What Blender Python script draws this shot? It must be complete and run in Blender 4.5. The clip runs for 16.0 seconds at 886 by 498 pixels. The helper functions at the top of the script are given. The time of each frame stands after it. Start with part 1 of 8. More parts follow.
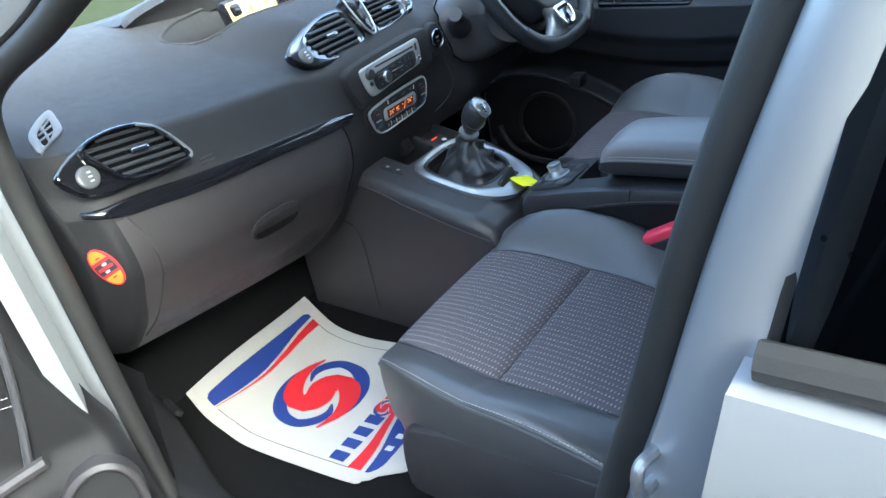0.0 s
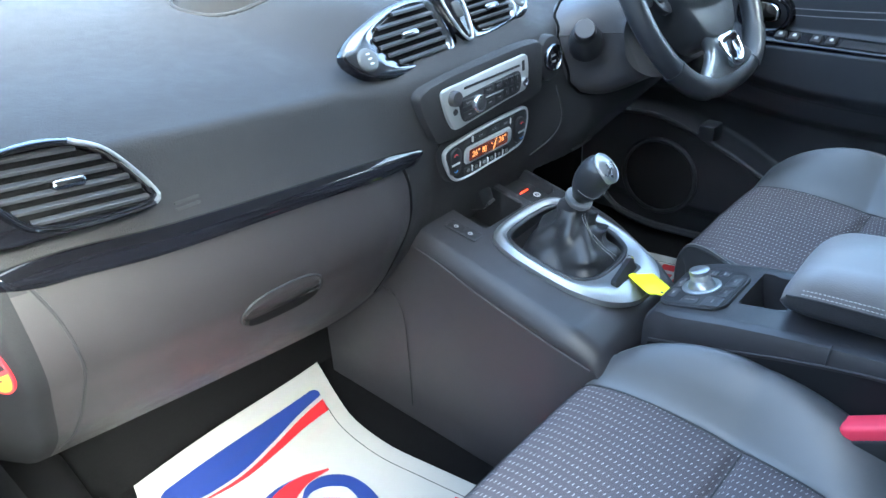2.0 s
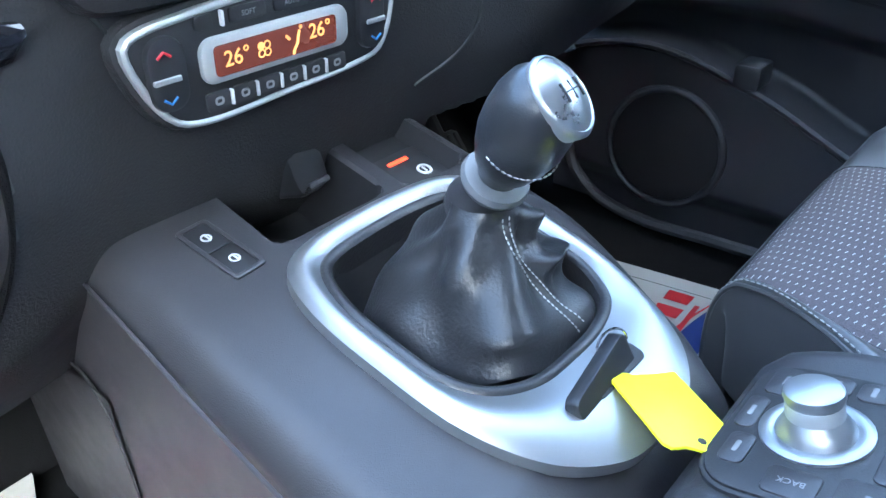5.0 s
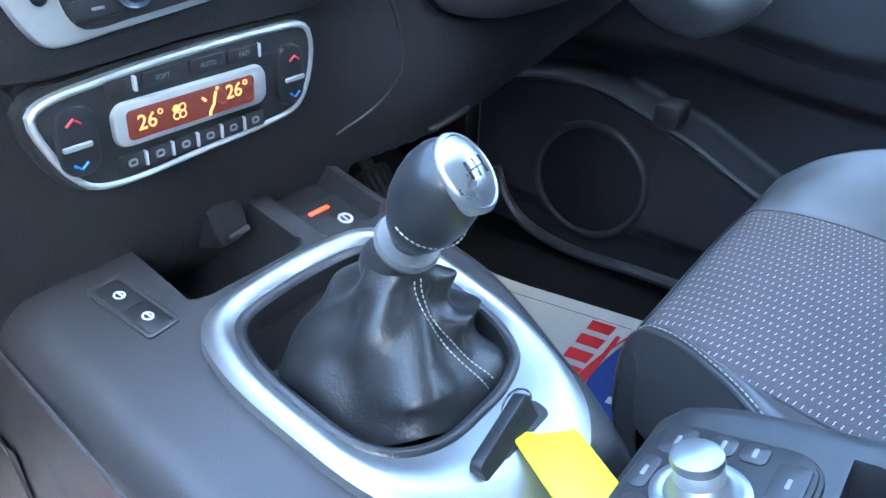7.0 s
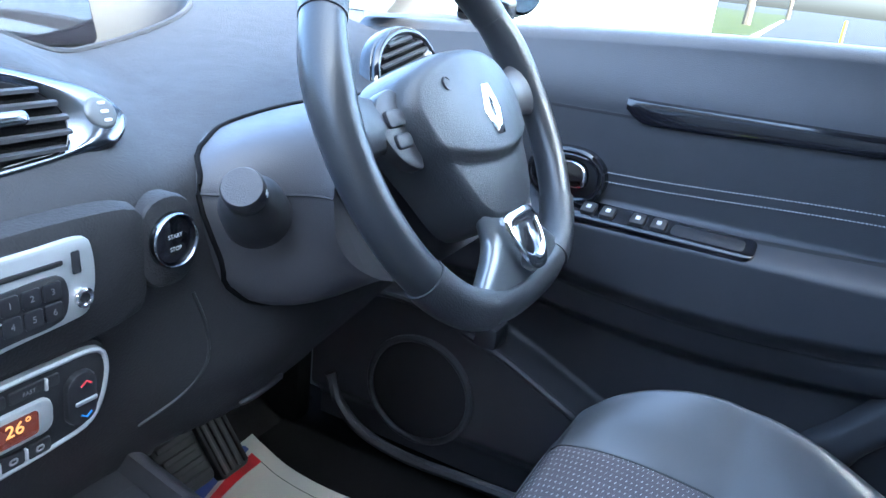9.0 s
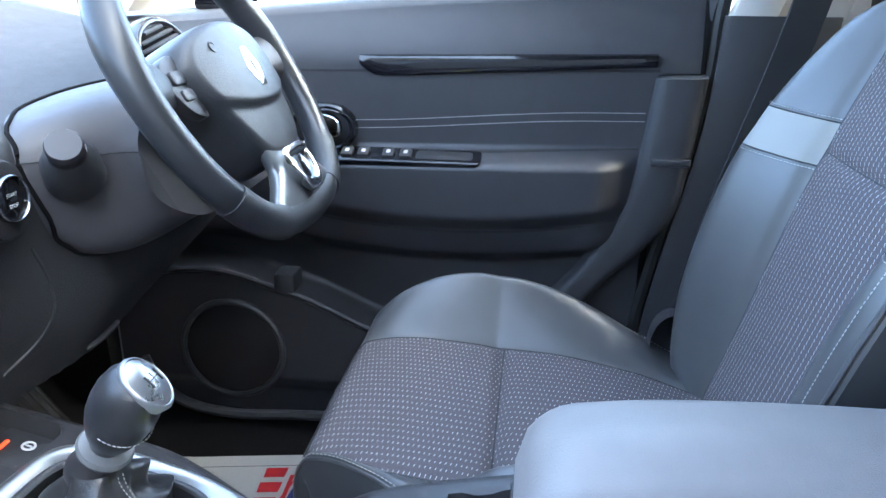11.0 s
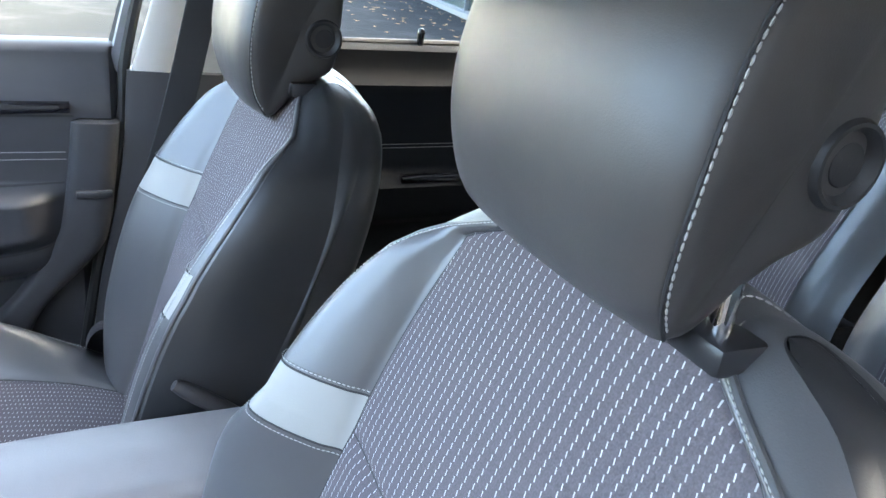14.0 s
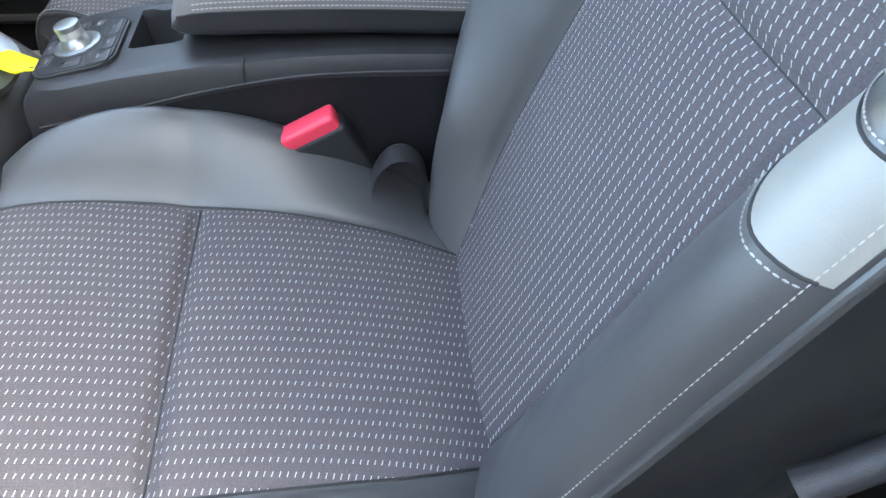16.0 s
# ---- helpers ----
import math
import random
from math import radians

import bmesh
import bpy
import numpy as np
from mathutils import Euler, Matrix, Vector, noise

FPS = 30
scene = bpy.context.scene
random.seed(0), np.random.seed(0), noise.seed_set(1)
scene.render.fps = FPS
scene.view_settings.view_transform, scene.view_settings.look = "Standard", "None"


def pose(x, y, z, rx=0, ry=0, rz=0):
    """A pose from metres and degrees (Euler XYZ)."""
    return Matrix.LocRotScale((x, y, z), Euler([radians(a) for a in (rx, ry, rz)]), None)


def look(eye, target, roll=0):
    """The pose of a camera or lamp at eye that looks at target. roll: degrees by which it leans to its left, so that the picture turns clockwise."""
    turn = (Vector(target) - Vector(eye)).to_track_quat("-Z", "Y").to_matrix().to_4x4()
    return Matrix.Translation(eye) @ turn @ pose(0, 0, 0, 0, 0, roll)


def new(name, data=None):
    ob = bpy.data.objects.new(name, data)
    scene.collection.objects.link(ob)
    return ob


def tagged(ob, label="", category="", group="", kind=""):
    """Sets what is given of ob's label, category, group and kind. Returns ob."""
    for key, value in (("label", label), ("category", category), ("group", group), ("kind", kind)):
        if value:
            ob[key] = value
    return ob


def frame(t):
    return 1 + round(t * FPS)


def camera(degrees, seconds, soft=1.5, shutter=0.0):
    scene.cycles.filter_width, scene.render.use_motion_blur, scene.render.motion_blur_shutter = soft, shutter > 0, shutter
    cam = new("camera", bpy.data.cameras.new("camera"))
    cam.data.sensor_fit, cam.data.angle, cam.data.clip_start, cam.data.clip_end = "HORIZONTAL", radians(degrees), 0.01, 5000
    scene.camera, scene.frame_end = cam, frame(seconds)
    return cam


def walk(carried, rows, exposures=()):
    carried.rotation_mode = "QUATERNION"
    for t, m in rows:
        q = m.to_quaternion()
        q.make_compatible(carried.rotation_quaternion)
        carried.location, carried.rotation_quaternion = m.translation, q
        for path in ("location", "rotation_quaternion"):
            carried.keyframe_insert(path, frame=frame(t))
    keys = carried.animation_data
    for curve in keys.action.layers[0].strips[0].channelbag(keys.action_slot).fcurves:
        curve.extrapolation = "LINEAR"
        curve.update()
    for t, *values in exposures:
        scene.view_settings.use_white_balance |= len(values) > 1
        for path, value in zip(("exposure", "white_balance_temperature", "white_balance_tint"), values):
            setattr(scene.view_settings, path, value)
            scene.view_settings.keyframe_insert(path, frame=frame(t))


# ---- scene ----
cam = camera(61.8, 16.0)
PATH = [
    (0, (0.1009, -0.1093, 1.428), (1.4253, 1.0004, 0.421), -10.8),
    (0.5, (0.1705, -0.0098, 1.443), (1.4437, 1.1797, 0.462), -9.8),
    (1, (0.2274, 0.0855, 1.418), (1.5096, 1.2416, 0.409), -7.2),
    (1.5, (0.3107, 0.155, 1.37), (1.5962, 1.2843, 0.334), -4.4),
    (2, (0.4102, 0.2109, 1.35), (1.6673, 1.3889, 0.333), -3.0),
    (2.5, (0.4992, 0.3301, 1.272), (1.7145, 1.6069, 0.328), -3.1),
    (3, (0.6308, 0.4089, 1.202), (1.8111, 1.7649, 0.327), -3.1),
    (3.5, (0.7602, 0.4553, 1.182), (1.9551, 1.8177, 0.337), -2.5),
    (4, (0.8629, 0.4754, 1.151), (2.0774, 1.7962, 0.268), -2.1),
    (4.5, (0.8949, 0.4762, 1.096), (2.1321, 1.7107, 0.123), -1.7),
    (5, (0.9057, 0.4681, 1.071), (2.1682, 1.5964, 0.007), -1.0),
    (5.2, (0.9076, 0.4582, 1.063), (2.1841, 1.5406, -0.032), -0.7),
    (7.5, (0.9335, 0.4595, 1.141), (2.3685, 1.4292, 0.141), 4.2),
    (8, (0.9607, 0.4819, 1.187), (2.4821, 1.4151, 0.286), 6.5),
    (8.5, (0.9633, 0.4641, 1.213), (2.5676, 1.3673, 0.43), 7.0),
    (9, (0.9629, 0.445, 1.229), (2.6489, 1.253, 0.519), 6.8),
    (9.2, (0.9555, 0.4383, 1.229), (2.6786, 1.1893, 0.548), 6.1),
    (11.3, (0.7532, 0.3754, 1.199), (2.6332, 0.4917, 0.525), 1.0),
    (11.5, (0.7377, 0.357, 1.205), (2.621, 0.3903, 0.532), 1.4),
    (12, (0.6899, 0.3066, 1.257), (2.5728, 0.1271, 0.608), 2.3),
    (12.5, (0.6558, 0.2494, 1.355), (2.5123, -0.2035, 0.764), 4.0),
    (13, (0.6303, 0.2081, 1.439), (2.4291, -0.4567, 0.872), 5.4),
    (13.5, (0.5989, 0.1883, 1.458), (2.333, -0.6086, 0.859), 6.6),
    (14, (0.5715, 0.1919, 1.418), (2.2265, -0.6421, 0.666), 7.8),
    (14.5, (0.5392, 0.2162, 1.363), (2.1208, -0.57, 0.425), 9.3),
    (15, (0.5187, 0.2334, 1.318), (2.0406, -0.4335, 0.205), 9.4),
    (15.5, (0.5064, 0.2354, 1.28), (1.9793, -0.2722, 0.026), 8.6),
    (16, (0.4837, 0.2424, 1.221), (1.9076, -0.0375, -0.155), 7.7),
]
EXPOSURE = [(0, 4.15, 5700, -8), (1.5, 4.8, 5600, -9), (3, 5.0, 5450, -7), (4, 5.0, 5050, -6), (5, 5.5, 5350, -5), (7.5, 5.6, 5050, -6), (9, 5.15, 5300, -3), (11.5, 5.35, 6100, -2), (13, 5.4, 6300, -4), (14, 5.6, 7000, 0), (15, 5.35, 7150, 0), (16, 5.25, 7200, -3)]
walk(cam, [(t, look(eye, target, roll)) for t, eye, target, roll in PATH], EXPOSURE)

# ---- light ----
world = bpy.data.worlds.new("sky")
scene.world = world
world.use_nodes = True
wn = world.node_tree
sky = wn.nodes.new("ShaderNodeTexSky")
sky.sky_type = "NISHITA"
sky.sun_disc = False
sky.sun_elevation, sky.sun_rotation = radians(32), radians(191)
sky.air_density, sky.dust_density, sky.ozone_density = 0.5, 6.0, 0.4
wn.nodes["Background"].inputs[1].default_value = 0.15
wn.links.new(sky.outputs[0], wn.nodes["Background"].inputs[0])
sun = new("sun", bpy.data.lights.new("sun", "SUN"))
sun.data.energy, sun.data.angle, sun.data.color = 0.3, radians(20), (1.0, 0.95, 0.88)
sun.matrix_basis = look((-3.8, -19.6, 12.5), (0, 0, 0))

# ---- materials ----


def material(name, base, rough=0.5, metal=0.0, var=0.12, scale=30.0, bump=0.0, bscale=400.0, coat=0.0, spec=0.5, stain_dapple=0.0, emit=None, rvar=0.1):
    m = bpy.data.materials.new(name)
    m.use_nodes = True
    t = m.node_tree
    b = t.nodes["Principled BSDF"]
    b.inputs["Roughness"].default_value = rough
    b.inputs["Metallic"].default_value = metal
    b.inputs["Coat Weight"].default_value = coat
    b.inputs["Coat Roughness"].default_value = 0.05
    b.inputs["Specular IOR Level"].default_value = spec
    co = t.nodes.new("ShaderNodeTexCoord")
    n1 = t.nodes.new("ShaderNodeTexNoise")
    n1.inputs["Scale"].default_value = scale
    n1.inputs["Detail"].default_value = 6
    t.links.new(co.outputs["Object"], n1.inputs["Vector"])
    ramp = t.nodes.new("ShaderNodeMix")
    ramp.data_type = "RGBA"
    ramp.inputs["A"].default_value = (*[c * (1 - var) for c in base], 1)
    ramp.inputs["B"].default_value = (*[min(1, c * (1 + var)) for c in base], 1)
    t.links.new(n1.outputs["Fac"], ramp.inputs["Factor"])
    colour = ramp.outputs["Result"]
    if stain_dapple:
        n3 = t.nodes.new("ShaderNodeTexNoise")
        n3.inputs["Scale"].default_value = scale / 7
        n3.inputs["Detail"].default_value = 9
        n3.inputs["Roughness"].default_value = 0.7
        t.links.new(co.outputs["Object"], n3.inputs["Vector"])
        r3 = t.nodes.new("ShaderNodeValToRGB")
        r3.color_ramp.elements[0].position, r3.color_ramp.elements[1].position = 0.5, 0.75
        t.links.new(n3.outputs["Fac"], r3.inputs["Fac"])
        mul = t.nodes.new("ShaderNodeMath")
        mul.operation = "MULTIPLY"
        mul.inputs[1].default_value = stain_dapple
        t.links.new(r3.outputs["Color"], mul.inputs[0])
        mx = t.nodes.new("ShaderNodeMix")
        mx.data_type = "RGBA"
        mx.inputs["B"].default_value = (*[min(1, c * 1.8 + 0.03) for c in base], 1)
        t.links.new(mul.outputs[0], mx.inputs["Factor"])
        t.links.new(colour, mx.inputs["A"])
        colour = mx.outputs["Result"]
    t.links.new(colour, b.inputs["Base Color"])
    if rvar:
        rr = t.nodes.new("ShaderNodeMapRange")
        rr.inputs["To Min"].default_value, rr.inputs["To Max"].default_value = max(0.0, rough - rvar), min(1.0, rough + rvar)
        t.links.new(n1.outputs["Fac"], rr.inputs["Value"])
        t.links.new(rr.outputs[0], b.inputs["Roughness"])
    if bump:
        n2 = t.nodes.new("ShaderNodeTexNoise")
        n2.inputs["Scale"].default_value = bscale
        n2.inputs["Detail"].default_value = 3
        t.links.new(co.outputs["Object"], n2.inputs["Vector"])
        bp = t.nodes.new("ShaderNodeBump")
        bp.inputs["Strength"].default_value = bump
        bp.inputs["Distance"].default_value = 0.001
        t.links.new(n2.outputs["Fac"], bp.inputs["Height"])
        t.links.new(bp.outputs[0], b.inputs["Normal"])
    if emit:
        b.inputs["Emission Color"].default_value = (*emit[:3], 1)
        b.inputs["Emission Strength"].default_value = emit[3]
    return m


def fabric_material(name, du, dv, dash, width):
    """Dark grey weave with chains of short slanting white stitches, laid out by the metric UVs."""
    m = material(name, (0.098, 0.088, 0.096), 0.92, var=0.4, scale=700, bump=0.5, bscale=1500, spec=0.2)
    t = m.node_tree
    b = t.nodes["Principled BSDF"]
    uv = t.nodes.new("ShaderNodeUVMap")
    sep = t.nodes.new("ShaderNodeSeparateXYZ")
    t.links.new(uv.outputs[0], sep.inputs[0])

    def op(kind, a, c=None):
        n = t.nodes.new("ShaderNodeMath")
        n.operation = kind
        for k, v in enumerate((a, c)):
            if isinstance(v, (int, float)):
                n.inputs[k].default_value = v
            elif v is not None:
                t.links.new(v, n.inputs[k])
        return n.outputs[0]

    length = math.hypot(*dash)
    cx, cy = dash[0] / length, dash[1] / length
    u = op("ADD", op("DIVIDE", sep.outputs[0], du), 200.0)
    v = op("ADD", op("ADD", op("DIVIDE", sep.outputs[1], dv), 200.0), op("MULTIPLY", op("FLOOR", u), 0.37))
    a = op("MULTIPLY", op("SUBTRACT", op("FRACT", u), 0.5), du)
    c = op("MULTIPLY", op("SUBTRACT", op("FRACT", v), 0.5), dv)
    along = op("ABSOLUTE", op("ADD", op("MULTIPLY", a, cx), op("MULTIPLY", c, cy)))
    off = op("ABSOLUTE", op("SUBTRACT", op("MULTIPLY", a, cy), op("MULTIPLY", c, cx)))
    on = op("MULTIPLY", op("LESS_THAN", along, length / 2), op("LESS_THAN", off, width / 2))
    rib = op("SINE", op("MULTIPLY", sep.outputs[0], 6.2832 / 0.0021))
    rib2 = op("SINE", op("MULTIPLY", sep.outputs[1], 6.2832 / 0.0026))
    mix = t.nodes.new("ShaderNodeMix")
    mix.data_type = "RGBA"
    mix.inputs["B"].default_value = (0.42, 0.42, 0.43, 1)
    old = b.inputs["Base Color"].links[0].from_socket
    t.links.new(on, mix.inputs["Factor"])
    t.links.new(old, mix.inputs["A"])
    t.links.new(mix.outputs["Result"], b.inputs["Base Color"])
    bp = t.nodes.new("ShaderNodeBump")
    bp.inputs["Strength"].default_value = 0.35
    bp.inputs["Distance"].default_value = 0.0008
    t.links.new(op("ADD", op("MULTIPLY", op("ADD", rib, rib2), 0.18), on), bp.inputs["Height"])
    t.links.new(b.inputs["Normal"].links[0].from_socket, bp.inputs["Normal"])
    t.links.new(bp.outputs[0], b.inputs["Normal"])
    return m


def glass_material(name, tint):
    m = bpy.data.materials.new(name)
    m.use_nodes = True
    t = m.node_tree
    b = t.nodes["Principled BSDF"]
    b.inputs["Base Color"].default_value = (*tint, 1)
    b.inputs["Roughness"].default_value = 0.0
    b.inputs["Transmission Weight"].default_value = 1.0
    b.inputs["IOR"].default_value = 1.02
    return m


DASH = material("soft_dash_plastic", (0.027, 0.027, 0.029), 0.58, var=0.1, scale=60, bump=0.6, bscale=600, stain_dapple=0.06, spec=0.16)
LOWER = material("hard_grey_plastic", (0.032, 0.030, 0.033), 0.48, var=0.1, scale=50, bump=0.35, bscale=1100, stain_dapple=0.12)
CONSOLE = material("console_plastic", (0.030, 0.029, 0.032), 0.38, var=0.1, scale=50, bump=0.25, bscale=1200, stain_dapple=0.15)
DARK = material("black_plastic", (0.016, 0.016, 0.018), 0.55, var=0.15, scale=40, bump=0.2, bscale=900)
DOORP = material("door_plastic", (0.038, 0.0385, 0.043), 0.38, var=0.12, scale=40, bump=0.4, bscale=900, stain_dapple=0.1)
GLOSS = material("piano_black", (0.006, 0.006, 0.008), 0.08, var=0.1, coat=0.3, rvar=0.02, spec=0.5)
LEATHER = material("black_leather", (0.060, 0.060, 0.063), 0.36, var=0.12, scale=25, bump=0.16, bscale=900, stain_dapple=0.06, spec=0.85)
HEADSKIN = material("headrest_leather", (0.042, 0.039, 0.038), 0.42, var=0.1, scale=25, bump=0.10, bscale=900, stain_dapple=0.04)
# paler than the other leathers: sky light on the lid's top is painted in
ARMLEATHER = material("skylit_armrest_leather", (0.190, 0.178, 0.178), 0.40, var=0.12, scale=25, bump=0.35, bscale=700, stain_dapple=0.06)
WHEEL = material("wheel_leather", (0.026, 0.027, 0.030), 0.30, var=0.10, scale=40, bump=0.15, bscale=800, rvar=0.03)
SLAT = material("vent_slat_plastic", (0.030, 0.030, 0.033), 0.32, var=0.1)
SHROUD = material("column_plastic", (0.042, 0.040, 0.044), 0.50, var=0.1, scale=50, bump=0.35, bscale=1100, stain_dapple=0.10)
SPOKE = material("satin_grey_spoke", (0.16, 0.17, 0.18), 0.30, metal=0.7, var=0.04, rvar=0.04)
PADSKIN = material("airbag_skin", (0.030, 0.031, 0.034), 0.42, var=0.1, scale=60, bump=0.35, bscale=700, spec=0.5)
DEMIST = material("grey_bezel_plastic", (0.115, 0.12, 0.125), 0.5, var=0.08, bump=0.2, bscale=900)
BOOT = material("boot_leather", (0.022, 0.022, 0.024), 0.34, var=0.15, scale=40, bump=0.4, bscale=500, stain_dapple=0.05)
FABRIC = fabric_material("back_fabric_weave", 0.0094, 0.0056, (0.0014, 0.0038), 0.0009)
CUSHFAB = fabric_material("cushion_fabric_weave", 0.0108, 0.0054, (0.0038, 0.0011), 0.0008)
BAND = material("off_white_leather", (0.275, 0.275, 0.262), 0.5, var=0.06, scale=30, bump=0.2, bscale=700)
THREAD = material("pale_thread", (0.40, 0.40, 0.39), 0.8, var=0.1)
SATIN = material("satin_silver", (0.35, 0.36, 0.37), 0.36, metal=0.85, var=0.04, rvar=0.05)
SILVERP = material("silver_painted_plastic", (0.37, 0.38, 0.38), 0.38, metal=0.35, var=0.05, rvar=0.05)
DIAL = material("grey_metal_dial", (0.085, 0.09, 0.095), 0.34, metal=0.25, var=0.05)
# dark vinyl; the shade on the seat sides is put into its colour
SIDEV = material("shaded_side_vinyl", (0.018, 0.0185, 0.020), 0.36, var=0.12, scale=25, bump=0.10, bscale=800, stain_dapple=0.06)
CAPMETAL = material("worn_metal_cap", (0.34, 0.35, 0.36), 0.30, metal=0.8, var=0.1, scale=90)
SEAM = material("dark_seam_thread", (0.03, 0.03, 0.033), 0.8, var=0.1)
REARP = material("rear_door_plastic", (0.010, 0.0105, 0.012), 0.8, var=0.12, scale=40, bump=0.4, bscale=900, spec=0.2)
SMOKE = material("smoked_metal_trim", (0.22, 0.23, 0.25), 0.16, metal=1.0, var=0.05, rvar=0.04)
CHROME = material("chrome", (0.8, 0.8, 0.8), 0.08, metal=1.0, var=0.03, rvar=0.03)
CARPET = material("black_carpet", (0.005, 0.005, 0.0056), 0.98, var=0.5, scale=300, bump=0.9, bscale=900, spec=0.1)
VINYL = material("white_vinyl_mat", (0.39, 0.38, 0.355), 0.6, var=0.05, scale=25, bump=0.2, bscale=200, stain_dapple=0.0)
BLUE = material("blue_print", (0.016, 0.034, 0.17), 0.55, var=0.05)
RED = material("red_print", (0.46, 0.014, 0.024), 0.55, var=0.05)
YELLOW = material("yellow_tag", (0.85, 0.83, 0.01), 0.5, var=0.05)
ORANGE = material("orange_print", (0.55, 0.17, 0.02), 0.5, var=0.1)
BUCKLE = material("red_buckle_plastic", (0.80, 0.05, 0.10), 0.45, var=0.05)
WEB = material("belt_webbing", (0.02, 0.02, 0.022), 0.85, var=0.2, scale=400, bump=0.5, bscale=900)
TRIM = material("pale_pillar_trim", (0.55, 0.53, 0.50), 0.7, var=0.05, bump=0.3, bscale=600)
PAINT = material("silver_car_paint", (0.31, 0.325, 0.345), 0.34, metal=0.5, var=0.04, scale=8, coat=0.6, rvar=0.05)
RUBBER = material("black_rubber", (0.012, 0.012, 0.012), 0.6, var=0.15, bump=0.2, bscale=500)
GLASS = glass_material("clear_glass", (0.82, 0.87, 0.85))
SCREENGLASS = glass_material("windscreen_glass", (0.80, 0.84, 0.83))
TINT = glass_material("tinted_glass", (0.02, 0.025, 0.035))
PERF = material("perforated_leather", (0.026, 0.027, 0.030), 0.38, var=0.2, scale=600, bump=0.5, bscale=700)
KEYCAP = material("dull_black_keys", (0.016, 0.016, 0.018), 0.36, var=0.1, rvar=0.04)
GREYP = material("grey_print", (0.20, 0.20, 0.205), 0.5, var=0.1)
BLUEP = material("blue_mark", (0.03, 0.16, 0.42), 0.5, var=0.05)
GLOVE = material("glovebox_plastic", (0.025, 0.0225, 0.024), 0.46, var=0.1, scale=50, bump=0.35, bscale=1100, stain_dapple=0.10)
TAGBLUE = material("tag_plastic", (0.20, 0.26, 0.34), 0.35, var=0.08, scale=60)
# dark plastic, lowered further to hold the shade on the door side
SILLP = material("shaded_sill_plastic", (0.010, 0.010, 0.0115), 0.62, var=0.15, scale=30, bump=0.4, bscale=800, stain_dapple=0.12, spec=0.2)
WHITEP = material("white_print", (0.50, 0.50, 0.50), 0.5, var=0.03)
LCD = material("amber_lcd", (0.035, 0.013, 0.011), 0.25, var=0.1, emit=(0.10, 0.02, 0.012, 0.04))
AMBER = material("amber_segments", (0.6, 0.25, 0.05), 0.5, emit=(1.0, 0.38, 0.13, 0.035))
REDLED = material("red_lamp", (0.5, 0.03, 0.01), 0.5, emit=(1.0, 0.05, 0.012, 0.09))
SCREEN = material("map_screen", (0.35, 0.28, 0.10), 0.2, var=0.1, emit=(0.85, 0.62, 0.20, 0.07))
ICON = material("screen_icons", (0.5, 0.2, 0.05), 0.3, emit=(0.7, 0.25, 0.05, 0.07))
# the large pale patches paint dappled sunlight into the asphalt's colour
ASPHALT = material("asphalt", (0.017, 0.018, 0.021), 0.95, spec=0.08, var=0.35, scale=7, bump=0.6, bscale=120, stain_dapple=0.7)
GRASS = material("grass", (0.016, 0.020, 0.0028), 0.95, spec=0.1, var=0.6, scale=8, bump=0.8, bscale=60, stain_dapple=0.3)
CONCRETE = material("concrete", (0.20, 0.195, 0.185), 0.85, var=0.15, scale=10, bump=0.4, bscale=80, stain_dapple=0.2)
WHITEWALL = material("white_wall", (0.62, 0.62, 0.61), 0.7, var=0.04, scale=3)
FRAME = material("grey_window_frame", (0.10, 0.11, 0.12), 0.45, var=0.08)
LEAF = material("autumn_leaf", (0.28, 0.15, 0.05), 0.8, var=0.4)
INSIDE = material("shop_interior", (0.22, 0.23, 0.22), 0.8, var=0.4, scale=2.0, stain_dapple=0.5)

# ---- building helpers ----
BASE = {}


def thing(name, at=(0, 0, 0), label="", category="", group="", kind=""):
    """An Empty at the thing's base; its parts are meshes given in world metres."""
    ob = new(name)
    ob.empty_display_size = 0.05
    ob.matrix_basis = Matrix.Translation(at)
    BASE[ob.name] = Vector(at)
    return tagged(ob, label, category, group, kind)


def part(name, bm, mat, parent=None, label="", smooth=True, kind=""):
    me = bpy.data.meshes.new(name)
    if isinstance(bm, bmesh.types.BMesh):
        bm.normal_update()
        bm.to_mesh(me)
        bm.free()
    else:
        me.from_pydata(*bm)
        me.update()
    if smooth:
        me.polygons.foreach_set("use_smooth", [True] * len(me.polygons))
        me.set_sharp_from_angle(angle=radians(38))
    me.materials.append(mat)
    ob = new(name, me)
    if parent is not None:
        ob.parent = parent
        ob.matrix_parent_inverse = Matrix.Translation(-BASE[parent.name]) if parent.name in BASE else Matrix()
    return tagged(ob, label, kind=kind)


def single(name, bm, mat, label, category, group="", kind="", smooth=True):
    ob = part(name, bm, mat, None, label, smooth)
    return tagged(ob, label, category, group, kind)


def smoothstep(a, b, x):
    k = min(1.0, max(0.0, (x - a) / (b - a)))
    return k * k * (3 - 2 * k)


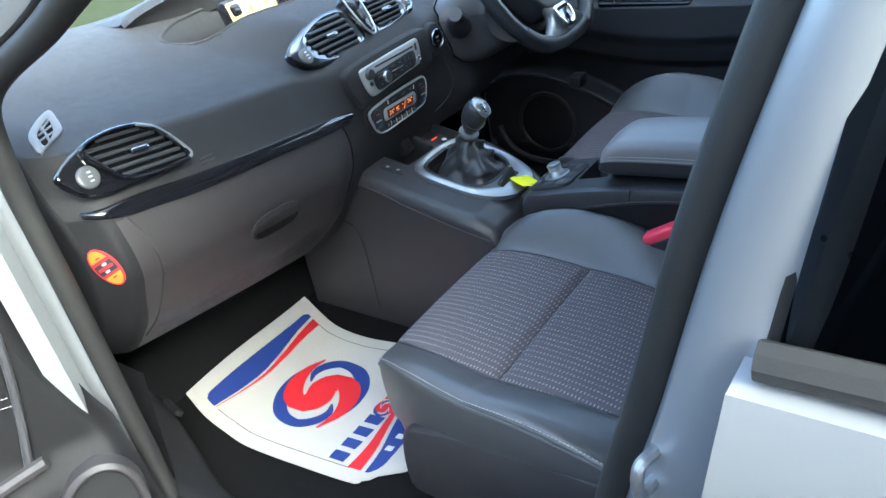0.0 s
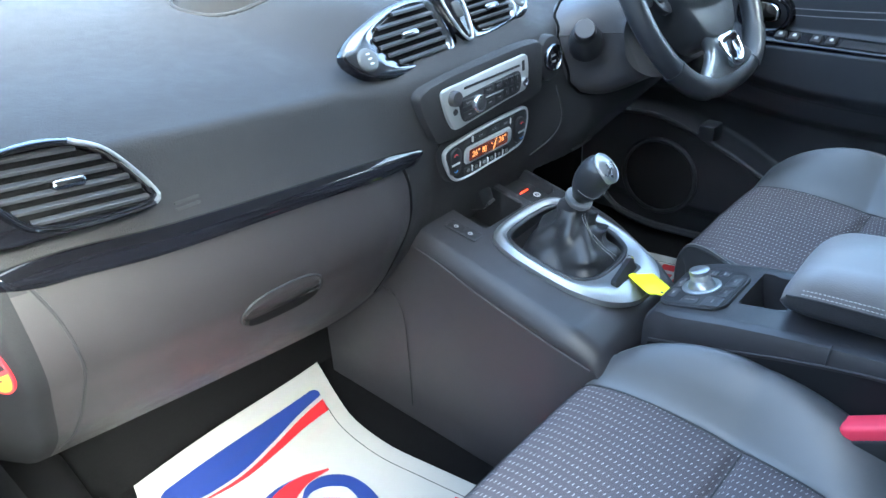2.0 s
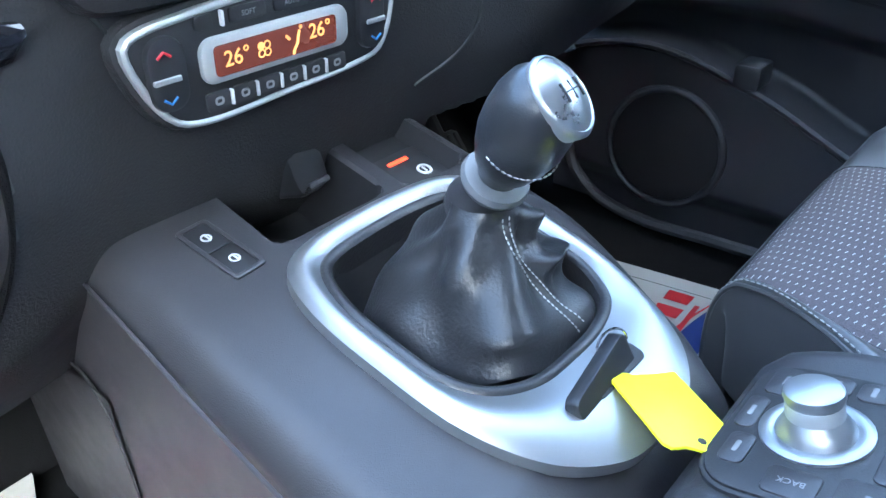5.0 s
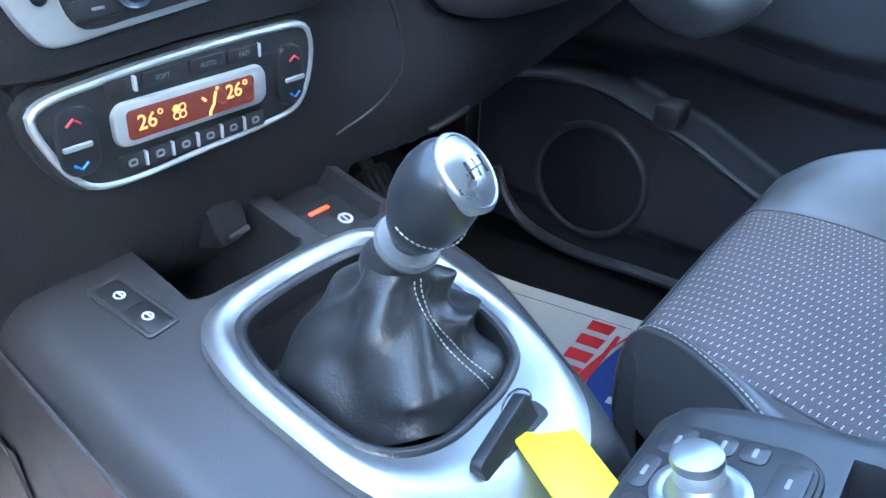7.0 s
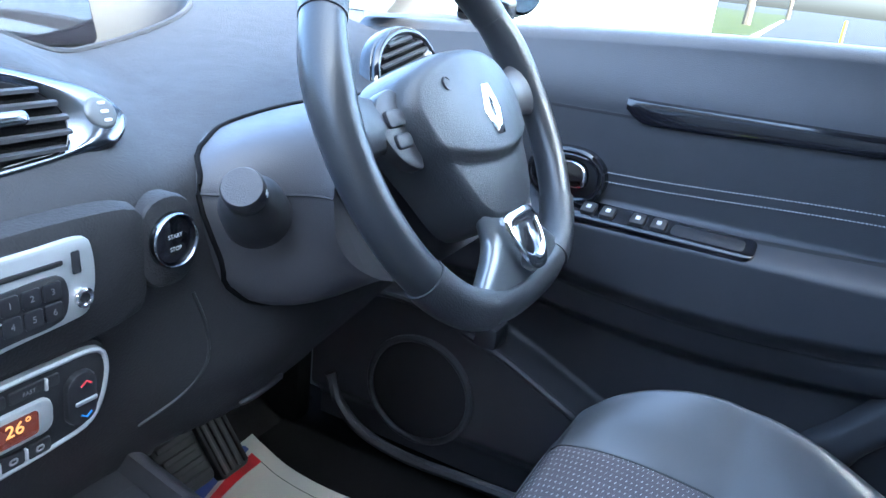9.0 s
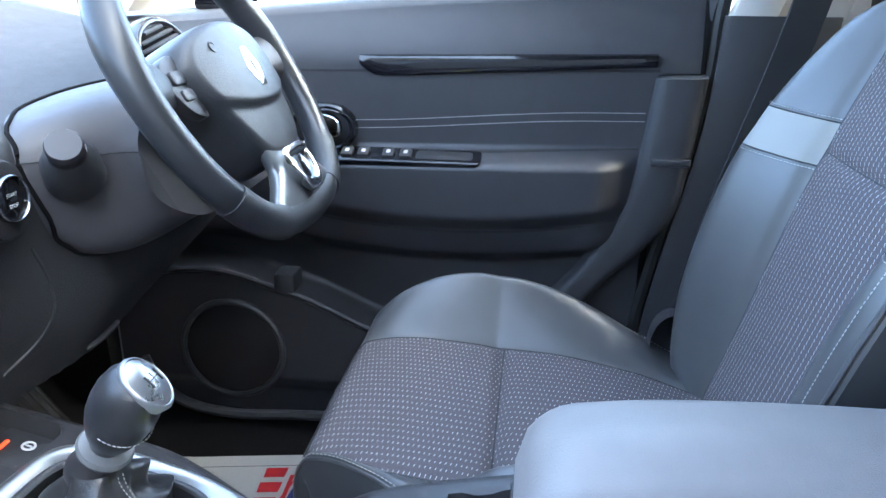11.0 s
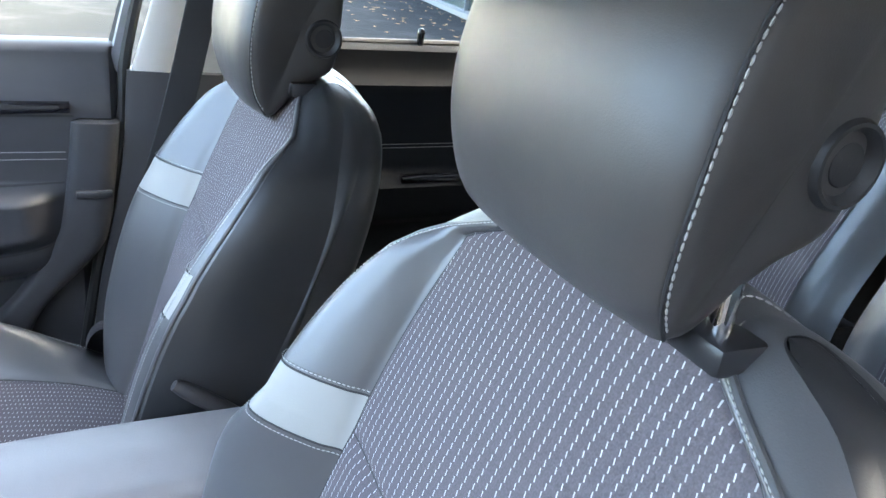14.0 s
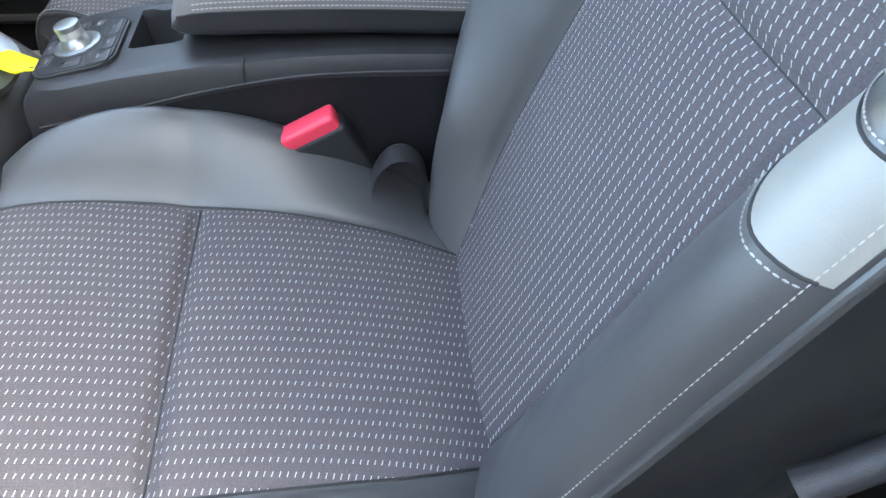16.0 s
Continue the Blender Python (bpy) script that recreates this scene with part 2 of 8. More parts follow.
def interp(knots, x):
    """Smooth (Catmull-Rom) value through knots of (x, value...)."""
    if x <= knots[0][0]:
        return knots[0][1]
    if x >= knots[-1][0]:
        return knots[-1][1]
    for k in range(len(knots) - 1):
        if knots[k][0] <= x <= knots[k + 1][0]:
            x0, y0 = knots[k]
            x1, y1 = knots[k + 1]
            h = x1 - x0
            m0 = (y1 - knots[k - 1][1]) / (x1 - knots[k - 1][0]) if k > 0 else (y1 - y0) / h
            m1 = (knots[k + 2][1] - y0) / (knots[k + 2][0] - x0) if k + 2 < len(knots) else (y1 - y0) / h
            s = (x - x0) / h
            return (2 * s**3 - 3 * s**2 + 1) * y0 + (s**3 - 2 * s**2 + s) * h * m0 + (-2 * s**3 + 3 * s**2) * y1 + (s**3 - s**2) * h * m1


def curve(points, n, closed=False):
    """n points along a Catmull-Rom curve through the given ones, evenly by chord."""
    p = [Vector(q) for q in points]
    if closed:
        p = p + [p[0]]
    d = [0.0]
    for a, b in zip(p, p[1:]):
        d.append(d[-1] + max((b - a).length, 1e-6))
    m = len(p)

    def tangent(k):
        if closed:
            a, b = (m - 2 if k in (0, m - 1) else k - 1), (1 if k in (0, m - 1) else k + 1)
            da = d[k] - d[k - 1] if k > 0 else d[-1] - d[-2]
            db = d[k + 1] - d[k] if k < m - 1 else d[1] - d[0]
            return (p[b] - p[a]) / (da + db)
        a, b = max(0, k - 1), min(m - 1, k + 1)
        return (p[b] - p[a]) / (d[b] - d[a])

    out = []
    seg = 0
    for i in range(n):
        s = d[-1] * i / (n if closed else n - 1)
        while seg < m - 2 and s > d[seg + 1]:
            seg += 1
        h = d[seg + 1] - d[seg]
        k = (s - d[seg]) / h
        out.append((2 * k**3 - 3 * k**2 + 1) * p[seg] + (k**3 - 2 * k**2 + k) * h * tangent(seg) + (-2 * k**3 + 3 * k**2) * p[seg + 1] + (k**3 - k**2) * h * tangent(seg + 1))
    return out


def knotted(points, per):
    """Catmull-Rom curve with the same number of steps between all neighbouring points, so that columns keep to them."""
    p = [Vector(q) for q in points]
    m = len(p)
    d = [max((b - a).length, 1e-5) for a, b in zip(p, p[1:])]
    tan = []
    for k in range(m):
        a, b = max(0, k - 1), min(m - 1, k + 1)
        tan.append((p[b] - p[a]) / sum(d[a:b]))
    out = []
    for k in range(m - 1):
        for q in range(per):
            s = q / per
            out.append((2 * s**3 - 3 * s**2 + 1) * p[k] + (s**3 - 2 * s**2 + s) * d[k] * tan[k] + (-2 * s**3 + 3 * s**2) * p[k + 1] + (s**3 - s**2) * d[k] * tan[k + 1])
    return out + [p[-1]]


def cut_sheet(rows, test):
    """One sheet parted in two meshes: faces whose corner passes the test, and the rest."""
    out = (bmesh.new(), bmesh.new())
    seen = ({}, {})
    for i in range(len(rows) - 1):
        for j in range(len(rows[0]) - 1):
            s = 0 if test(rows[i][j]) else 1
            vs = []
            for a, b in ((i, j), (i, j + 1), (i + 1, j + 1), (i + 1, j)):
                if (a, b) not in seen[s]:
                    seen[s][(a, b)] = out[s].verts.new(rows[a][b])
                vs.append(seen[s][(a, b)])
            out[s].faces.new(vs)
    return out


def grid(rows, close_u=False, cap=False):
    """A bmesh sheet through rows of points, with UVs in metres."""
    bm = bmesh.new()
    uvl = bm.loops.layers.uv.new("UVMap")
    vs = [[bm.verts.new(p) for p in r] for r in rows]
    nu = len(rows[0])
    mid = rows[len(rows) // 2]
    ua = [0.0]
    for a, b in zip(mid, mid[1:]):
        ua.append(ua[-1] + (Vector(b) - Vector(a)).length)
    ua.append(ua[-1] + (Vector(mid[0]) - Vector(mid[-1])).length)
    va = [0.0]
    for a, b in zip(rows, rows[1:]):
        va.append(va[-1] + (Vector(b[nu // 2]) - Vector(a[nu // 2])).length)
    for i in range(len(rows) - 1):
        for j in range(nu if close_u else nu - 1):
            k = (j + 1) % nu
            f = bm.faces.new((vs[i][j], vs[i][k], vs[i + 1][k], vs[i + 1][j]))
            for lo, (a, b) in zip(f.loops, ((i, j), (i, j + 1), (i + 1, j + 1), (i + 1, j))):
                lo[uvl].uv = (ua[b], va[a])
    if cap:
        bm.faces.new(list(reversed(vs[0])))
        bm.faces.new(vs[-1])
    return bm


def tube(points, r, sides=8, closed=False, cap=True):
    """A round bar along points; r is a radius or one for each point."""
    pts = [Vector(p) for p in points]
    rows = []
    up = Vector((0.13, 0.2, 0.97))
    n = len(pts)
    for i, p in enumerate(pts):
        a = pts[i - 1] if (i > 0 or closed) else p
        b = pts[(i + 1) % n] if (i < n - 1 or closed) else p
        t = (b - a).normalized()
        side = t.cross(up)
        side = side.normalized() if side.length > 1e-4 else t.orthogonal().normalized()
        o = side.cross(t)
        rad = r[i] if isinstance(r, (list, tuple)) else r
        rows.append([p + rad * (math.cos(2 * math.pi * k / sides) * side + math.sin(2 * math.pi * k / sides) * o) for k in range(sides)])
    if closed:
        rows.append(rows[0])
        bm = grid(rows, close_u=True)
        bmesh.ops.remove_doubles(bm, verts=bm.verts, dist=1e-6)
    else:
        bm = grid(rows, close_u=True, cap=cap)
    return bm


def box(lo, hi, bevel=0.004, seg=2, m=None):
    bm = bmesh.new()
    bmesh.ops.create_cube(bm, size=1)
    for v in bm.verts:
        v.co = Vector([lo[k] + (v.co[k] + 0.5) * (hi[k] - lo[k]) for k in range(3)])
    if bevel:
        bmesh.ops.bevel(bm, geom=bm.edges[:], offset=bevel, segments=seg, affect="EDGES", profile=0.5)
    if m is not None:
        bmesh.ops.transform(bm, matrix=m, verts=bm.verts)
    return bm


def join(*bms):
    out = bmesh.new()
    for b in bms:
        me = bpy.data.meshes.new("join")
        b.to_mesh(me)
        b.free()
        out.from_mesh(me)
        bpy.data.meshes.remove(me)
    return out


class Plane:
    """A local flat frame: o its origin, a across, b up, c out towards the viewer."""

    def __init__(self, o, a, b):
        self.o, self.a = Vector(o), Vector(a).normalized()
        self.c = self.a.cross(Vector(b)).normalized()
        self.b = self.c.cross(self.a)

    def at(self, x, y, h=0.0):
        return self.o + self.a * x + self.b * y + self.c * h

    def matrix(self, x=0.0, y=0.0, h=0.0):
        m = Matrix((self.a, self.b, self.c)).transposed().to_4x4()
        m.translation = self.at(x, y, h)
        return m


def rounded(w, h, r, n=5, cx=0.0, cy=0.0):
    out = []
    for k, (sx, sy) in enumerate(((1, 1), (-1, 1), (-1, -1), (1, -1))):
        for i in range(n + 1):
            a = math.pi / 2 * (k + i / n)
            out.append((cx + sx * (w / 2 - r) + r * math.cos(a), cy + sy * (h / 2 - r) + r * math.sin(a)))
    return out


def circle(r, n=24, cx=0.0, cy=0.0):
    return [(cx + r * math.cos(2 * math.pi * k / n), cy + r * math.sin(2 * math.pi * k / n)) for k in range(n)]


def inset(outline, d):
    """Outline moved inwards by d (counterclockwise outlines)."""
    n = len(outline)
    out = []
    for i in range(n):
        p0, p1, p2 = Vector(outline[i - 1]), Vector(outline[i]), Vector(outline[(i + 1) % n])
        e1, e2 = (p1 - p0), (p2 - p1)
        n1 = Vector((-e1.y, e1.x)).normalized() if e1.length else Vector((0, 0))
        n2 = Vector((-e2.y, e2.x)).normalized() if e2.length else Vector((0, 0))
        q = (n1 + n2)
        q = q.normalized() if q.length > 1e-6 else n1
        out.append(tuple(p1 + q * d))
    return out


def slab(pl, outline, h0, h1, bevel=0.002):
    """A flat plate with softened front edges on a local plane, from height h0 to h1."""
    rows = [[pl.at(x, y, h0) for x, y in outline], [pl.at(x, y, h1 - bevel) for x, y in outline]]
    rows.append([pl.at(x, y, h1 - bevel * 0.3) for x, y in inset(outline, bevel * 0.3)])
    rows.append([pl.at(x, y, h1) for x, y in inset(outline, bevel)])
    return grid(rows, close_u=True, cap=True)


def ring(pl, outer, inner, h0, h1, round_=0.0):
    """A frame between two outlines of equal point count; round_ lifts its middle."""
    n = 5
    rows = [[pl.at(x, y, h0) for x, y in outer]]
    for i in range(n + 1):
        k = i / n
        lift = round_ * math.sin(math.pi * k)
        rows.append([pl.at(a[0] * (1 - k) + b[0] * k, a[1] * (1 - k) + b[1] * k, h1 + lift) for a, b in zip(outer, inner)])
    rows.append([pl.at(x, y, h0) for x, y in inner])
    bm = grid(rows, close_u=True)
    return bm


def loop2(points, n):
    """A smooth closed 2D outline through points."""
    return [(v.x, v.y) for v in curve([(x, y, 0) for x, y in points], n, closed=True)]


def stitches(points, gap=0.006, length=0.004, r=0.0006):
    """Short thread stitches along a curve, as one mesh."""
    pts = [Vector(p) for p in points]
    d = [0.0]
    for a, b in zip(pts, pts[1:]):
        d.append(d[-1] + (b - a).length)

    def at(s):
        for k in range(len(pts) - 1):
            if s <= d[k + 1]:
                return pts[k].lerp(pts[k + 1], (s - d[k]) / max(1e-9, d[k + 1] - d[k]))
        return pts[-1]

    vs, fs = [], []
    s = 0.0
    while s + length < d[-1]:
        a, b = at(s), at(s + length)
        t = (b - a).normalized()
        o1 = t.orthogonal().normalized()
        o2 = t.cross(o1)
        k = len(vs)
        for c, w in ((a, 0.5), (a.lerp(b, 0.5), 1.0), (b, 0.5)):
            for q in range(4):
                an = math.pi / 2 * q
                vs.append(c + r * w * (math.cos(an) * o1 + math.sin(an) * o2))
        for i in range(2):
            for q in range(4):
                fs.append((k + i * 4 + q, k + i * 4 + (q + 1) % 4, k + i * 4 + 4 + (q + 1) % 4, k + i * 4 + 4 + q))
        fs += [(k + 3, k + 2, k + 1, k), (k + 8, k + 9, k + 10, k + 11)]
        s += gap
    return (vs, [], fs)


def text_part(name, words, size, m, mat, parent, label=""):
    cu = bpy.data.curves.new(name, "FONT")
    cu.body, cu.size, cu.extrude = words, size, size * 0.02
    cu.align_x, cu.align_y = "CENTER", "CENTER"
    ob = new(name, cu)
    dg = bpy.context.evaluated_depsgraph_get()
    me = bpy.data.meshes.new_from_object(ob.evaluated_get(dg))
    bpy.data.objects.remove(ob)
    me.transform(m)
    me.materials.clear()
    me.materials.append(mat)
    o2 = new(name, me)
    o2.parent = parent
    o2.matrix_parent_inverse = Matrix.Translation(-BASE[parent.name]) if parent.name in BASE else Matrix()
    return tagged(o2, label)


CX = 1.15  # the car's centre line
GROUND = 0.08
FLOOR = 0.50

# ---- dashboard ----
SIDE = [(0.715, 0.92), (0.755, 0.878), (0.795, 0.842), (0.85, 0.815), (0.888, 0.798), (0.925, 0.798), (0.975, 0.812), (1.010, 0.826), (1.050, 0.8405), (1.0660, 0.8475), (1.0695, 0.8525), (1.0720, 0.8620), (1.0880, 0.922), (1.104, 1.00), (1.134, 1.14), (1.155, 1.30), (1.155, 1.52)]
MID = [(0.735, 0.925), (0.79, 0.89), (0.83, 0.86), (0.87, 0.845), (0.905, 0.834), (0.935, 0.829), (0.975, 0.823), (1.01, 0.819), (1.038, 0.818), (1.051, 0.819), (1.059, 0.821), (1.070, 0.827), (1.092, 0.852), (1.127, 0.892), (1.147, 0.955), (1.158, 1.10), (1.158, 1.52)]


def bent(d, r=0.006):
    """0 below, d above, with a soft corner."""
    return 0.0 if d < -r else d if d > r else (d + r) ** 2 / (4 * r)


def dash_row(x, n=90):
    """The dash's outline in y and z at one place across the car."""
    far = max(0.0, abs(x - CX) - 0.09)
    w = 1 - smoothstep(0.10, 0.24, abs(x - 1.17))
    dz = 0.055 * min(1.1, far / 0.55) ** 1.2
    dy = 0.015 * (abs(x - CX) / 0.65) ** 2
    pts = []
    for (za, ya), (zb, yb) in zip(SIDE, MID):
        z = (za + dz) * (1 - w) + zb * w
        low = 1 - smoothstep(1.015, 1.06, z)
        end = 0.055 * max(0.0, (abs(x - CX) - 0.600) / 0.053) ** 2 * (1 - low) + 1.5 * bent(abs(x - CX) - 0.627) * low
        pts.append(Vector((x, (ya + dy + end) * (1 - w) + yb * w, z)))
    out = curve(pts, n)
    if x > 1.24:
        # the driver's side ends in a lower edge that turns back under the column
        cut = (0.842 + 0.155 * (x - 1.30)) * smoothstep(1.265, 1.315, x)
        for p in out:
            if p.z < cut and p.y < 1.3:
                p.y += (cut - p.z) * 1.4
                p.z = cut + (cut - p.z) * 0.15
    return out


def dash_at(x, z):
    """The dash's face point at a place across and a height, with its outward normal."""
    best = None
    row = dash_row(x, 160)[:110]
    for k in range(1, len(row)):
        if row[k - 1].z <= z <= row[k].z:
            best = k
            break
    if best is None:
        best = min(range(1, len(row)), key=lambda k: abs(row[k].z - z))
    a, b = row[best - 1], row[best]
    f = (z - a.z) / max(1e-6, b.z - a.z)
    p = a.lerp(b, min(1, max(0, f)))
    e = 0.01
    q = dash_row(x + e, 160)[best] - dash_row(x - e, 160)[best]
    nrm = (b - a).cross(q).normalized()
    if nrm.y > 0:
        nrm = -nrm
    return p, nrm


def pod(x, y):
    """How deep the instrument hollow in the dash top is."""
    r = ((x - 1.27) / 0.36) ** 2 + ((y - 1.14) / 0.115) ** 2
    return 0.095 * (1 - smoothstep(0.84, 1.0, math.sqrt(r)))


dashboard = thing("dashboard", (CX, 1.1, FLOOR), "dark grey soft plastic dashboard with round air vents across the car", "dashboard")
rows = []
for i in range(281):
    x = 0.540 + (1.805 - 0.540) * i / 280
    rows.append([Vector((p.x, p.y, p.z - (pod(p.x, p.y) if p.z > 1.08 else 0))) for p in dash_row(x, 190)])
hollow, skin = cut_sheet(rows, lambda p: p.z > 1.0 and pod(p.x, p.y) > 0.004)
skin.free()
lidded = lambda p: p.x < interp([(0.70, 0.915), (0.80, 0.950), (0.838, 0.970), (0.875, 0.987), (0.912, 0.996), (0.95, 0.998), (0.98, 0.990)], p.z) and p.z < interp([(0.54, 1.020), (0.65, 1.018), (0.80, 1.004), (1.02, 0.982)], p.x)
skin, lid = cut_sheet(rows, lambda p: not lidded(p))
part("glovebox_lid", lid, GLOVE, dashboard, "hard grey plastic glovebox lid")
skin.free()
skin, rest = cut_sheet(rows, lambda p: not lidded(p) and not (p.z > 1.0 and pod(p.x, p.y) > 0.004))
rest.free()
part("shell", skin, DASH, dashboard)
part("instrument_hollow", hollow, DARK, dashboard, "black lining of the instrument hollow")
lip = []
for i in range(90):
    a = 2 * math.pi * i / 90
    x, y = 1.27 + 0.355 * math.cos(a), 1.14 + 0.1135 * math.sin(a)
    r = dash_row(x, 190)
    k = min(range(100, 190), key=lambda q: abs(r[q].y - y))
    lip.append(Vector((x, y, r[k].z + (y - r[k].y) * 0.15 - 0.001)))
part("hollow_lip", tube(lip, 0.0035, 8, closed=True), DASH, dashboard)
# rounded end towards the passenger door: shade-darkened side cover below, dash skin above
cut = sum(1 for p in dash_row(0.52, 110) if p.z < 1.03)
ends = [dash_row(0.497 + 0.043 * i / 12, 110) for i in range(13)]
part("side_cover", grid([[p for p in r[:cut + 1]] for r in ends]), SILLP, dashboard, "side cover at the dash end, shade in its colour")
part("end_skin", grid([[p for p in r[cut:]] for r in ends]), DASH, dashboard)
# end caps
for x, sgn in ((0.497, -1), (1.805, 1)):
    r0 = dash_row(x, 60)
    low = [Vector((x, 1.05, 0.72)), Vector((x, 1.5, 0.72))]
    ring0 = r0 + [low[1], low[0]]
    rows = []
    for dx, s in ((0, 1.0), (0.004, 0.985), (0.006, 0.95)):
        c = Vector((x, 1.1, 0.96))
        rows.append([c + (p - c) * s + Vector((sgn * dx, 0, 0)) for p in ring0])
    part("end_cap", grid(rows, close_u=True, cap=True), SILLP, dashboard, "side cover of the dashboard, shade in its colour")


def seam(points, name="seam", r=0.0016, mat=DARK, parent=None, n=40):
    return part(name, tube(curve(points, n), r, 6), mat, parent or dashboard)


def on_dash(pairs, lift=0.0, n=0):
    out = []
    for x, z in pairs:
        p, nr = dash_at(x, z)
        out.append(p + nr * lift)
    return curve(out, n) if n else out


# gloss strip along the passenger side
rows = []
for i in range(61):
    k = i / 60
    x = 0.514 + (1.026 - 0.514) * k
    top = interp([(0, 1.045), (0.15, 1.041), (0.3, 1.029), (0.5, 1.017), (0.9, 0.996), (1, 0.987)], k)
    wid = interp([(0, 0.010), (0.12, 0.026), (0.6, 0.024), (0.9, 0.023), (0.975, 0.020), (0.99, 0.015), (1, 0.007)], k)
    r = []
    for j, (f, h) in enumerate(((0, -0.002), (0.06, 0.004), (0.3, 0.0065), (0.7, 0.0065), (0.94, 0.004), (1, -0.002))):
        p, nr = dash_at(x, top - wid * f)
        r.append(p + nr * h)
    rows.append(r)
part("trim_strip", grid(rows), GLOSS, dashboard, "glossy black trim strip")
# glovebox lid with its handle
seam(on_dash([(0.986, 0.988), (0.998, 0.950), (0.996, 0.912), (0.987, 0.875), (0.970, 0.838), (0.950, 0.800)], -0.0008), r=0.0028, mat=CARPET)
seam(on_dash([(0.556, 1.026), (0.566, 0.99), (0.571, 0.94), (0.567, 0.89), (0.556, 0.84), (0.546, 0.80)]), r=0.0018)
seam(on_dash([(1.329, 0.985), (1.338, 0.955), (1.338, 0.925), (1.322, 0.900), (1.292, 0.880)]), "panel_edge")
seam(on_dash([(1.030, 1.052), (1.042, 1.02), (1.055, 0.988), (1.068, 0.968)]), r=0.0013)
rows = []
for i in range(31):
    k = i / 30
    x = 0.735 + 0.098 * k
    zc = 0.898 - 0.004 * k
    hw = 0.0205 * math.sqrt(max(0.02, 1 - (2 * k - 1) ** 4))
    r = []
    for j in range(9):
        f = j / 8
        p, nr = dash_at(x, zc - hw + 2 * hw * f)
        depth = 0.004 if j in (0, 8) else (-0.001 if j < 3 else 0.005 * f + 0.001)
        r.append(p + nr * depth)
    rows.append(r)
handle = part("glovebox_handle", grid(rows), GLOVE, dashboard, "recessed oval glovebox handle")
hp = []
for i in range(48):
    a = 2 * math.pi * i / 48
    k = 0.5 + 0.53 * math.copysign(abs(math.cos(a)) ** 0.7, math.cos(a))
    p, nr = dash_at(0.735 + 0.098 * k, 0.898 - 0.004 * k + 0.0218 * math.copysign(abs(math.sin(a)) ** 0.8, math.sin(a)))
    hp.append(p + nr * 0.004)
# dark sheet over the handle's lower half paints the shade of its recess
rows = []
for i in range(25):
    k = 0.04 + 0.92 * i / 24
    hw = 0.0195 * math.sqrt(max(0.02, 1 - (2 * k - 1) ** 4))
    r = []
    for f in (-0.98, -0.75, -0.45, -0.15):
        p, nr = dash_at(0.735 + 0.098 * k, 0.898 - 0.004 * k + hw * f)
        r.append(p + nr * 0.0072)
    rows.append(r)
part("recess_shade", grid(rows), CARPET, handle, "dark strip for the shade in the finger recess")
part("handle_rim", tube(hp, 0.0017, 6, closed=True), DARK, handle)


def radial(outline, cx, cy, n=72):
    """The outline's points at even angles round a centre inside it."""
    out = []
    for k in range(n):
        a = 2 * math.pi * k / n
        ux, uy = math.cos(a), math.sin(a)
        best = 0.0
        for (xa, ya), (xb, yb) in zip(outline, outline[1:] + outline[:1]):
            ex, ey = xb - xa, yb - ya
            det = ux * ey - uy * ex
            if abs(det) > 1e-12:
                r = ((xa - cx) * ey - (ya - cy) * ex) / det
                f = ((xa - cx) * uy - (ya - cy) * ux) / det
                if -1e-9 <= f <= 1 + 1e-9 and r > best:
                    best = r
        out.append((cx + best * ux, cy + best * uy))
    return out


def louvre(parent, pl, outer, inner, slats, tilt, tab, broad, label):
    vent = part("air_vent", slab(pl, outer, -0.01, 0.004, 0.003), GLOSS, parent, label)
    cx_ = (min(p[0] for p in inner) + max(p[0] for p in inner)) / 2
    cy_ = (min(p[1] for p in inner) + max(p[1] for p in inner)) / 2
    outer, inner = radial(outer, cx_, cy_), radial(inner, cx_, cy_)
    # broad rims are gloss black; metal colour puts the sky's reflection into them
    part("surround", ring(pl, inset(outer, 0.003) if broad else inset(inner, -0.006), inner, 0.0, 0.0045 if broad and tab else 0.007 if broad else 0.011, 0.002 if broad and tab else 0.004), SMOKE if broad and tab else GLOSS, vent)
    part("cavity", slab(pl, inset(inner, 0.001), 0.0, 0.0048, 0.0005), CARPET, vent)
    ys = [p[1] for p in inner]
    y0, y1 = min(ys), max(ys)

    def span(y):
        xs = []
        for (xa, ya), (xb, yb) in zip(inner, inner[1:] + inner[:1]):
            if (ya - y) * (yb - y) <= 0 and ya != yb:
                xs.append(xa + (xb - xa) * (y - ya) / (yb - ya))
        return (min(xs), max(xs)) if len(xs) > 1 else None

    for k in range(slats):
        y = y0 + (y1 - y0) * (k + 0.6) / slats
        s = span(y)
        if s and s[1] - s[0] > 0.01:
            a, b = s[0] + 0.001, s[1] - 0.001
            hw = (y1 - y0) / slats * 0.28
            pr = [(0.0055, -hw * 0.3), (0.009, -hw), (0.0098, -hw * 0.2), (0.0085, hw * 0.5), (0.0055, hw)]
            rows = [[pl.at(a + (b - a) * q / 6, y + dy + tilt * (b - a) * (q / 6 - 0.5), h) for h, dy in pr] for q in range(7)]
            part("slat", grid(rows, close_u=True, cap=True), SLAT, vent)
    if tab:
        tx, ty = tab
        part("tab", slab(pl, rounded(0.028, 0.009, 0.004, 4, tx, ty), 0.006, 0.013, 0.0025), SMOKE, vent, "smoked metal vane tab")
    return vent


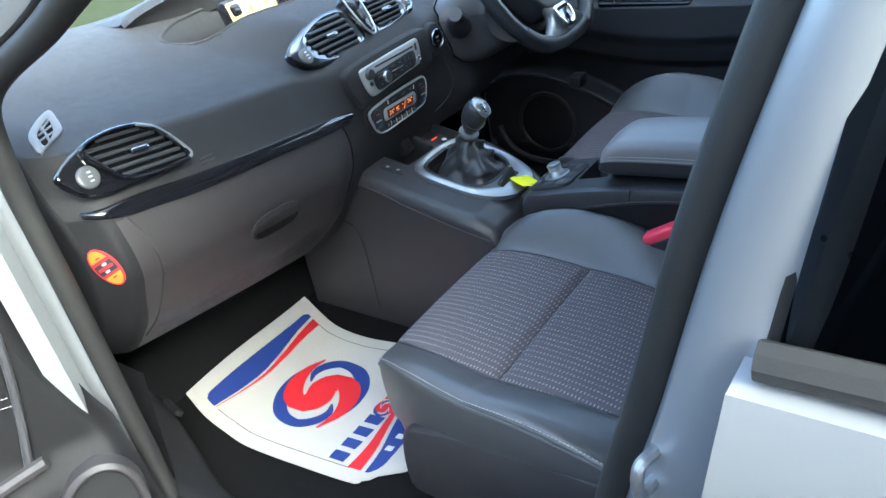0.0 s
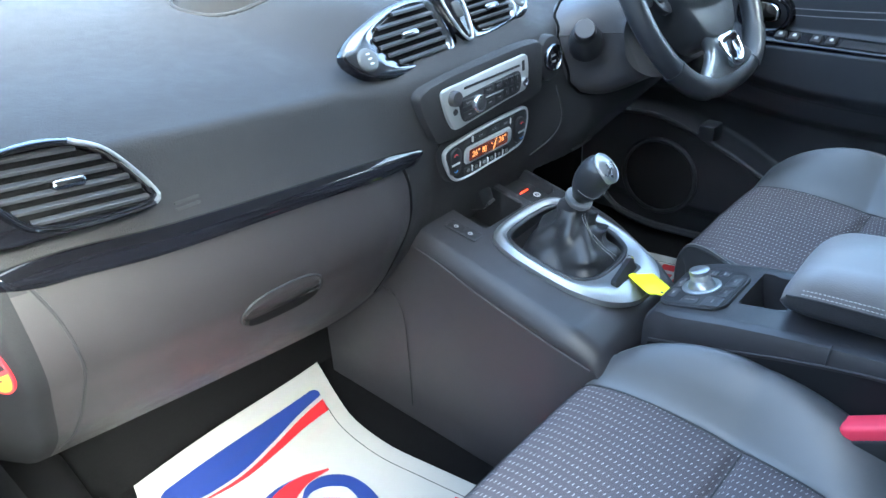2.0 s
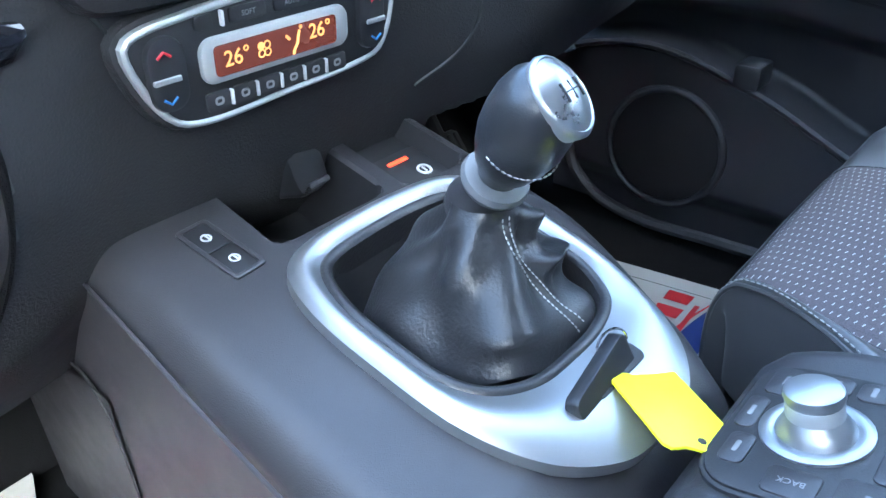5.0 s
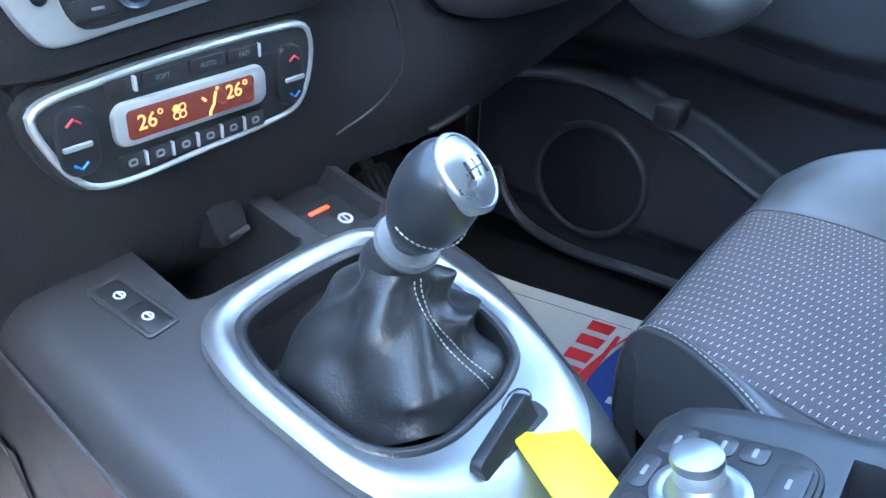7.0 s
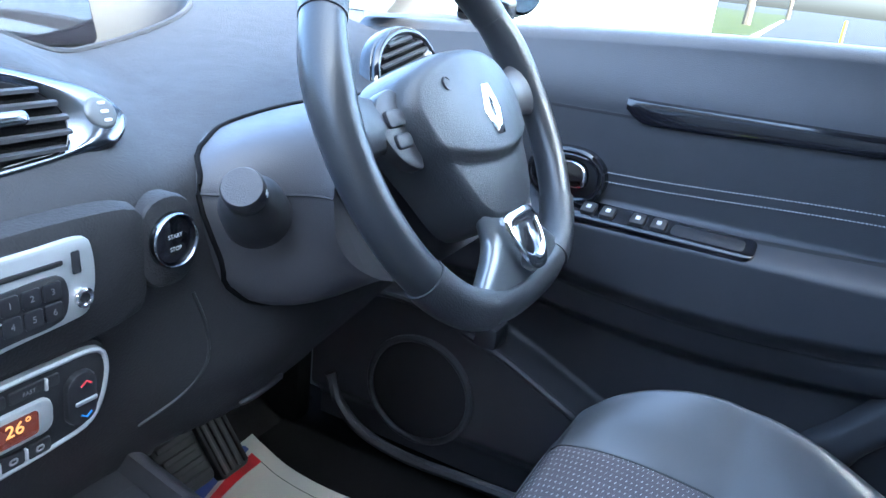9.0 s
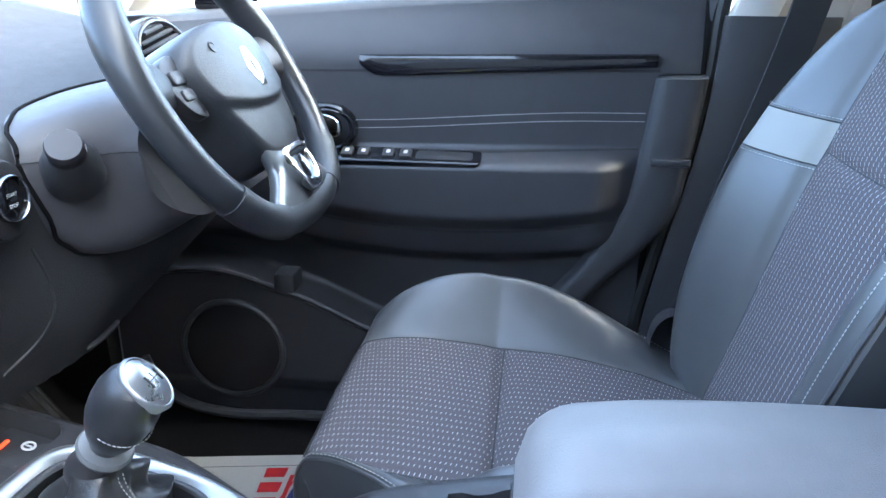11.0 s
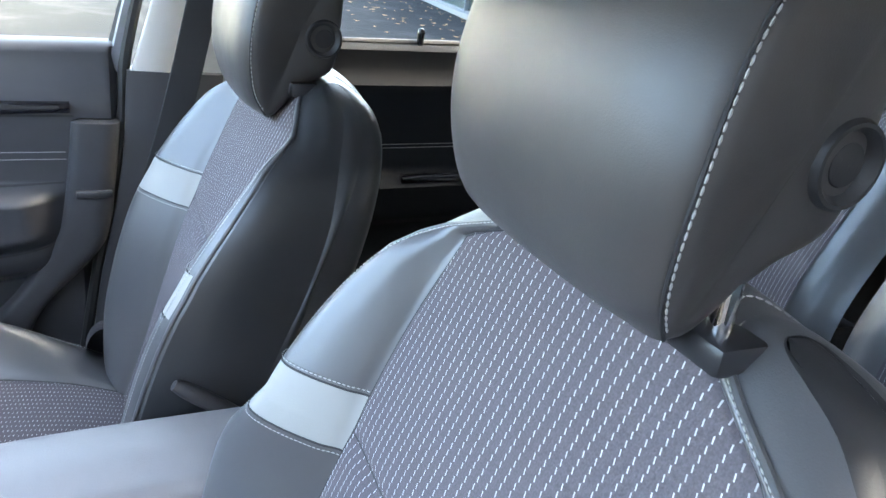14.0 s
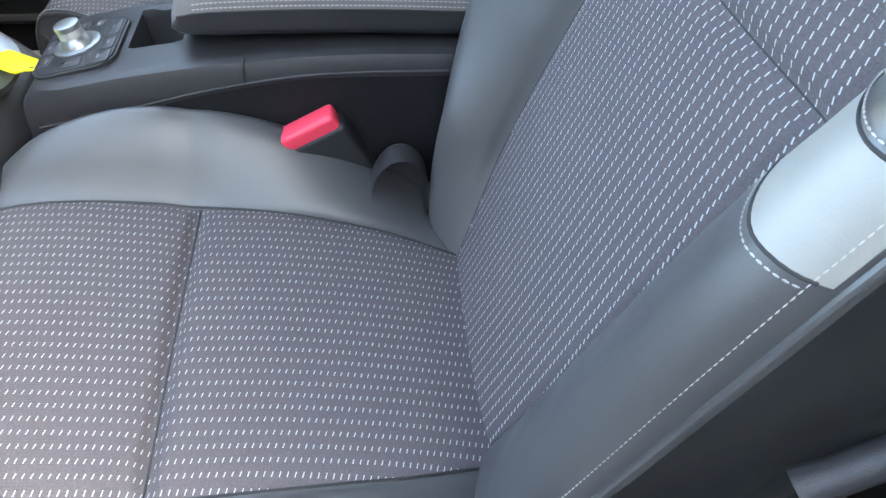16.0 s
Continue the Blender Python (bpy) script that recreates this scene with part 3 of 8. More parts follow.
def dial(vent, pl, x, y, r):
    rows = []
    for rr, h in ((r * 1.06, 0.002), (r * 1.06, 0.0058), (r, 0.0072), (r * 0.9, 0.0078), (r * 0.6, 0.0080), (0.0005, 0.0081)):
        rows.append([pl.at(x + rr * math.cos(2 * math.pi * k / 28), y + rr * math.sin(2 * math.pi * k / 28), h) for k in range(28)])
    d = part("dial", grid(rows, close_u=True), DIAL, vent, "round silver vent dial")
    for k in range(3):
        part("mark", slab(pl, rounded(0.006, 0.0022, 0.001, 3, x + 0.002, y + 0.006 - 0.006 * k), 0.0070, 0.0086, 0.0003), WHITEP, d)


# passenger vent
o, nr = dash_at(0.60, 1.095)
side = Vector((1, -0.03, -0.13))
pl = Plane((0.599, 0.832, 1.090), side, Vector((0.1, 0.45, 1)))
outer = loop2([(-0.104, 0.004), (-0.075, 0.026), (-0.03, 0.043), (0.018, 0.046), (0.048, 0.034), (0.078, 0.0), (0.087, -0.024), (0.070, -0.032), (0.0, -0.034), (-0.070, -0.033), (-0.092, -0.018)][::-1], 64)
inner = loop2([(-0.060, 0.024), (-0.028, 0.036), (0.018, 0.037), (0.045, 0.025), (0.068, -0.002), (0.077, -0.022), (0.022, -0.026), (-0.022, -0.021), (-0.044, 0.002)][::-1], 64)
v1 = louvre(dashboard, pl, outer, inner, 6, -0.0, (0.014, 0.006), False, "leaf shaped glossy black air vent with slats")
dial(v1, pl, -0.067, -0.008, 0.0148)
part("chrome_arc", tube([pl.at(x, y, 0.013) for x, y in [(v.x, v.y) for v in curve([(0.022, 0.040, 0), (0.048, 0.028, 0), (0.070, 0.002, 0), (0.083, -0.022, 0), (0.078, -0.027, 0)], 24)]], 0.0025, 8), SATIN, v1)
part("lower_arc", tube([pl.at(v.x, v.y, 0.012) for v in curve([(-0.062, 0.022, 0), (-0.046, 0.0, 0), (-0.024, -0.024, 0), (0.022, -0.030, 0), (0.078, -0.027, 0)], 24)], 0.0028, 8), SMOKE, v1)
# side demister, a leaf-shaped grille
pl = Plane((0.5497, 0.9309, 1.1384), (0.9467, -0.2947, -0.1299), (0.3206, 0.9002, 0.2947))
leaf = [(0.021, 0.0555), (0.0239, 0.0304), (0.0215, -0.0037), (0.0011, -0.0298), (-0.0194, -0.0521), (-0.0228, -0.0345), (-0.0219, -0.0046), (-0.0019, 0.0325)]
core = [(0.013, 0.0318), (0.0128, 0.0133), (0.0095, -0.0056), (-0.0008, -0.0253), (-0.0093, -0.0374), (-0.012, -0.0195), (-0.0104, -0.0028), (0.0008, 0.0173)]
leaf, core = radial(loop2(leaf[::-1], 90), 0.0, 0.0), radial(loop2(core[::-1], 90), 0.0, 0.0)
dm = part("demister", ring(pl, leaf, core, -0.012, 0.003, 0.002), DEMIST, dashboard, "small side window demister grille")
part("grille", slab(pl, core, -0.010, 0.0016, 0.0003), CARPET, dm)
for a, b in (((-0.0103, -0.0067), (0.0128, 0.0133)), ((-0.0130, -0.0211), (0.0098, -0.0045)), ((-0.0043, 0.005), (0.0131, 0.0276)), ((0.0006, 0.0150), (-0.0008, -0.0253))):
    part("slat", tube([pl.at(*a, 0.002), pl.at(*b, 0.002)], 0.0017, 6), DEMIST, dm)

# centre vents
pl = Plane((1.155, 0.868, 1.109), (0.96, 0, 0), (0, 0.66, 1))
LEFT_OUT = [(-0.198, 0.0), (-0.185, 0.016), (-0.14, 0.034), (-0.09, 0.046), (-0.045, 0.046), (-0.016, 0.038), (-0.014, -0.030), (-0.06, -0.043), (-0.13, -0.042), (-0.168, -0.033), (-0.190, -0.016)]
LEFT_IN = [(-0.146, 0.012), (-0.115, 0.028), (-0.075, 0.036), (-0.042, 0.031), (-0.034, 0.0), (-0.037, -0.026), (-0.08, -0.033), (-0.120, -0.029), (-0.140, -0.010)]
RIGHT_OUT = [(0.014, 0.038), (0.045, 0.046), (0.08, 0.042), (0.112, 0.032), (0.142, 0.020), (0.159, 0.0), (0.146, -0.018), (0.11, -0.025), (0.068, -0.031), (0.03, -0.034), (0.014, -0.030)]
RIGHT_IN = [(0.032, 0.028), (0.05, 0.035), (0.075, 0.032), (0.100, 0.023), (0.113, 0.006), (0.107, -0.015), (0.08, -0.021), (0.04, -0.022), (0.028, -0.012)]
for s in (-1, 1):
    o2, i2 = (LEFT_OUT, LEFT_IN) if s < 0 else (RIGHT_OUT, RIGHT_IN)
    o2, i2 = loop2(o2, 64), loop2(i2, 64)
    area = sum(a[0] * b[1] - b[0] * a[1] for a, b in zip(o2, o2[1:] + o2[:1]))
    if area < 0:
        o2, i2 = o2[::-1], i2[::-1]
    v2 = louvre(dashboard, pl, o2, i2, 6, 0.0, (-0.090, 0.002) if s < 0 else (0.072, 0.004), True, "glossy black centre air vent with broad shining rim")
    dial(v2, pl, *((-0.167, -0.011, 0.0140) if s < 0 else (0.138, 0.002, 0.0110)))
hz = part("hazard_panel", slab(pl, loop2([(-0.018, 0.055), (-0.012, 0.0), (-0.004, -0.026), (0.004, -0.026), (0.012, 0.0), (0.018, 0.055)], 40), -0.01, 0.016, 0.003), GLOSS, dashboard, "glossy switch panel between the vents")
part("hazard_rim", tube([pl.at(v.x, v.y, 0.015) for v in curve([(-0.020, 0.055, 0), (-0.015, 0.0, 0), (-0.005, -0.028, 0), (0.005, -0.028, 0), (0.015, 0.0, 0), (0.020, 0.055, 0)], 30)], 0.002, 8), SATIN, hz)
part("lock_button", slab(pl, rounded(0.016, 0.022, 0.005, 4, 0, 0.012), 0.01, 0.0185, 0.002), DARK, hz)
# driver's side vent
pl = Plane((1.70, 0.88, 1.115), (1, 0.1, 0.13), (0, 0.45, 1))
o2 = loop2([(-0.08, -0.02), (-0.03, -0.035), (0.04, -0.036), (0.09, -0.012), (0.07, 0.030), (0.01, 0.046), (-0.05, 0.03)], 56)
o2 = o2 if sum(a[0] * b[1] - b[0] * a[1] for a, b in zip(o2, o2[1:] + o2[:1])) > 0 else o2[::-1]
v3 = louvre(dashboard, pl, o2, inset(o2, 0.014), 6, 0.0, None, True, "glossy black air vent beside the driver's door")
dial(v3, pl, 0.072, -0.004, 0.013)

# radio surround and centre stack
pl = Plane((1.157, 0.815, 1.024), (1, 0, 0), (0, 0.02, 1))
surround = loop2([(-0.134, 0.028), (-0.11, 0.040), (0.0, 0.046), (0.10, 0.046), (0.124, 0.038), (0.128, 0.0), (0.118, -0.034), (0.0, -0.040), (-0.10, -0.042), (-0.118, -0.02)], 72)
surround = surround if sum(a[0] * b[1] - b[0] * a[1] for a, b in zip(surround, surround[1:] + surround[:1])) > 0 else surround[::-1]
part("radio_surround", slab(pl, surround, -0.03, 0.006, 0.011), DASH, dashboard)
# digital cluster and map screen in the hollow
pl = Plane((1.125, 1.12, 1.142), (1, 0.05, 0), (0, 0.3, 1))
sc = part("map_display", slab(pl, rounded(0.140, 0.080, 0.006), -0.02, 0.0, 0.002), GLOSS, dashboard, "lit yellow map screen")
part("screen", slab(pl, rounded(0.128, 0.066, 0.003), -0.005, 0.001, 0.0005), SCREEN, sc)
for k, (x, y, w, h) in enumerate(((-0.045, 0.016, 0.026, 0.024), (-0.004, 0.010, 0.012, 0.012), (0.040, 0.012, 0.012, 0.012), (-0.030, -0.018, 0.012, 0.012), (0.002, -0.017, 0.012, 0.012), (0.036, -0.016, 0.012, 0.012))):
    part("icon", slab(pl, rounded(w, h, min(w, h) * 0.3, 4, x, y), 0.0, 0.0018, 0.0004), GLOSS if k == 0 else ICON, sc)
pl = Plane((1.38, 1.17, 1.145), (1, 0, 0), (0, 0.3, 1))
cl = part("instrument_display", slab(pl, rounded(0.30, 0.075, 0.01), -0.02, 0.0, 0.002), GLOSS, dashboard, "black digital instrument cluster with red lamp")
part("lamp", slab(pl, rounded(0.03, 0.010, 0.004, 4, -0.115, -0.01), -0.002, 0.001, 0.0004), REDLED, cl)
part("lamp", slab(pl, rounded(0.03, 0.008, 0.003, 4, -0.06, 0.012), -0.002, 0.001, 0.0004), AMBER, cl)
# brow over the hollow
rows = []
for i in range(41):
    x = 0.93 + 0.68 * i / 40
    s = math.sin(math.pi * i / 40) ** 0.5
    rows.append([Vector((x, 1.22 + 0.1 * (1 - s), 1.15)), Vector((x, 1.20 + 0.1 * (1 - s), 1.155 + 0.05 * s)), Vector((x, 1.18 + 0.1 * (1 - s), 1.165 + 0.06 * s)), Vector((x, 1.21 + 0.08 * (1 - s), 1.172 + 0.062 * s)), Vector((x, 1.30, 1.168 + 0.05 * s)), Vector((x, 1.45, 1.16))])
part("brow", grid(rows), DARK, dashboard)
# end cap warning sticker and small emboss
p, nr = dash_at(0.5075, 0.966)
pl = Plane(p + nr * 0.0015, nr.cross(Vector((0, 0, 1))), (0, 0, 1))
if pl.c.dot(nr) < 0:
    pl = Plane(p + nr * 0.0015, -pl.a, (0, 0, 1))
tilt = lambda pts: [(x * 0.91 - y * 0.42, x * 0.42 + y * 0.91) for x, y in pts]
oval = [(0.0185 * math.cos(2 * math.pi * k / 40), 0.031 * math.sin(2 * math.pi * k / 40)) for k in range(40)]
st = part("sticker", slab(pl, tilt(oval), -0.002, 0.0010, 0.0003), RED, dashboard, "orange, red and black airbag warning sticker")
inside = [(x * 0.88, y * 0.93) for x, y in oval]
for name, keep, mm in (("upper_print", lambda y: y >= 0.010, ORANGE), ("lower_print", lambda y: y <= -0.010, ORANGE), ("middle_print", lambda y: -0.010 <= y <= 0.010, DARK)):
    pts_ = [q_ for q_ in inside if keep(q_[1])]
    mean = sum(q_[1] for q_ in pts_) / len(pts_)
    pts_.sort(key=lambda q_: math.atan2(q_[1] - mean, q_[0]))
    part(name, slab(pl, tilt(pts_), 0.0, 0.0014, 0.0002), mm, st)
part("bar", slab(pl, tilt(rounded(0.026, 0.004, 0.001, 2)), 0.0, 0.0019, 0.0002), RED, st)
for x, y, w, h in ((0.002, 0.0055, 0.007, 0.003), (-0.002, -0.0055, 0.007, 0.003), (0.001, 0.017, 0.008, 0.002), (0.0, -0.017, 0.008, 0.002)):
    part("print", slab(pl, tilt(rounded(w, h, 0.0008, 2, x, y)), 0.0, 0.0017, 0.0002), WHITEP if abs(y) < 0.01 else DARK, st)
p, nr = dash_at(0.714, 1.036)
pl = Plane(p, (1, 0, -0.05), (0, 0.45, 1))
for k in range(2):
    part("embossing", slab(pl, rounded(0.026, 0.003, 0.001, 2, 0, 0.003 - 0.006 * k), -0.004, 0.0016, 0.0003), DARK, dashboard)

# ---- radio ----
pl = Plane((1.156, 0.808, 1.025), (1, 0, 0), (0, 0.05, 1))
radio = thing("car_radio", (1.155, 0.82, 0.99), "silver car radio with disc slot and black buttons in the dash", "radio")
face = loop2([(-0.099, 0.022), (-0.094, 0.0268), (-0.06, 0.0283), (-0.03, 0.0296), (0.0, 0.0307), (0.03, 0.0315), (0.06, 0.032), (0.089, 0.0322), (0.096, 0.027), (0.097, 0.0), (0.090, -0.0185), (0.082, -0.0215), (0.04, -0.0245), (0.0, -0.028), (-0.04, -0.0315), (-0.070, -0.034), (-0.079, -0.031), (-0.090, -0.012)][::-1], 110)
part("face", slab(pl, face, -0.006, 0.004, 0.003), SILVERP, radio)
part("disc_slot", slab(pl, rounded(0.128, 0.0035, 0.0015, 3, 0.010, 0.0195), 0.0, 0.0046, 0.0003), DARK, radio)
panel = part("button_panel", slab(pl, loop2([(-0.066, 0.004), (-0.060, 0.0075), (-0.03, 0.0095), (0.0, 0.0112), (0.035, 0.0125), (0.068, 0.013), (0.074, 0.008), (0.075, -0.006), (0.069, -0.0175), (0.035, -0.0205), (0.0, -0.0235), (-0.03, -0.026), (-0.056, -0.027), (-0.064, -0.018)][::-1], 90), 0.0, 0.0052, 0.0008), DARK, radio)
for k in range(6):
    c, r = k % 3, k // 3
    part("button", slab(pl, rounded(0.0125, 0.0115, 0.002, 3, 0.036 + 0.0138 * c, 0.004 - 0.0135 * r), 0.004, 0.0066, 0.0008), KEYCAP, panel)
    text_part("number", str(k + 1), 0.006, pl.matrix(0.036 + 0.0138 * c, 0.004 - 0.0135 * r, 0.0068), GREYP, panel)
for (x, y, w, h, word) in ((-0.048, -0.001, 0.028, 0.011, "RADIO"), (-0.048, -0.0175, 0.028, 0.010, ""), (-0.004, 0.005, 0.024, 0.010, "MEDIA"), (0.020, 0.005, 0.016, 0.010, "EJECT"), (-0.002, -0.014, 0.022, 0.010, ""), (0.020, -0.012, 0.016, 0.010, "")):
    part("button", slab(pl, rounded(w, h, 0.002, 3, x, y), 0.004, 0.0064, 0.0008), KEYCAP, panel)
    if word:
        text_part("word", word, 0.0042, pl.matrix(x, y, 0.0066), GREYP, panel)
    else:
        part("mark", slab(pl, rounded(0.007, 0.0016, 0.0005, 2, x, y), 0.004, 0.0068, 0.0002), GREYP, panel)
part("bar", slab(pl, rounded(0.040, 0.0016, 0.0006, 2, 0.010, -0.005), 0.004, 0.0066, 0.0003), SILVERP, panel)


def knob(parent, pl, x, y, r, h, mat, cap=None, name="knob"):
    rows = [[pl.at(x + rr * math.cos(2 * math.pi * k / 28), y + rr * math.sin(2 * math.pi * k / 28), hh) for k in range(28)] for rr, hh in ((r * 1.08, 0.002), (r * 1.05, h * 0.3), (r, h * 0.85), (r * 0.93, h), (r * 0.7, h * 1.03), (0.0003, h * 1.03))]
    kb = part(name, grid(rows, close_u=True), mat, parent)
    if cap:
        part("cap", slab(pl, circle(r * 0.72, 24, x, y), h * 0.9, h * 1.12, 0.001), cap, kb)
    return kb


knob(radio, pl, -0.028, -0.0085, 0.0125, 0.011, CHROME, LOWER)
knob(radio, pl, -0.077, 0.012, 0.0105, 0.012, LOWER, None, "volume_knob")
knob(radio, pl, -0.075, -0.008, 0.0045, 0.005, DARK, None, "power_button")
part("usb_socket", slab(pl, rounded(0.006, 0.015, 0.001, 2, 0.083, 0.017), 0.0, 0.0047, 0.0003), DARK, radio)
part("aux_ring", ring(pl, circle(0.0068, 20, 0.086, -0.008), circle(0.0035, 20, 0.086, -0.008), 0.002, 0.0055, 0.001), CHROME, radio)
part("aux_socket", slab(pl, circle(0.0036, 16, 0.086, -0.008), 0.002, 0.005, 0.0003), DARK, radio)

# ---- climate panel ----
pl = Plane((1.164, 0.818, 0.940), (1, 0, 0), (0, -0.06, 1))
climate = thing("climate_panel", (1.163, 0.83, 0.91), "black oval climate control panel with amber display", "control panel")
edge = loop2([(-0.097, 0.021), (-0.06, 0.029), (0.0, 0.033), (0.06, 0.034), (0.094, 0.031), (0.100, 0.010), (0.088, -0.022), (0.06, -0.029), (0.0, -0.032), (-0.052, -0.034), (-0.076, -0.028), (-0.093, -0.002)][::-1], 72)
part("bezel", ring(pl, inset(edge, -0.0015), inset(edge, 0.0025), -0.002, 0.0035, 0.0015), SILVERP, climate, "thin silver bezel")
part("base", slab(pl, inset(edge, -0.006), -0.024, 0.000, 0.006), DASH, climate)
body = part("panel", slab(pl, inset(edge, 0.002), -0.012, 0.0035, 0.001), DARK, climate)
disp = part("display", slab(pl, rounded(0.112, 0.027, 0.009, 6, 0.0, 0.001), 0.0, 0.007, 0.003), SILVERP, climate, "silver framed amber display")
part("lcd", slab(pl, rounded(0.092, 0.018, 0.003, 4, -0.002, 0.001), 0.004, 0.0076, 0.0003), LCD, disp)
text_part("digits", "26°", 0.0130, pl.matrix(-0.033, 0.001, 0.0078), AMBER, disp)
text_part("digits", "26°", 0.0130, pl.matrix(0.030, 0.003, 0.0078), AMBER, disp)
for a in range(4):
    an = 0.8 + math.pi / 2 * a
    bx, by = -0.0135 + 0.0031 * math.cos(an), 0.001 + 0.0031 * math.sin(an)
    if a == 1:
        part("fan_icon", slab(pl, circle(0.0025, 12, bx, by), 0.005, 0.0079, 0.0002), AMBER, disp)
    else:
        part("fan_icon", ring(pl, circle(0.0026, 12, bx, by), circle(0.0018, 12, bx, by), 0.005, 0.0079, 0.0001), AMBER, disp)
for pts_ in ([(0.0135, 0.0065), (0.0120, 0.0020), (0.0115, -0.0010), (0.0085, -0.0050), (0.0080, -0.0075)], [(0.0030, 0.0050), (0.0055, 0.0025)]):
    part("flow_icon", tube([pl.at(x, y, 0.0079) for x, y in pts_], 0.0009, 6), AMBER, disp)
part("flow_icon", slab(pl, circle(0.0013, 10, 0.0148, 0.0082), 0.005, 0.0079, 0.0001), AMBER, disp)
for s in (-1, 1):
    rk = part("rocker", slab(pl, rounded(0.024, 0.042, 0.011, 6, s * 0.077, 0.001), 0.002, 0.008, 0.003), KEYCAP, body)
    part("bar", slab(pl, rounded(0.017, 0.0032, 0.001, 3, s * 0.079, -0.001), 0.006, 0.0092, 0.0006), SILVERP, rk)
    for q, mm, nm in ((1, RED, "up_mark"), (-1, BLUEP, "down_mark")):
        tip = 0.0148 if q > 0 else -0.0142
        part(nm, tube([pl.at(s * 0.079 - 0.0042, tip - q * 0.0032, 0.0083), pl.at(s * 0.079, tip, 0.0083), pl.at(s * 0.079 + 0.0042, tip - q * 0.0032, 0.0083)], 0.0008, 6), mm, rk)
for k in range(6):
    x = -0.047 + 0.0185 * k
    part("button", slab(pl, rounded(0.0165, 0.011, 0.002, 3, x, -0.0225), 0.002, 0.0052, 0.0008), DARK, body)
    part("mark", ring(pl, rounded(0.0062, 0.0050, 0.0020, 3, x, -0.0225), rounded(0.0034, 0.0022, 0.0008, 3, x, -0.0225), 0.004, 0.0055, 0.0002), GREYP, body)
    if k < 5:
        part("divider", slab(pl, rounded(0.0018, 0.0095, 0.0007, 2, x + 0.0092, -0.0225), 0.002, 0.0060, 0.0004), WHITEP, body)
for x, word in ((-0.050, ""), (-0.020, "SOFT"), (0.012, "AUTO"), (0.040, "FAST"), (0.056, "")):
    part("button", slab(pl, rounded(0.026 if word else 0.012, 0.009, 0.002, 3, x, 0.0235), 0.002, 0.005, 0.0008), DARK, body)
    if word:
        text_part("word", word, 0.0042, pl.matrix(x, 0.0235, 0.0054), GREYP, body)
for x in (-0.038, 0.052):
    part("divider", slab(pl, rounded(0.0020, 0.009, 0.0008, 2, x, 0.0235), 0.002, 0.0060, 0.0004), WHITEP, body)

# start button
pl = Plane((1.301, 0.812, 1.037), (1, 0, 0), (0, 0.05, 1))
start = thing("start_button", (1.334, 0.83, 1.01), "round black start stop button with chrome ring", "button")
part("boss", slab(pl, rounded(0.052, 0.066, 0.024, 6, 0.0, -0.002), -0.03, 0.002, 0.006), DASH, start)
part("ring", ring(pl, circle(0.0195, 32), circle(0.0170, 32), 0.0, 0.006, 0.002), SMOKE, start)
part("button", slab(pl, circle(0.0172, 32), 0.0, 0.0055, 0.002), GLOSS, start)
text_part("word", "START", 0.0042, pl.matrix(0, 0.003, 0.0058), WHITEP, start)
text_part("word", "STOP", 0.0042, pl.matrix(0, -0.006, 0.0058), WHITEP, start)

# ---- centre console, front ----
console = thing("centre_console", (1.16, 0.72, FLOOR), "dark grey plastic centre console around the gear lever", "console")


def top_z(y):
    return 0.847 + 0.22 * (y - 0.83) + (-0.02 * smoothstep(0.60, 0.54, y) if y < 0.60 else 0)


def hole(x, y, x0, x1, y0, y1, soft=0.006, rad=0.012):
    dx = max(x0 + rad - x, x - x1 + rad, 0.0)
    dy = max(y0 + rad - y, y - y1 + rad, 0.0)
    d = math.hypot(dx, dy) - rad
    return 1 - smoothstep(-soft, 0.0, d)


rows = []
NY, NX = 150, 100
for i in range(NY + 1):
    y = 0.548 + (0.96 - 0.548) * i / NY
    half_l = 1.030 + 0.012 * smoothstep(0.62, 0.548, y)
    half_r = 1.312 - 0.050 * smoothstep(0.72, 0.548, y)
    row = [Vector((half_l - 0.004, y, FLOOR)), Vector((half_l - 0.003, y, 0.64)), Vector((half_l - 0.001, y, top_z(y) - 0.05)), Vector((half_l, y, top_z(y) - 0.026))]
    for j in range(NX + 1):
        x = half_l + (half_r - half_l) * j / NX
        e = min(x - half_l, half_r - x)
        er = max(0.0, 1 - e / 0.024)
        ef = max(0.0, 1 - (y - 0.548) / 0.02)
        z = top_z(y) - 0.020 * er ** 2.4 - 0.02 * ef ** 2.5
        z -= 0.070 * hole(x, y, 1.120, 1.214, 0.792, 1.2) + 0.016 * hole(x, y, 1.228, 1.290, 0.785, 0.885) + 0.040 * (1 - smoothstep(0.86, 0.98, (abs((x - 1.181) / 0.074) ** 3 + abs((y - 0.692) / 0.077) ** 3) ** (1 / 3)))
        row.append(Vector((x, y, z)))
    row += [Vector((half_r, y, top_z(y) - 0.026)), Vector((half_r + 0.002, y, top_z(y) - 0.06)), Vector((half_r + 0.004, y, 0.64)), Vector((half_r + 0.004, y, FLOOR))]
    rows.append(row)
rows.insert(0, [Vector((p.x, 0.552, min(p.z, 0.70) if p.z < 0.71 else FLOOR + 0.02)) for p in rows[0]])
pit, body_ = cut_sheet(rows, lambda p: 1.05 < p.x < 1.30 and p.z > 0.70 and (p.z < top_z(p.y) - 0.003 and (1.118 < p.x < 1.216 and p.y > 0.790 or 1.230 < p.x < 1.288 and 0.787 < p.y < 0.884) or (abs((p.x - 1.181) / 0.074) ** 3 + abs((p.y - 0.692) / 0.077) ** 3) ** (1 / 3) < 1.03))
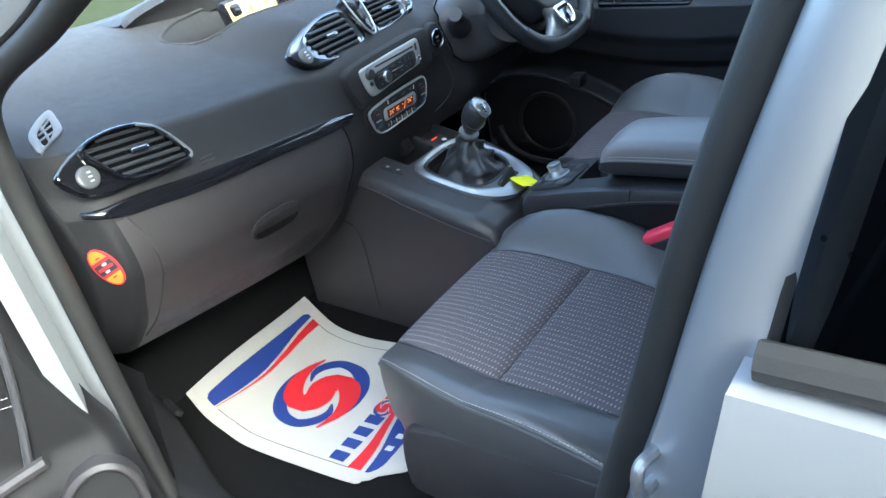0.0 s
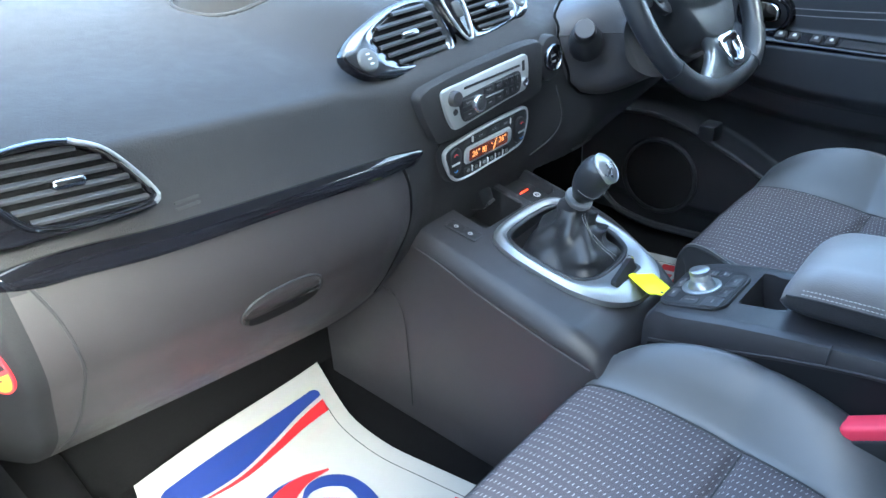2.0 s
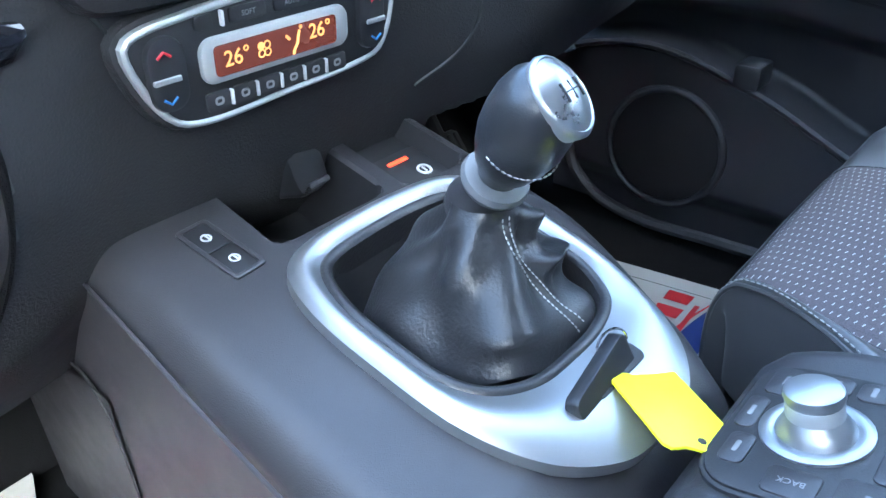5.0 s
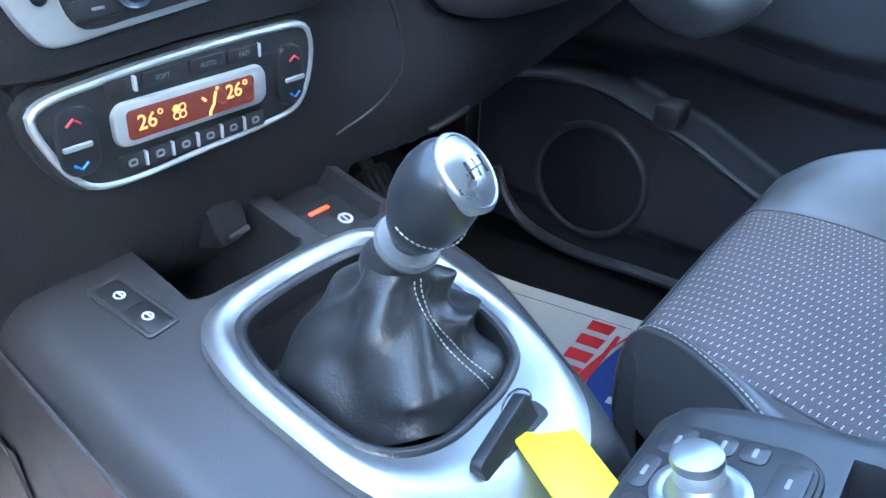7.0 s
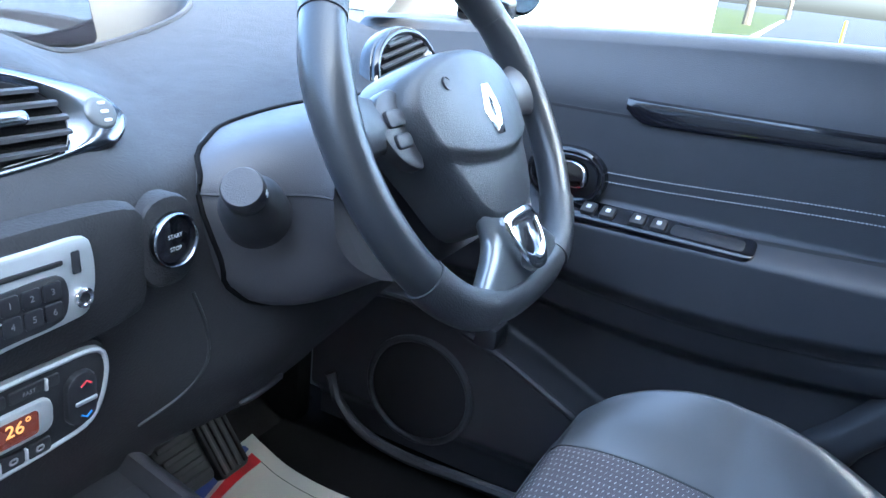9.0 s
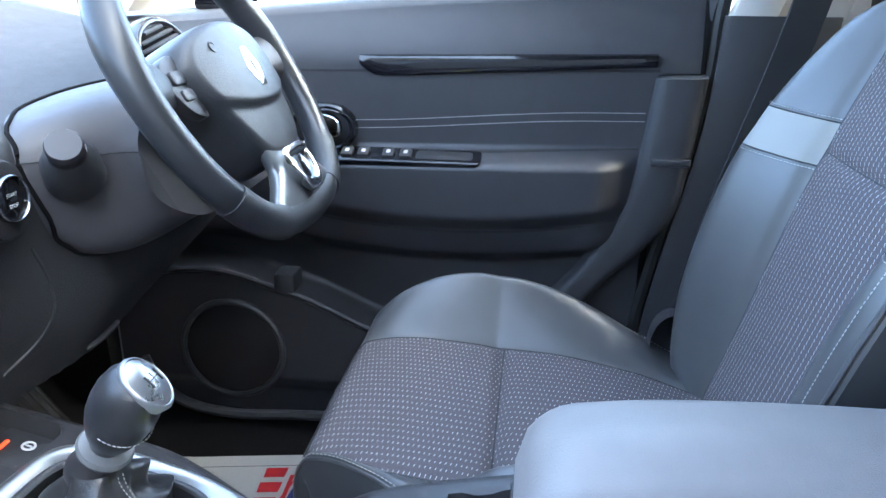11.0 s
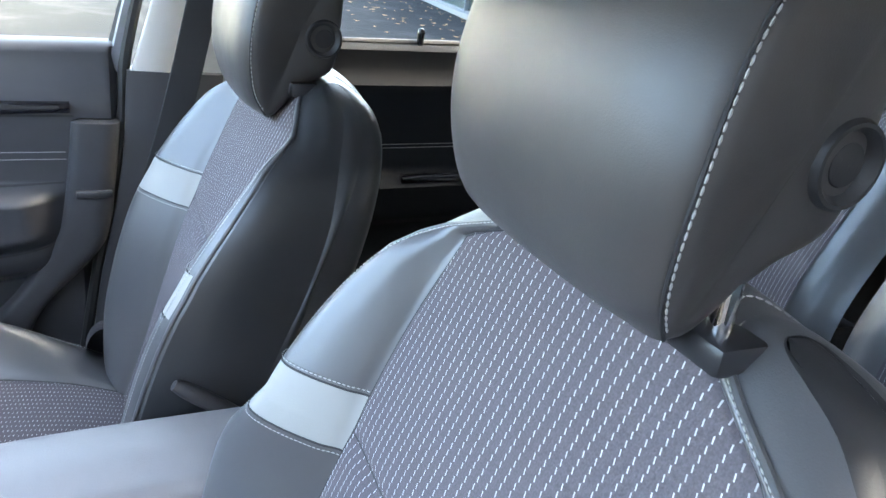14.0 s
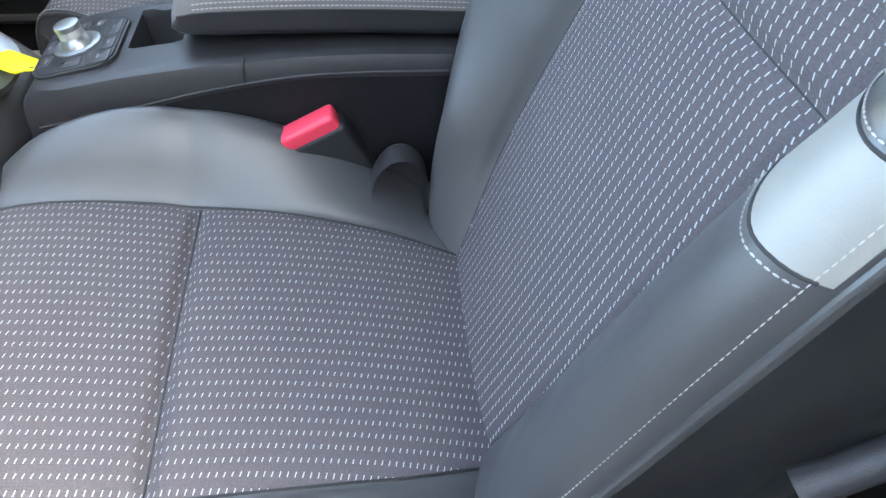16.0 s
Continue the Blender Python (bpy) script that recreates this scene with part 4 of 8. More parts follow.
part("body", body_, CONSOLE, console)
part("tray_lining", pit, DARK, console, "black lining of the tray and lever well")
# seam along the side, side scuff panel and footwell side trims
part("seam", tube(curve([(1.0285, 0.86, 0.836), (1.0270, 0.80, 0.824), (1.0265, 0.74, 0.805), (1.0265, 0.68, 0.789), (1.0275, 0.62, 0.774), (1.030, 0.56, 0.760)], 40), 0.0013, 6), LOWER, console)
part("seam", tube(curve([(1.0255, 0.93, 0.742), (1.0255, 0.895, 0.737), (1.0255, 0.877, 0.715), (1.0255, 0.872, 0.64), (1.0255, 0.872, 0.53)], 40), 0.0014, 6), DARK, console)
rows = [[Vector((1.0255 - 0.004 * math.sin(math.pi * min(1, k / 12)) * s, 0.87 + 0.20 * k / 12, 0.50 + 0.235 * s)) for k in range(13)] for s in [q / 8 for q in range(9)]]
part("footwell_trim", grid(rows), CONSOLE, console)
# silver gear surround
pl = Plane((1.180, 0.678, 0.8135 + 0.0050), (1, 0, 0), (0, 1, 0.22))
outer = loop2([(-0.086, 0.0), (-0.085, 0.058), (-0.072, 0.092), (-0.036, 0.104), (0.044, 0.104), (0.076, 0.092), (0.089, 0.058), (0.089, 0.0), (0.080, -0.050), (0.060, -0.092), (0.030, -0.114), (0.0, -0.118), (-0.034, -0.114), (-0.064, -0.090), (-0.081, -0.050)][::-1], 200)
inner = loop2([(-0.071, 0.0), (-0.070, 0.050), (-0.058, 0.080), (-0.030, 0.089), (0.038, 0.089), (0.064, 0.078), (0.074, 0.050), (0.074, 0.0), (0.070, -0.026), (0.056, -0.048), (0.030, -0.058), (0.0, -0.060), (-0.030, -0.058), (-0.054, -0.046), (-0.067, -0.026)][::-1], 200)
part("gear_surround", ring(pl, outer, inner, -0.006, 0.003, 0.0055), SATIN, console, "satin silver gear lever surround")
part("inner_lip", ring(pl, inset(inner, -0.001), inset(inner, 0.007), -0.018, 0.0022, 0.0030), BOOT, console, "dark padded lip inside the surround")
part("card_slot", slab(pl, rounded(0.048, 0.014, 0.005, 4, 0.004, -0.080), 0.0, 0.0092, 0.001), DARK, console, "black key card slot")
# card slot, card and tag
pk = Plane((1.172, 0.596, 0.806), (1, 0.12, 0.18), (0, 0.40, 1))
card = thing("key_card", (1.196, 0.598, 0.80), "black key card in the console slot with ring", "key card")
part("card", slab(pk, rounded(0.056, 0.032, 0.005, 4, 0.0, 0.0), -0.004, 0.004, 0.0015), KEYCAP, card)
part("ring", tube([pk.at(0.020 + 0.009 * math.cos(a), 0.012 + 0.009 * math.sin(a), -0.001 + 0.004 * math.cos(a)) for a in [2 * math.pi * k / 24 for k in range(24)]], 0.0007, 6, closed=True), CHROME, card)
pt = Plane((1.180, 0.564, 0.8065), (0.035, -0.021, -0.009), (0.047, 0.037, -0.007))
tag = thing("key_tag", (1.180, 0.564, 0.806), "bright yellow plastic key tag hanging from the key card", "key tag")
part("sheet", slab(pt, [(-0.021, 0.026), (-0.021, -0.024), (-0.018, -0.028), (-0.010, -0.028), (-0.003, -0.032), (0.003, -0.032), (0.010, -0.028), (0.018, -0.028), (0.021, -0.024), (0.021, 0.026), (0.018, 0.029), (0.009, 0.028), (0.006, 0.026), (-0.006, 0.026), (-0.009, 0.028), (-0.018, 0.029)], 0.0, 0.0016, 0.0004), YELLOW, tag)
part("hole", slab(pt, circle(0.0022, 12, 0.0, -0.026), 0.0, 0.0019, 0.0002), DARK, tag, "hole punched through the tag")
# heated seat switch, brake switch, lighter
pl = Plane((1.093, 0.810, top_z(0.810) + 0.0004), (0.10, -0.97, -0.21), (0.98, 0.10, 0.0))
if pl.c.z < 0:
    pl = Plane(pl.o, pl.a, -pl.b)
sw = part("switch", ring(pl, rounded(0.054, 0.023, 0.003, 3), rounded(0.048, 0.017, 0.002, 3), -0.004, 0.0010, 0.0004), CONSOLE, console, "flush double rocker switch")
for s in (-1, 1):
    part("rocker", slab(pl, rounded(0.0235, 0.0165, 0.001, 3, 0.0121 * s, 0), -0.003, 0.0006, 0.0005), KEYCAP, sw)
    part("icon", ring(pl, circle(0.0036, 14, 0.0121 * s, 0), circle(0.0024, 14, 0.0121 * s, 0), -0.001, 0.0009, 0.0001), WHITEP, sw)
    part("icon", slab(pl, rounded(0.0070, 0.0012, 0.0004, 2, 0.0121 * s, 0.0008), -0.001, 0.0010, 0.0001), WHITEP, sw)
pl = Plane((1.258, 0.812, 0.8290), (1, 0, 0), (0, 1, 0.24))
bs = part("brake_switch", slab(pl, rounded(0.044, 0.044, 0.004, 4), -0.004, 0.004, 0.0015), DARK, console, "black parking brake switch with red lamp")
part("lamp", slab(pl, rounded(0.020, 0.0036, 0.001, 2, -0.004, 0.012), 0.0, 0.0046, 0.0003), REDLED, bs)
part("icon", ring(pl, circle(0.006, 16, 0.006, -0.006), circle(0.004, 16, 0.006, -0.006), 0.0, 0.0048, 0.0003), WHITEP, bs)
part("icon", slab(pl, rounded(0.0015, 0.006, 0.0005, 2, 0.006, -0.006), 0.0, 0.0049, 0.0002), WHITEP, bs)
pl = Plane((1.190, 0.858, 0.850), (1, 0.1, 0), (0, 0.35, 1))
cover = part("socket_cover", slab(pl, loop2([(-0.014, 0.022), (0.0, 0.029), (0.014, 0.022), (0.017, 0.0), (0.014, -0.022), (0.0, -0.025), (-0.014, -0.022), (-0.017, 0.0)][::-1], 48), -0.02, 0.012, 0.008), KEYCAP, console, "black power socket cover")
part("finger_lip", slab(pl, rounded(0.020, 0.005, 0.002, 3, 0.002, -0.018), 0.006, 0.0145, 0.0015), LOWER, cover)
part("tray_flap", slab(Plane((1.140, 0.886, 0.832), (1, 0.05, 0), (0, 0.25, 1)), rounded(0.052, 0.060, 0.006, 4), -0.01, 0.003, 0.003), LOWER, console, "grey flap at the back of the tray")
part("cubby_back", box((1.10, 0.905, 0.79), (1.235, 0.93, 0.90), 0.004), DARK, console)

# ---- gear lever ----
lever = thing("gear_lever", (1.165, 0.69, 0.81), "black leather gear lever with metal capped knob and stitched boot", "gear lever")
G0, G1 = Vector((1.189, 0.694, 0.800)), Vector((1.201, 0.706, 0.858))
GT = Vector((1.1985, 0.6976, 0.872))
rows = []
for i in range(49):
    k = i / 48
    c = G0.lerp(GT, k ** 0.8)
    row = []
    for j in range(96):
        a = 2 * math.pi * j / 96
        w = 0.45 * (1 - k) + 0.55 * (1 - k) ** 2
        rear = math.exp(-((((a + 0.75 + math.pi) % (2 * math.pi)) - math.pi) / 0.65) ** 2)
        fold = 0.008 * rear * math.sin(math.pi * k) * math.sin(15 * k + 2.5 * a + 0.6)
        bulge = math.sin(math.pi * min(1, k * 1.15)) * 0.004
        fold += 0.0065 * math.sin(math.pi * k) * math.sin(3 * a + 4.0 * k + 0.8) + 0.003 * math.sin(math.pi * k) * math.sin(7 * a - 6 * k)
        fold += 0.006 * math.exp(-((k - 0.22) / 0.10) ** 2) * max(0, math.sin(a * 2 - 0.4))
        sq = (abs(math.cos(a)) ** 3 + abs(math.sin(a)) ** 3) ** (-1 / 3) * w + 1 - w
        rx, ry = 0.0195 + (0.059 * sq - 0.0195) * w, 0.0195 + (0.066 * sq - 0.0195) * w
        row.append(c + Vector(((rx + bulge + fold) * math.cos(a), (ry + bulge + fold) * math.sin(a), 0.006 * w * math.sin(5 * a) * (1 - k) + 0.005 * rear * math.sin(math.pi * k) * math.cos(15 * k + 2.5 * a))))
    rows.append(row)
boot = part("boot", grid(rows, close_u=True), BOOT, lever, "creased black leather boot")
for da in (-0.055, 0.055):
    pts = []
    for i in range(3, 48):
        k = i / 48
        a = -1.80 + 0.55 * (1 - k) ** 2 + da * (1 + 0.6 * k) + 0.08 * math.sin(6 * k)
        j = (a % (2 * math.pi)) / (2 * math.pi) * 96
        j0 = int(j) % 96
        p = rows[i][j0].lerp(rows[i][(j0 + 1) % 96], j - int(j))
        d = p - G0.lerp(GT, (i / 48) ** 0.8)
        pts.append(p + d.normalized() * 0.0008)
    part("stitching", stitches(pts, 0.0032, 0.0022, 0.0005), THREAD, boot)
axis = Vector((-0.12, -0.50, 0.85)).normalized()
q = axis.to_track_quat("Z", "Y").to_matrix().to_4x4()
q.translation = G1


def turned(profile, n=40, squash=1.0):
    rows = [[q @ Vector((r * math.cos(2 * math.pi * k / n), r * squash * math.sin(2 * math.pi * k / n), h)) for k in range(n)] for r, h in profile]
    return grid(rows, close_u=True, cap=True)


part("collar", turned([(0.0205, 0.004), (0.0210, 0.010), (0.0195, 0.013), (0.0160, 0.019), (0.0140, 0.025), (0.0130, 0.032)]), CONSOLE, lever)
part("ring", turned([(0.0120, 0.029), (0.0188, 0.0305), (0.0202, 0.034), (0.0188, 0.0375), (0.0120, 0.039)]), DEMIST, lever)
kn = part("knob", turned([(0.0118, 0.038), (0.0135, 0.0435), (0.0178, 0.051), (0.0213, 0.061), (0.0236, 0.072), (0.0240, 0.083), (0.0230, 0.094), (0.0203, 0.103), (0.0150, 0.109), (0.0085, 0.1125), (0.0005, 0.1135)], 48), WHEEL, lever, "black leather gear knob")
cap_n = Vector((0.27, -0.70, 0.655)).normalized()
pcn = Plane(q @ Vector((0, 0, 0.085)), Vector((1, 0.05, 0)), cap_n.cross(Vector((1, 0.05, 0))))


def on_cap(r, lift=0.0):
    return [pcn.at(r * 0.92 * math.cos(2 * math.pi * k / 36), r * 1.12 * math.sin(2 * math.pi * k / 36), math.sqrt(0.0295 ** 2 - r * r) + lift) for k in range(36)]


part("cap_ring", grid([on_cap(0.0178, -0.0125), on_cap(0.0200, 0.0), on_cap(0.0192, 0.0012), on_cap(0.0180, 0.0012), on_cap(0.0174, 0.0)], close_u=True), SATIN, kn)
part("cap", grid([on_cap(r) for r in (0.0176, 0.0150, 0.0110, 0.0080, 0.0050, 0.0020, 0.0001)], close_u=True), CAPMETAL, kn, "polished metal cap")
for x in (-0.006, 0.0, 0.006):
    part("gate_mark", slab(pcn, rounded(0.0009, 0.010, 0.0004, 2, x, 0), 0.020, 0.0297, 0.0001), DARK, kn)
part("gate_mark", slab(pcn, rounded(0.013, 0.0009, 0.0004, 2, 0, 0), 0.020, 0.0299, 0.0001), DARK, kn)
part("stitching", stitches([q @ Vector((0.0245 * math.sin(a), -0.0243 * math.cos(a) * 0.98, 0.070 - 0.004 * math.cos(a))) for a in [(-1.4 + 2.8 * k / 40) for k in range(41)]], 0.0035, 0.0026, 0.0006), THREAD, kn)

# ---- rear console and armrest ----
rear = thing("console_box", (1.16, 0.3, FLOOR), "dark grey storage console between the seats with rotary controller", "console")
rows = []
for i in range(61):
    y = 0.545 - (0.545 + 0.10) * i / 60
    tz = interp([(-0.10, 0.874), (0.20, 0.866), (0.33, 0.852), (0.44, 0.832), (0.505, 0.8155), (0.535, 0.806), (0.545, 0.792)], y)
    xl, xr = 1.118, 1.280
    sh = smoothstep(0.50, 0.545, y) * 0.012
    row = [Vector((xl + sh + 0.004, y, FLOOR)), Vector((xl + sh + 0.002, y, 0.66)), Vector((xl + sh, y, tz - 0.030)), Vector((xl + sh, y, tz - 0.012)), Vector((xl + sh + 0.004, y, tz - 0.003)), Vector((xl + sh + 0.012, y, tz))]
    for j in range(1, 40):
        x = xl + 0.012 + sh + (xr - xl - 0.024 - 2 * sh) * j / 40
        row.append(Vector((x, y, tz - 0.055 * hole(x, y, 1.172, 1.255, 0.398, 0.442, 0.005, 0.010))))
    row += [Vector((xr - sh - 0.012, y, tz)), Vector((xr - sh - 0.004, y, tz - 0.003)), Vector((xr - sh, y, tz - 0.012)), Vector((xr - sh, y, tz - 0.03)), Vector((xr - sh - 0.002, y, 0.66)), Vector((xr - sh - 0.004, y, FLOOR))]
    rows.append(row)
part("body", grid(rows, cap=True), CONSOLE, rear)
part("seam", tube(curve([(1.1175, 0.53, 0.772), (1.1165, 0.46, 0.792), (1.1165, 0.36, 0.822), (1.1165, 0.26, 0.842), (1.1165, 0.10, 0.852), (1.1165, 0.0, 0.854)], 40), 0.0012, 6), LOWER, rear)
part("seam", tube([(1.1170, 0.331, 0.828), (1.1170, 0.331, 0.845), (1.124, 0.331, 0.852)], 0.0010, 6), DARK, rear)
part("carpet_side", grid([[Vector((1.1145 + 0.0015 * smoothstep(0.7, 1, s), y, FLOOR + (interp([(0, 0.852), (0.26, 0.840), (0.36, 0.820), (0.46, 0.790), (0.53, 0.770)], y) - FLOOR - 0.002) * s)) for s in [q / 8 for q in range(9)]] for y in [0.0 + 0.53 * k / 24 for k in range(25)]]), SILLP, rear)
pl = Plane((1.193, 0.497, 0.8195), (1, 0, 0), (0, 1, -0.285))
rp = part("control_plate", slab(pl, rounded(0.098, 0.082, 0.018, 6), -0.004, 0.003, 0.0015), DARK, rear, "black controller plate with silver rim")
part("rim", ring(pl, rounded(0.102, 0.086, 0.020, 6), rounded(0.096, 0.080, 0.017, 6), -0.004, 0.0010, 0.0006), DARK, rp)
part("base_ring", ring(pl, circle(0.024, 36, 0, 0.004), circle(0.0165, 36, 0, 0.004), 0.0, 0.0045, 0.001), SATIN, rp)
part("rotary_knob", grid([[pl.at(r * math.cos(2 * math.pi * k / 36), 0.004 + r * math.sin(2 * math.pi * k / 36), h) for k in range(36)] for r, h in ((0.0175, 0.002), (0.0168, 0.006), (0.0140, 0.0105), (0.0118, 0.0135), (0.0122, 0.0215), (0.0130, 0.0235), (0.0124, 0.0262), (0.0105, 0.0272), (0.0003, 0.0276))], close_u=True), SATIN, rp, "silver rotary knob")
part("knurl", ring(pl, circle(0.01235, 60, 0, 0.004), circle(0.0119, 60, 0, 0.004), 0.0135, 0.0205, 0.0002), SILVERP, rp)
for x, y, w, h, word in ((-0.036, -0.026, 0.024, 0.024, ""), (-0.010, -0.031, 0.026, 0.014, "SET"), (0.022, -0.030, 0.032, 0.016, ""), (-0.037, 0.002, 0.018, 0.022, "BACK"), (-0.024, 0.030, 0.022, 0.012, ""), (0.004, 0.034, 0.026, 0.010, ""), (0.033, 0.028, 0.024, 0.016, ""), (0.038, 0.006, 0.015, 0.014, ""), (0.038, -0.010, 0.015, 0.014, "")):
    bt = part("button", slab(pl, rounded(w, h, 0.004, 4, x, y), 0.002, 0.0040, 0.0010), CONSOLE, rp)
    if word == "BACK":
        text_part("word", word, 0.0046, pl.matrix(x, y, 0.0042) @ Matrix.Rotation(radians(90), 4, "Z"), GREYP, bt)
    else:
        part("mark", slab(pl, rounded(min(w, 0.008), 0.0024, 0.0008, 2, x, y), 0.003, 0.0043, 0.0002), GREYP, bt)

arm = thing("armrest", (1.215, 0.18, 0.870), "padded dark leather armrest lid with double stitching", "armrest")


def pad(x0, x1, y0, y1, zf, r, n=60):
    """A padded block: sections along y, rounded at its front."""
    rows = []
    for i in range(n + 1):
        k = i / n
        y = y1 - (y1 - y0) * k
        front = max(0.0, 1 - (y1 - y) / 0.045)
        s = math.sqrt(max(0.0, 1 - front ** 2.2))
        zb, zt = zf(y)
        zt = zb + (zt - zb) * (0.35 + 0.65 * s)
        sh = 0.014 * (1 - s)
        pts = [(x0 + sh + 0.012, zb), (x0 + sh + 0.001, zb + 0.006), (x0 + sh, zb + (zt - zb) * 0.45), (x0 + sh + 0.003, zt - r * 0.55), (x0 + sh + r * 0.5, zt - r * 0.12), (x0 + sh + r * 1.2, zt), ((x0 + x1) / 2, zt + 0.004 * s), (x1 - sh - r * 1.2, zt), (x1 - sh - r * 0.5, zt - r * 0.12), (x1 - sh - 0.003, zt - r * 0.55), (x1 - sh, zb + (zt - zb) * 0.45), (x1 - sh - 0.001, zb + 0.006), (x1 - sh - 0.012, zb)]
        rows.append(curve([(x, y, z) for x, z in pts], 50))
    return rows


AZ = lambda y: (interp([(-0.08, 0.876), (0.20, 0.872), (0.40, 0.860)], y), interp([(-0.08, 0.936), (0.15, 0.936), (0.30, 0.930), (0.40, 0.916)], y))
rows = pad(1.136, 1.264, -0.07, 0.398, AZ, 0.022)
part("pad", grid([r[7:44] for r in rows]), ARMLEATHER, arm, "padded top, paler with sky light in its colour")
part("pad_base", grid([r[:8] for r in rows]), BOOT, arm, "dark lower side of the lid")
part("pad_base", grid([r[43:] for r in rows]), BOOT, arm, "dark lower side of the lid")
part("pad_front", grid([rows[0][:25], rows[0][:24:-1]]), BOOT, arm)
for j0, s in ((7, -1), (43, 1)):
    part("piping", tube([r[j0] for r in rows[1:56:2]], 0.0012, 6), DARK, arm)
    for dz in (0.004, 0.009):
        part("stitching", stitches([r[j0].lerp(r[j0 - s * 2], dz / 0.010) + Vector((s * 0.0008, 0, 0.0004)) for r in rows[3:56]], 0.0042, 0.003, 0.0008), THREAD, arm)
part("latch", box((1.17, 0.388, 0.854), (1.23, 0.400, 0.868), 0.003), DARK, arm)

# ---- steering wheel and column ----
WC = Vector((1.557, 0.725, 1.098))
pw = Plane(WC, (1, 0, 0), Vector((0, 0.515, 0.857)))
wheel = thing("steering_wheel", WC, "black leather three spoke steering wheel with satin lower spoke", "steering wheel")
R = 0.176
rim = []
rad = []
for k in range(96):
    a = 2 * math.pi * k / 96
    rr = R - 0.020 * max(0, -math.sin(a)) ** 6
    rim.append(pw.at(rr * math.cos(a), rr * math.sin(a), 0.0))
    rad.append(0.0165 + 0.0025 * math.exp(-((a - 0.35) / 0.25) ** 2) + 0.0025 * math.exp(-((a - 2.79) / 0.25) ** 2))
part("rim", tube(rim, rad, 20, closed=True), WHEEL, wheel)
for a in (0.62, 2.52, 3.75, 5.67):
    part("rim_seam", tube([pw.at(R * math.cos(a) + 0.0175 * math.cos(a) * math.cos(b), R * math.sin(a) + 0.0175 * math.sin(a) * math.cos(b), 0.0175 * math.sin(b)) for b in [2 * math.pi * q / 20 for q in range(20)]], 0.0009, 5, closed=True), DARK, wheel)
for a0, a1 in ((0.62, 1.25), (1.89, 2.52), (3.75, 4.25), (5.17, 5.67)):
    arc = [a0 + (a1 - a0) * k / 24 for k in range(25)]
    part("grip", tube([pw.at(R * math.cos(a), (R - 0.020 * max(0, -math.sin(a)) ** 6) * math.sin(a), 0.0) for a in arc], 0.0182, 20), PERF, wheel, "perforated leather grip")
for s in (-1, 1):
    pts = [pw.at(s * 0.06, 0.012, -0.012), pw.at(s * 0.10, 0.016, -0.008), pw.at(s * 0.14, 0.020, -0.004), pw.at(s * 0.172, 0.024, 0.0)]
    rows = []
    for k, p in enumerate(curve(pts, 14)):
        w = 0.034 - 0.012 * math.sin(math.pi * k / 13)
        rows.append([p + pw.b * (w * math.cos(2 * math.pi * j / 20)) + pw.c * (0.011 * math.sin(2 * math.pi * j / 20)) for j in range(20)])
    sp = part("spoke", grid(rows, close_u=True, cap=True), CONSOLE, wheel)
    part("switch_pad", slab(pw, loop2([(s * 0.094, 0.040), (s * 0.124, 0.036), (s * 0.132, 0.012), (s * 0.116, -0.016), (s * 0.092, -0.022)][::(-1 if s > 0 else 1)], 32), -0.006, 0.005, 0.003), CONSOLE, sp, "dark switch panel")
    part("switch", slab(pw, rounded(0.024, 0.014, 0.004, 4, s * 0.112, 0.019), 0.002, 0.0085, 0.002), CONSOLE, sp)
    part("switch", slab(pw, rounded(0.022, 0.012, 0.004, 4, s * 0.110, 0.001), 0.002, 0.0080, 0.002), CONSOLE, sp)
# lower spoke, widening into the rim, with a chrome insert
rows = []
for i in range(25):
    k = i / 24
    y = -0.060 - 0.086 * k
    w = 0.058 - 0.008 * math.sin(math.pi * min(1, k * 1.3)) + 0.060 * max(0.0, k - 0.45) ** 1.4 * 2.0
    h = 0.012 - 0.010 * k
    rows.append([pw.at(w * math.copysign(abs(math.cos(2 * math.pi * j / 32)) ** 0.6, math.cos(2 * math.pi * j / 32)), y, h + 0.011 * math.copysign(abs(math.sin(2 * math.pi * j / 32)) ** 0.7, math.sin(2 * math.pi * j / 32))) for j in range(32)])
ls = part("lower_spoke", grid(rows, close_u=True, cap=True), SPOKE, wheel, "satin dark lower spoke")
pi = Plane(pw.at(0, -0.109, 0.0200), (1, 0, 0), pw.b - pw.c * 0.095)
tongue = loop2([(-0.030, 0.020), (0.0, 0.023), (0.030, 0.020), (0.032, 0.004), (0.026, -0.018), (0.014, -0.030), (0.0, -0.033), (-0.014, -0.030), (-0.026, -0.018), (-0.032, 0.004)][::-1], 60)
slot = loop2([(-0.021, 0.009), (0.0, 0.011), (0.021, 0.009), (0.022, 0.002), (0.018, -0.010), (0.009, -0.018), (0.0, -0.020), (-0.009, -0.018), (-0.018, -0.010), (-0.022, 0.002)][::-1], 60)
part("insert", ring(pi, tongue, slot, -0.004, 0.0035, 0.0025), CHROME, ls, "polished metal insert")
part("opening", slab(pi, inset(slot, -0.001), -0.004, 0.0015, 0.001), SMOKE, ls)
# airbag pad: a raised upper part over a tapering lower part
hub = loop2([(-0.104, 0.028), (-0.086, 0.050), (-0.042, 0.063), (0.0, 0.066), (0.042, 0.063), (0.086, 0.050), (0.104, 0.028), (0.098, -0.005), (0.078, -0.042), (0.058, -0.078), (0.038, -0.092), (0.0, -0.096), (-0.038, -0.092), (-0.058, -0.078), (-0.078, -0.042), (-0.098, -0.005)][::-1], 96)


def crease(x):
    return -0.036 + 2.2 * x * x


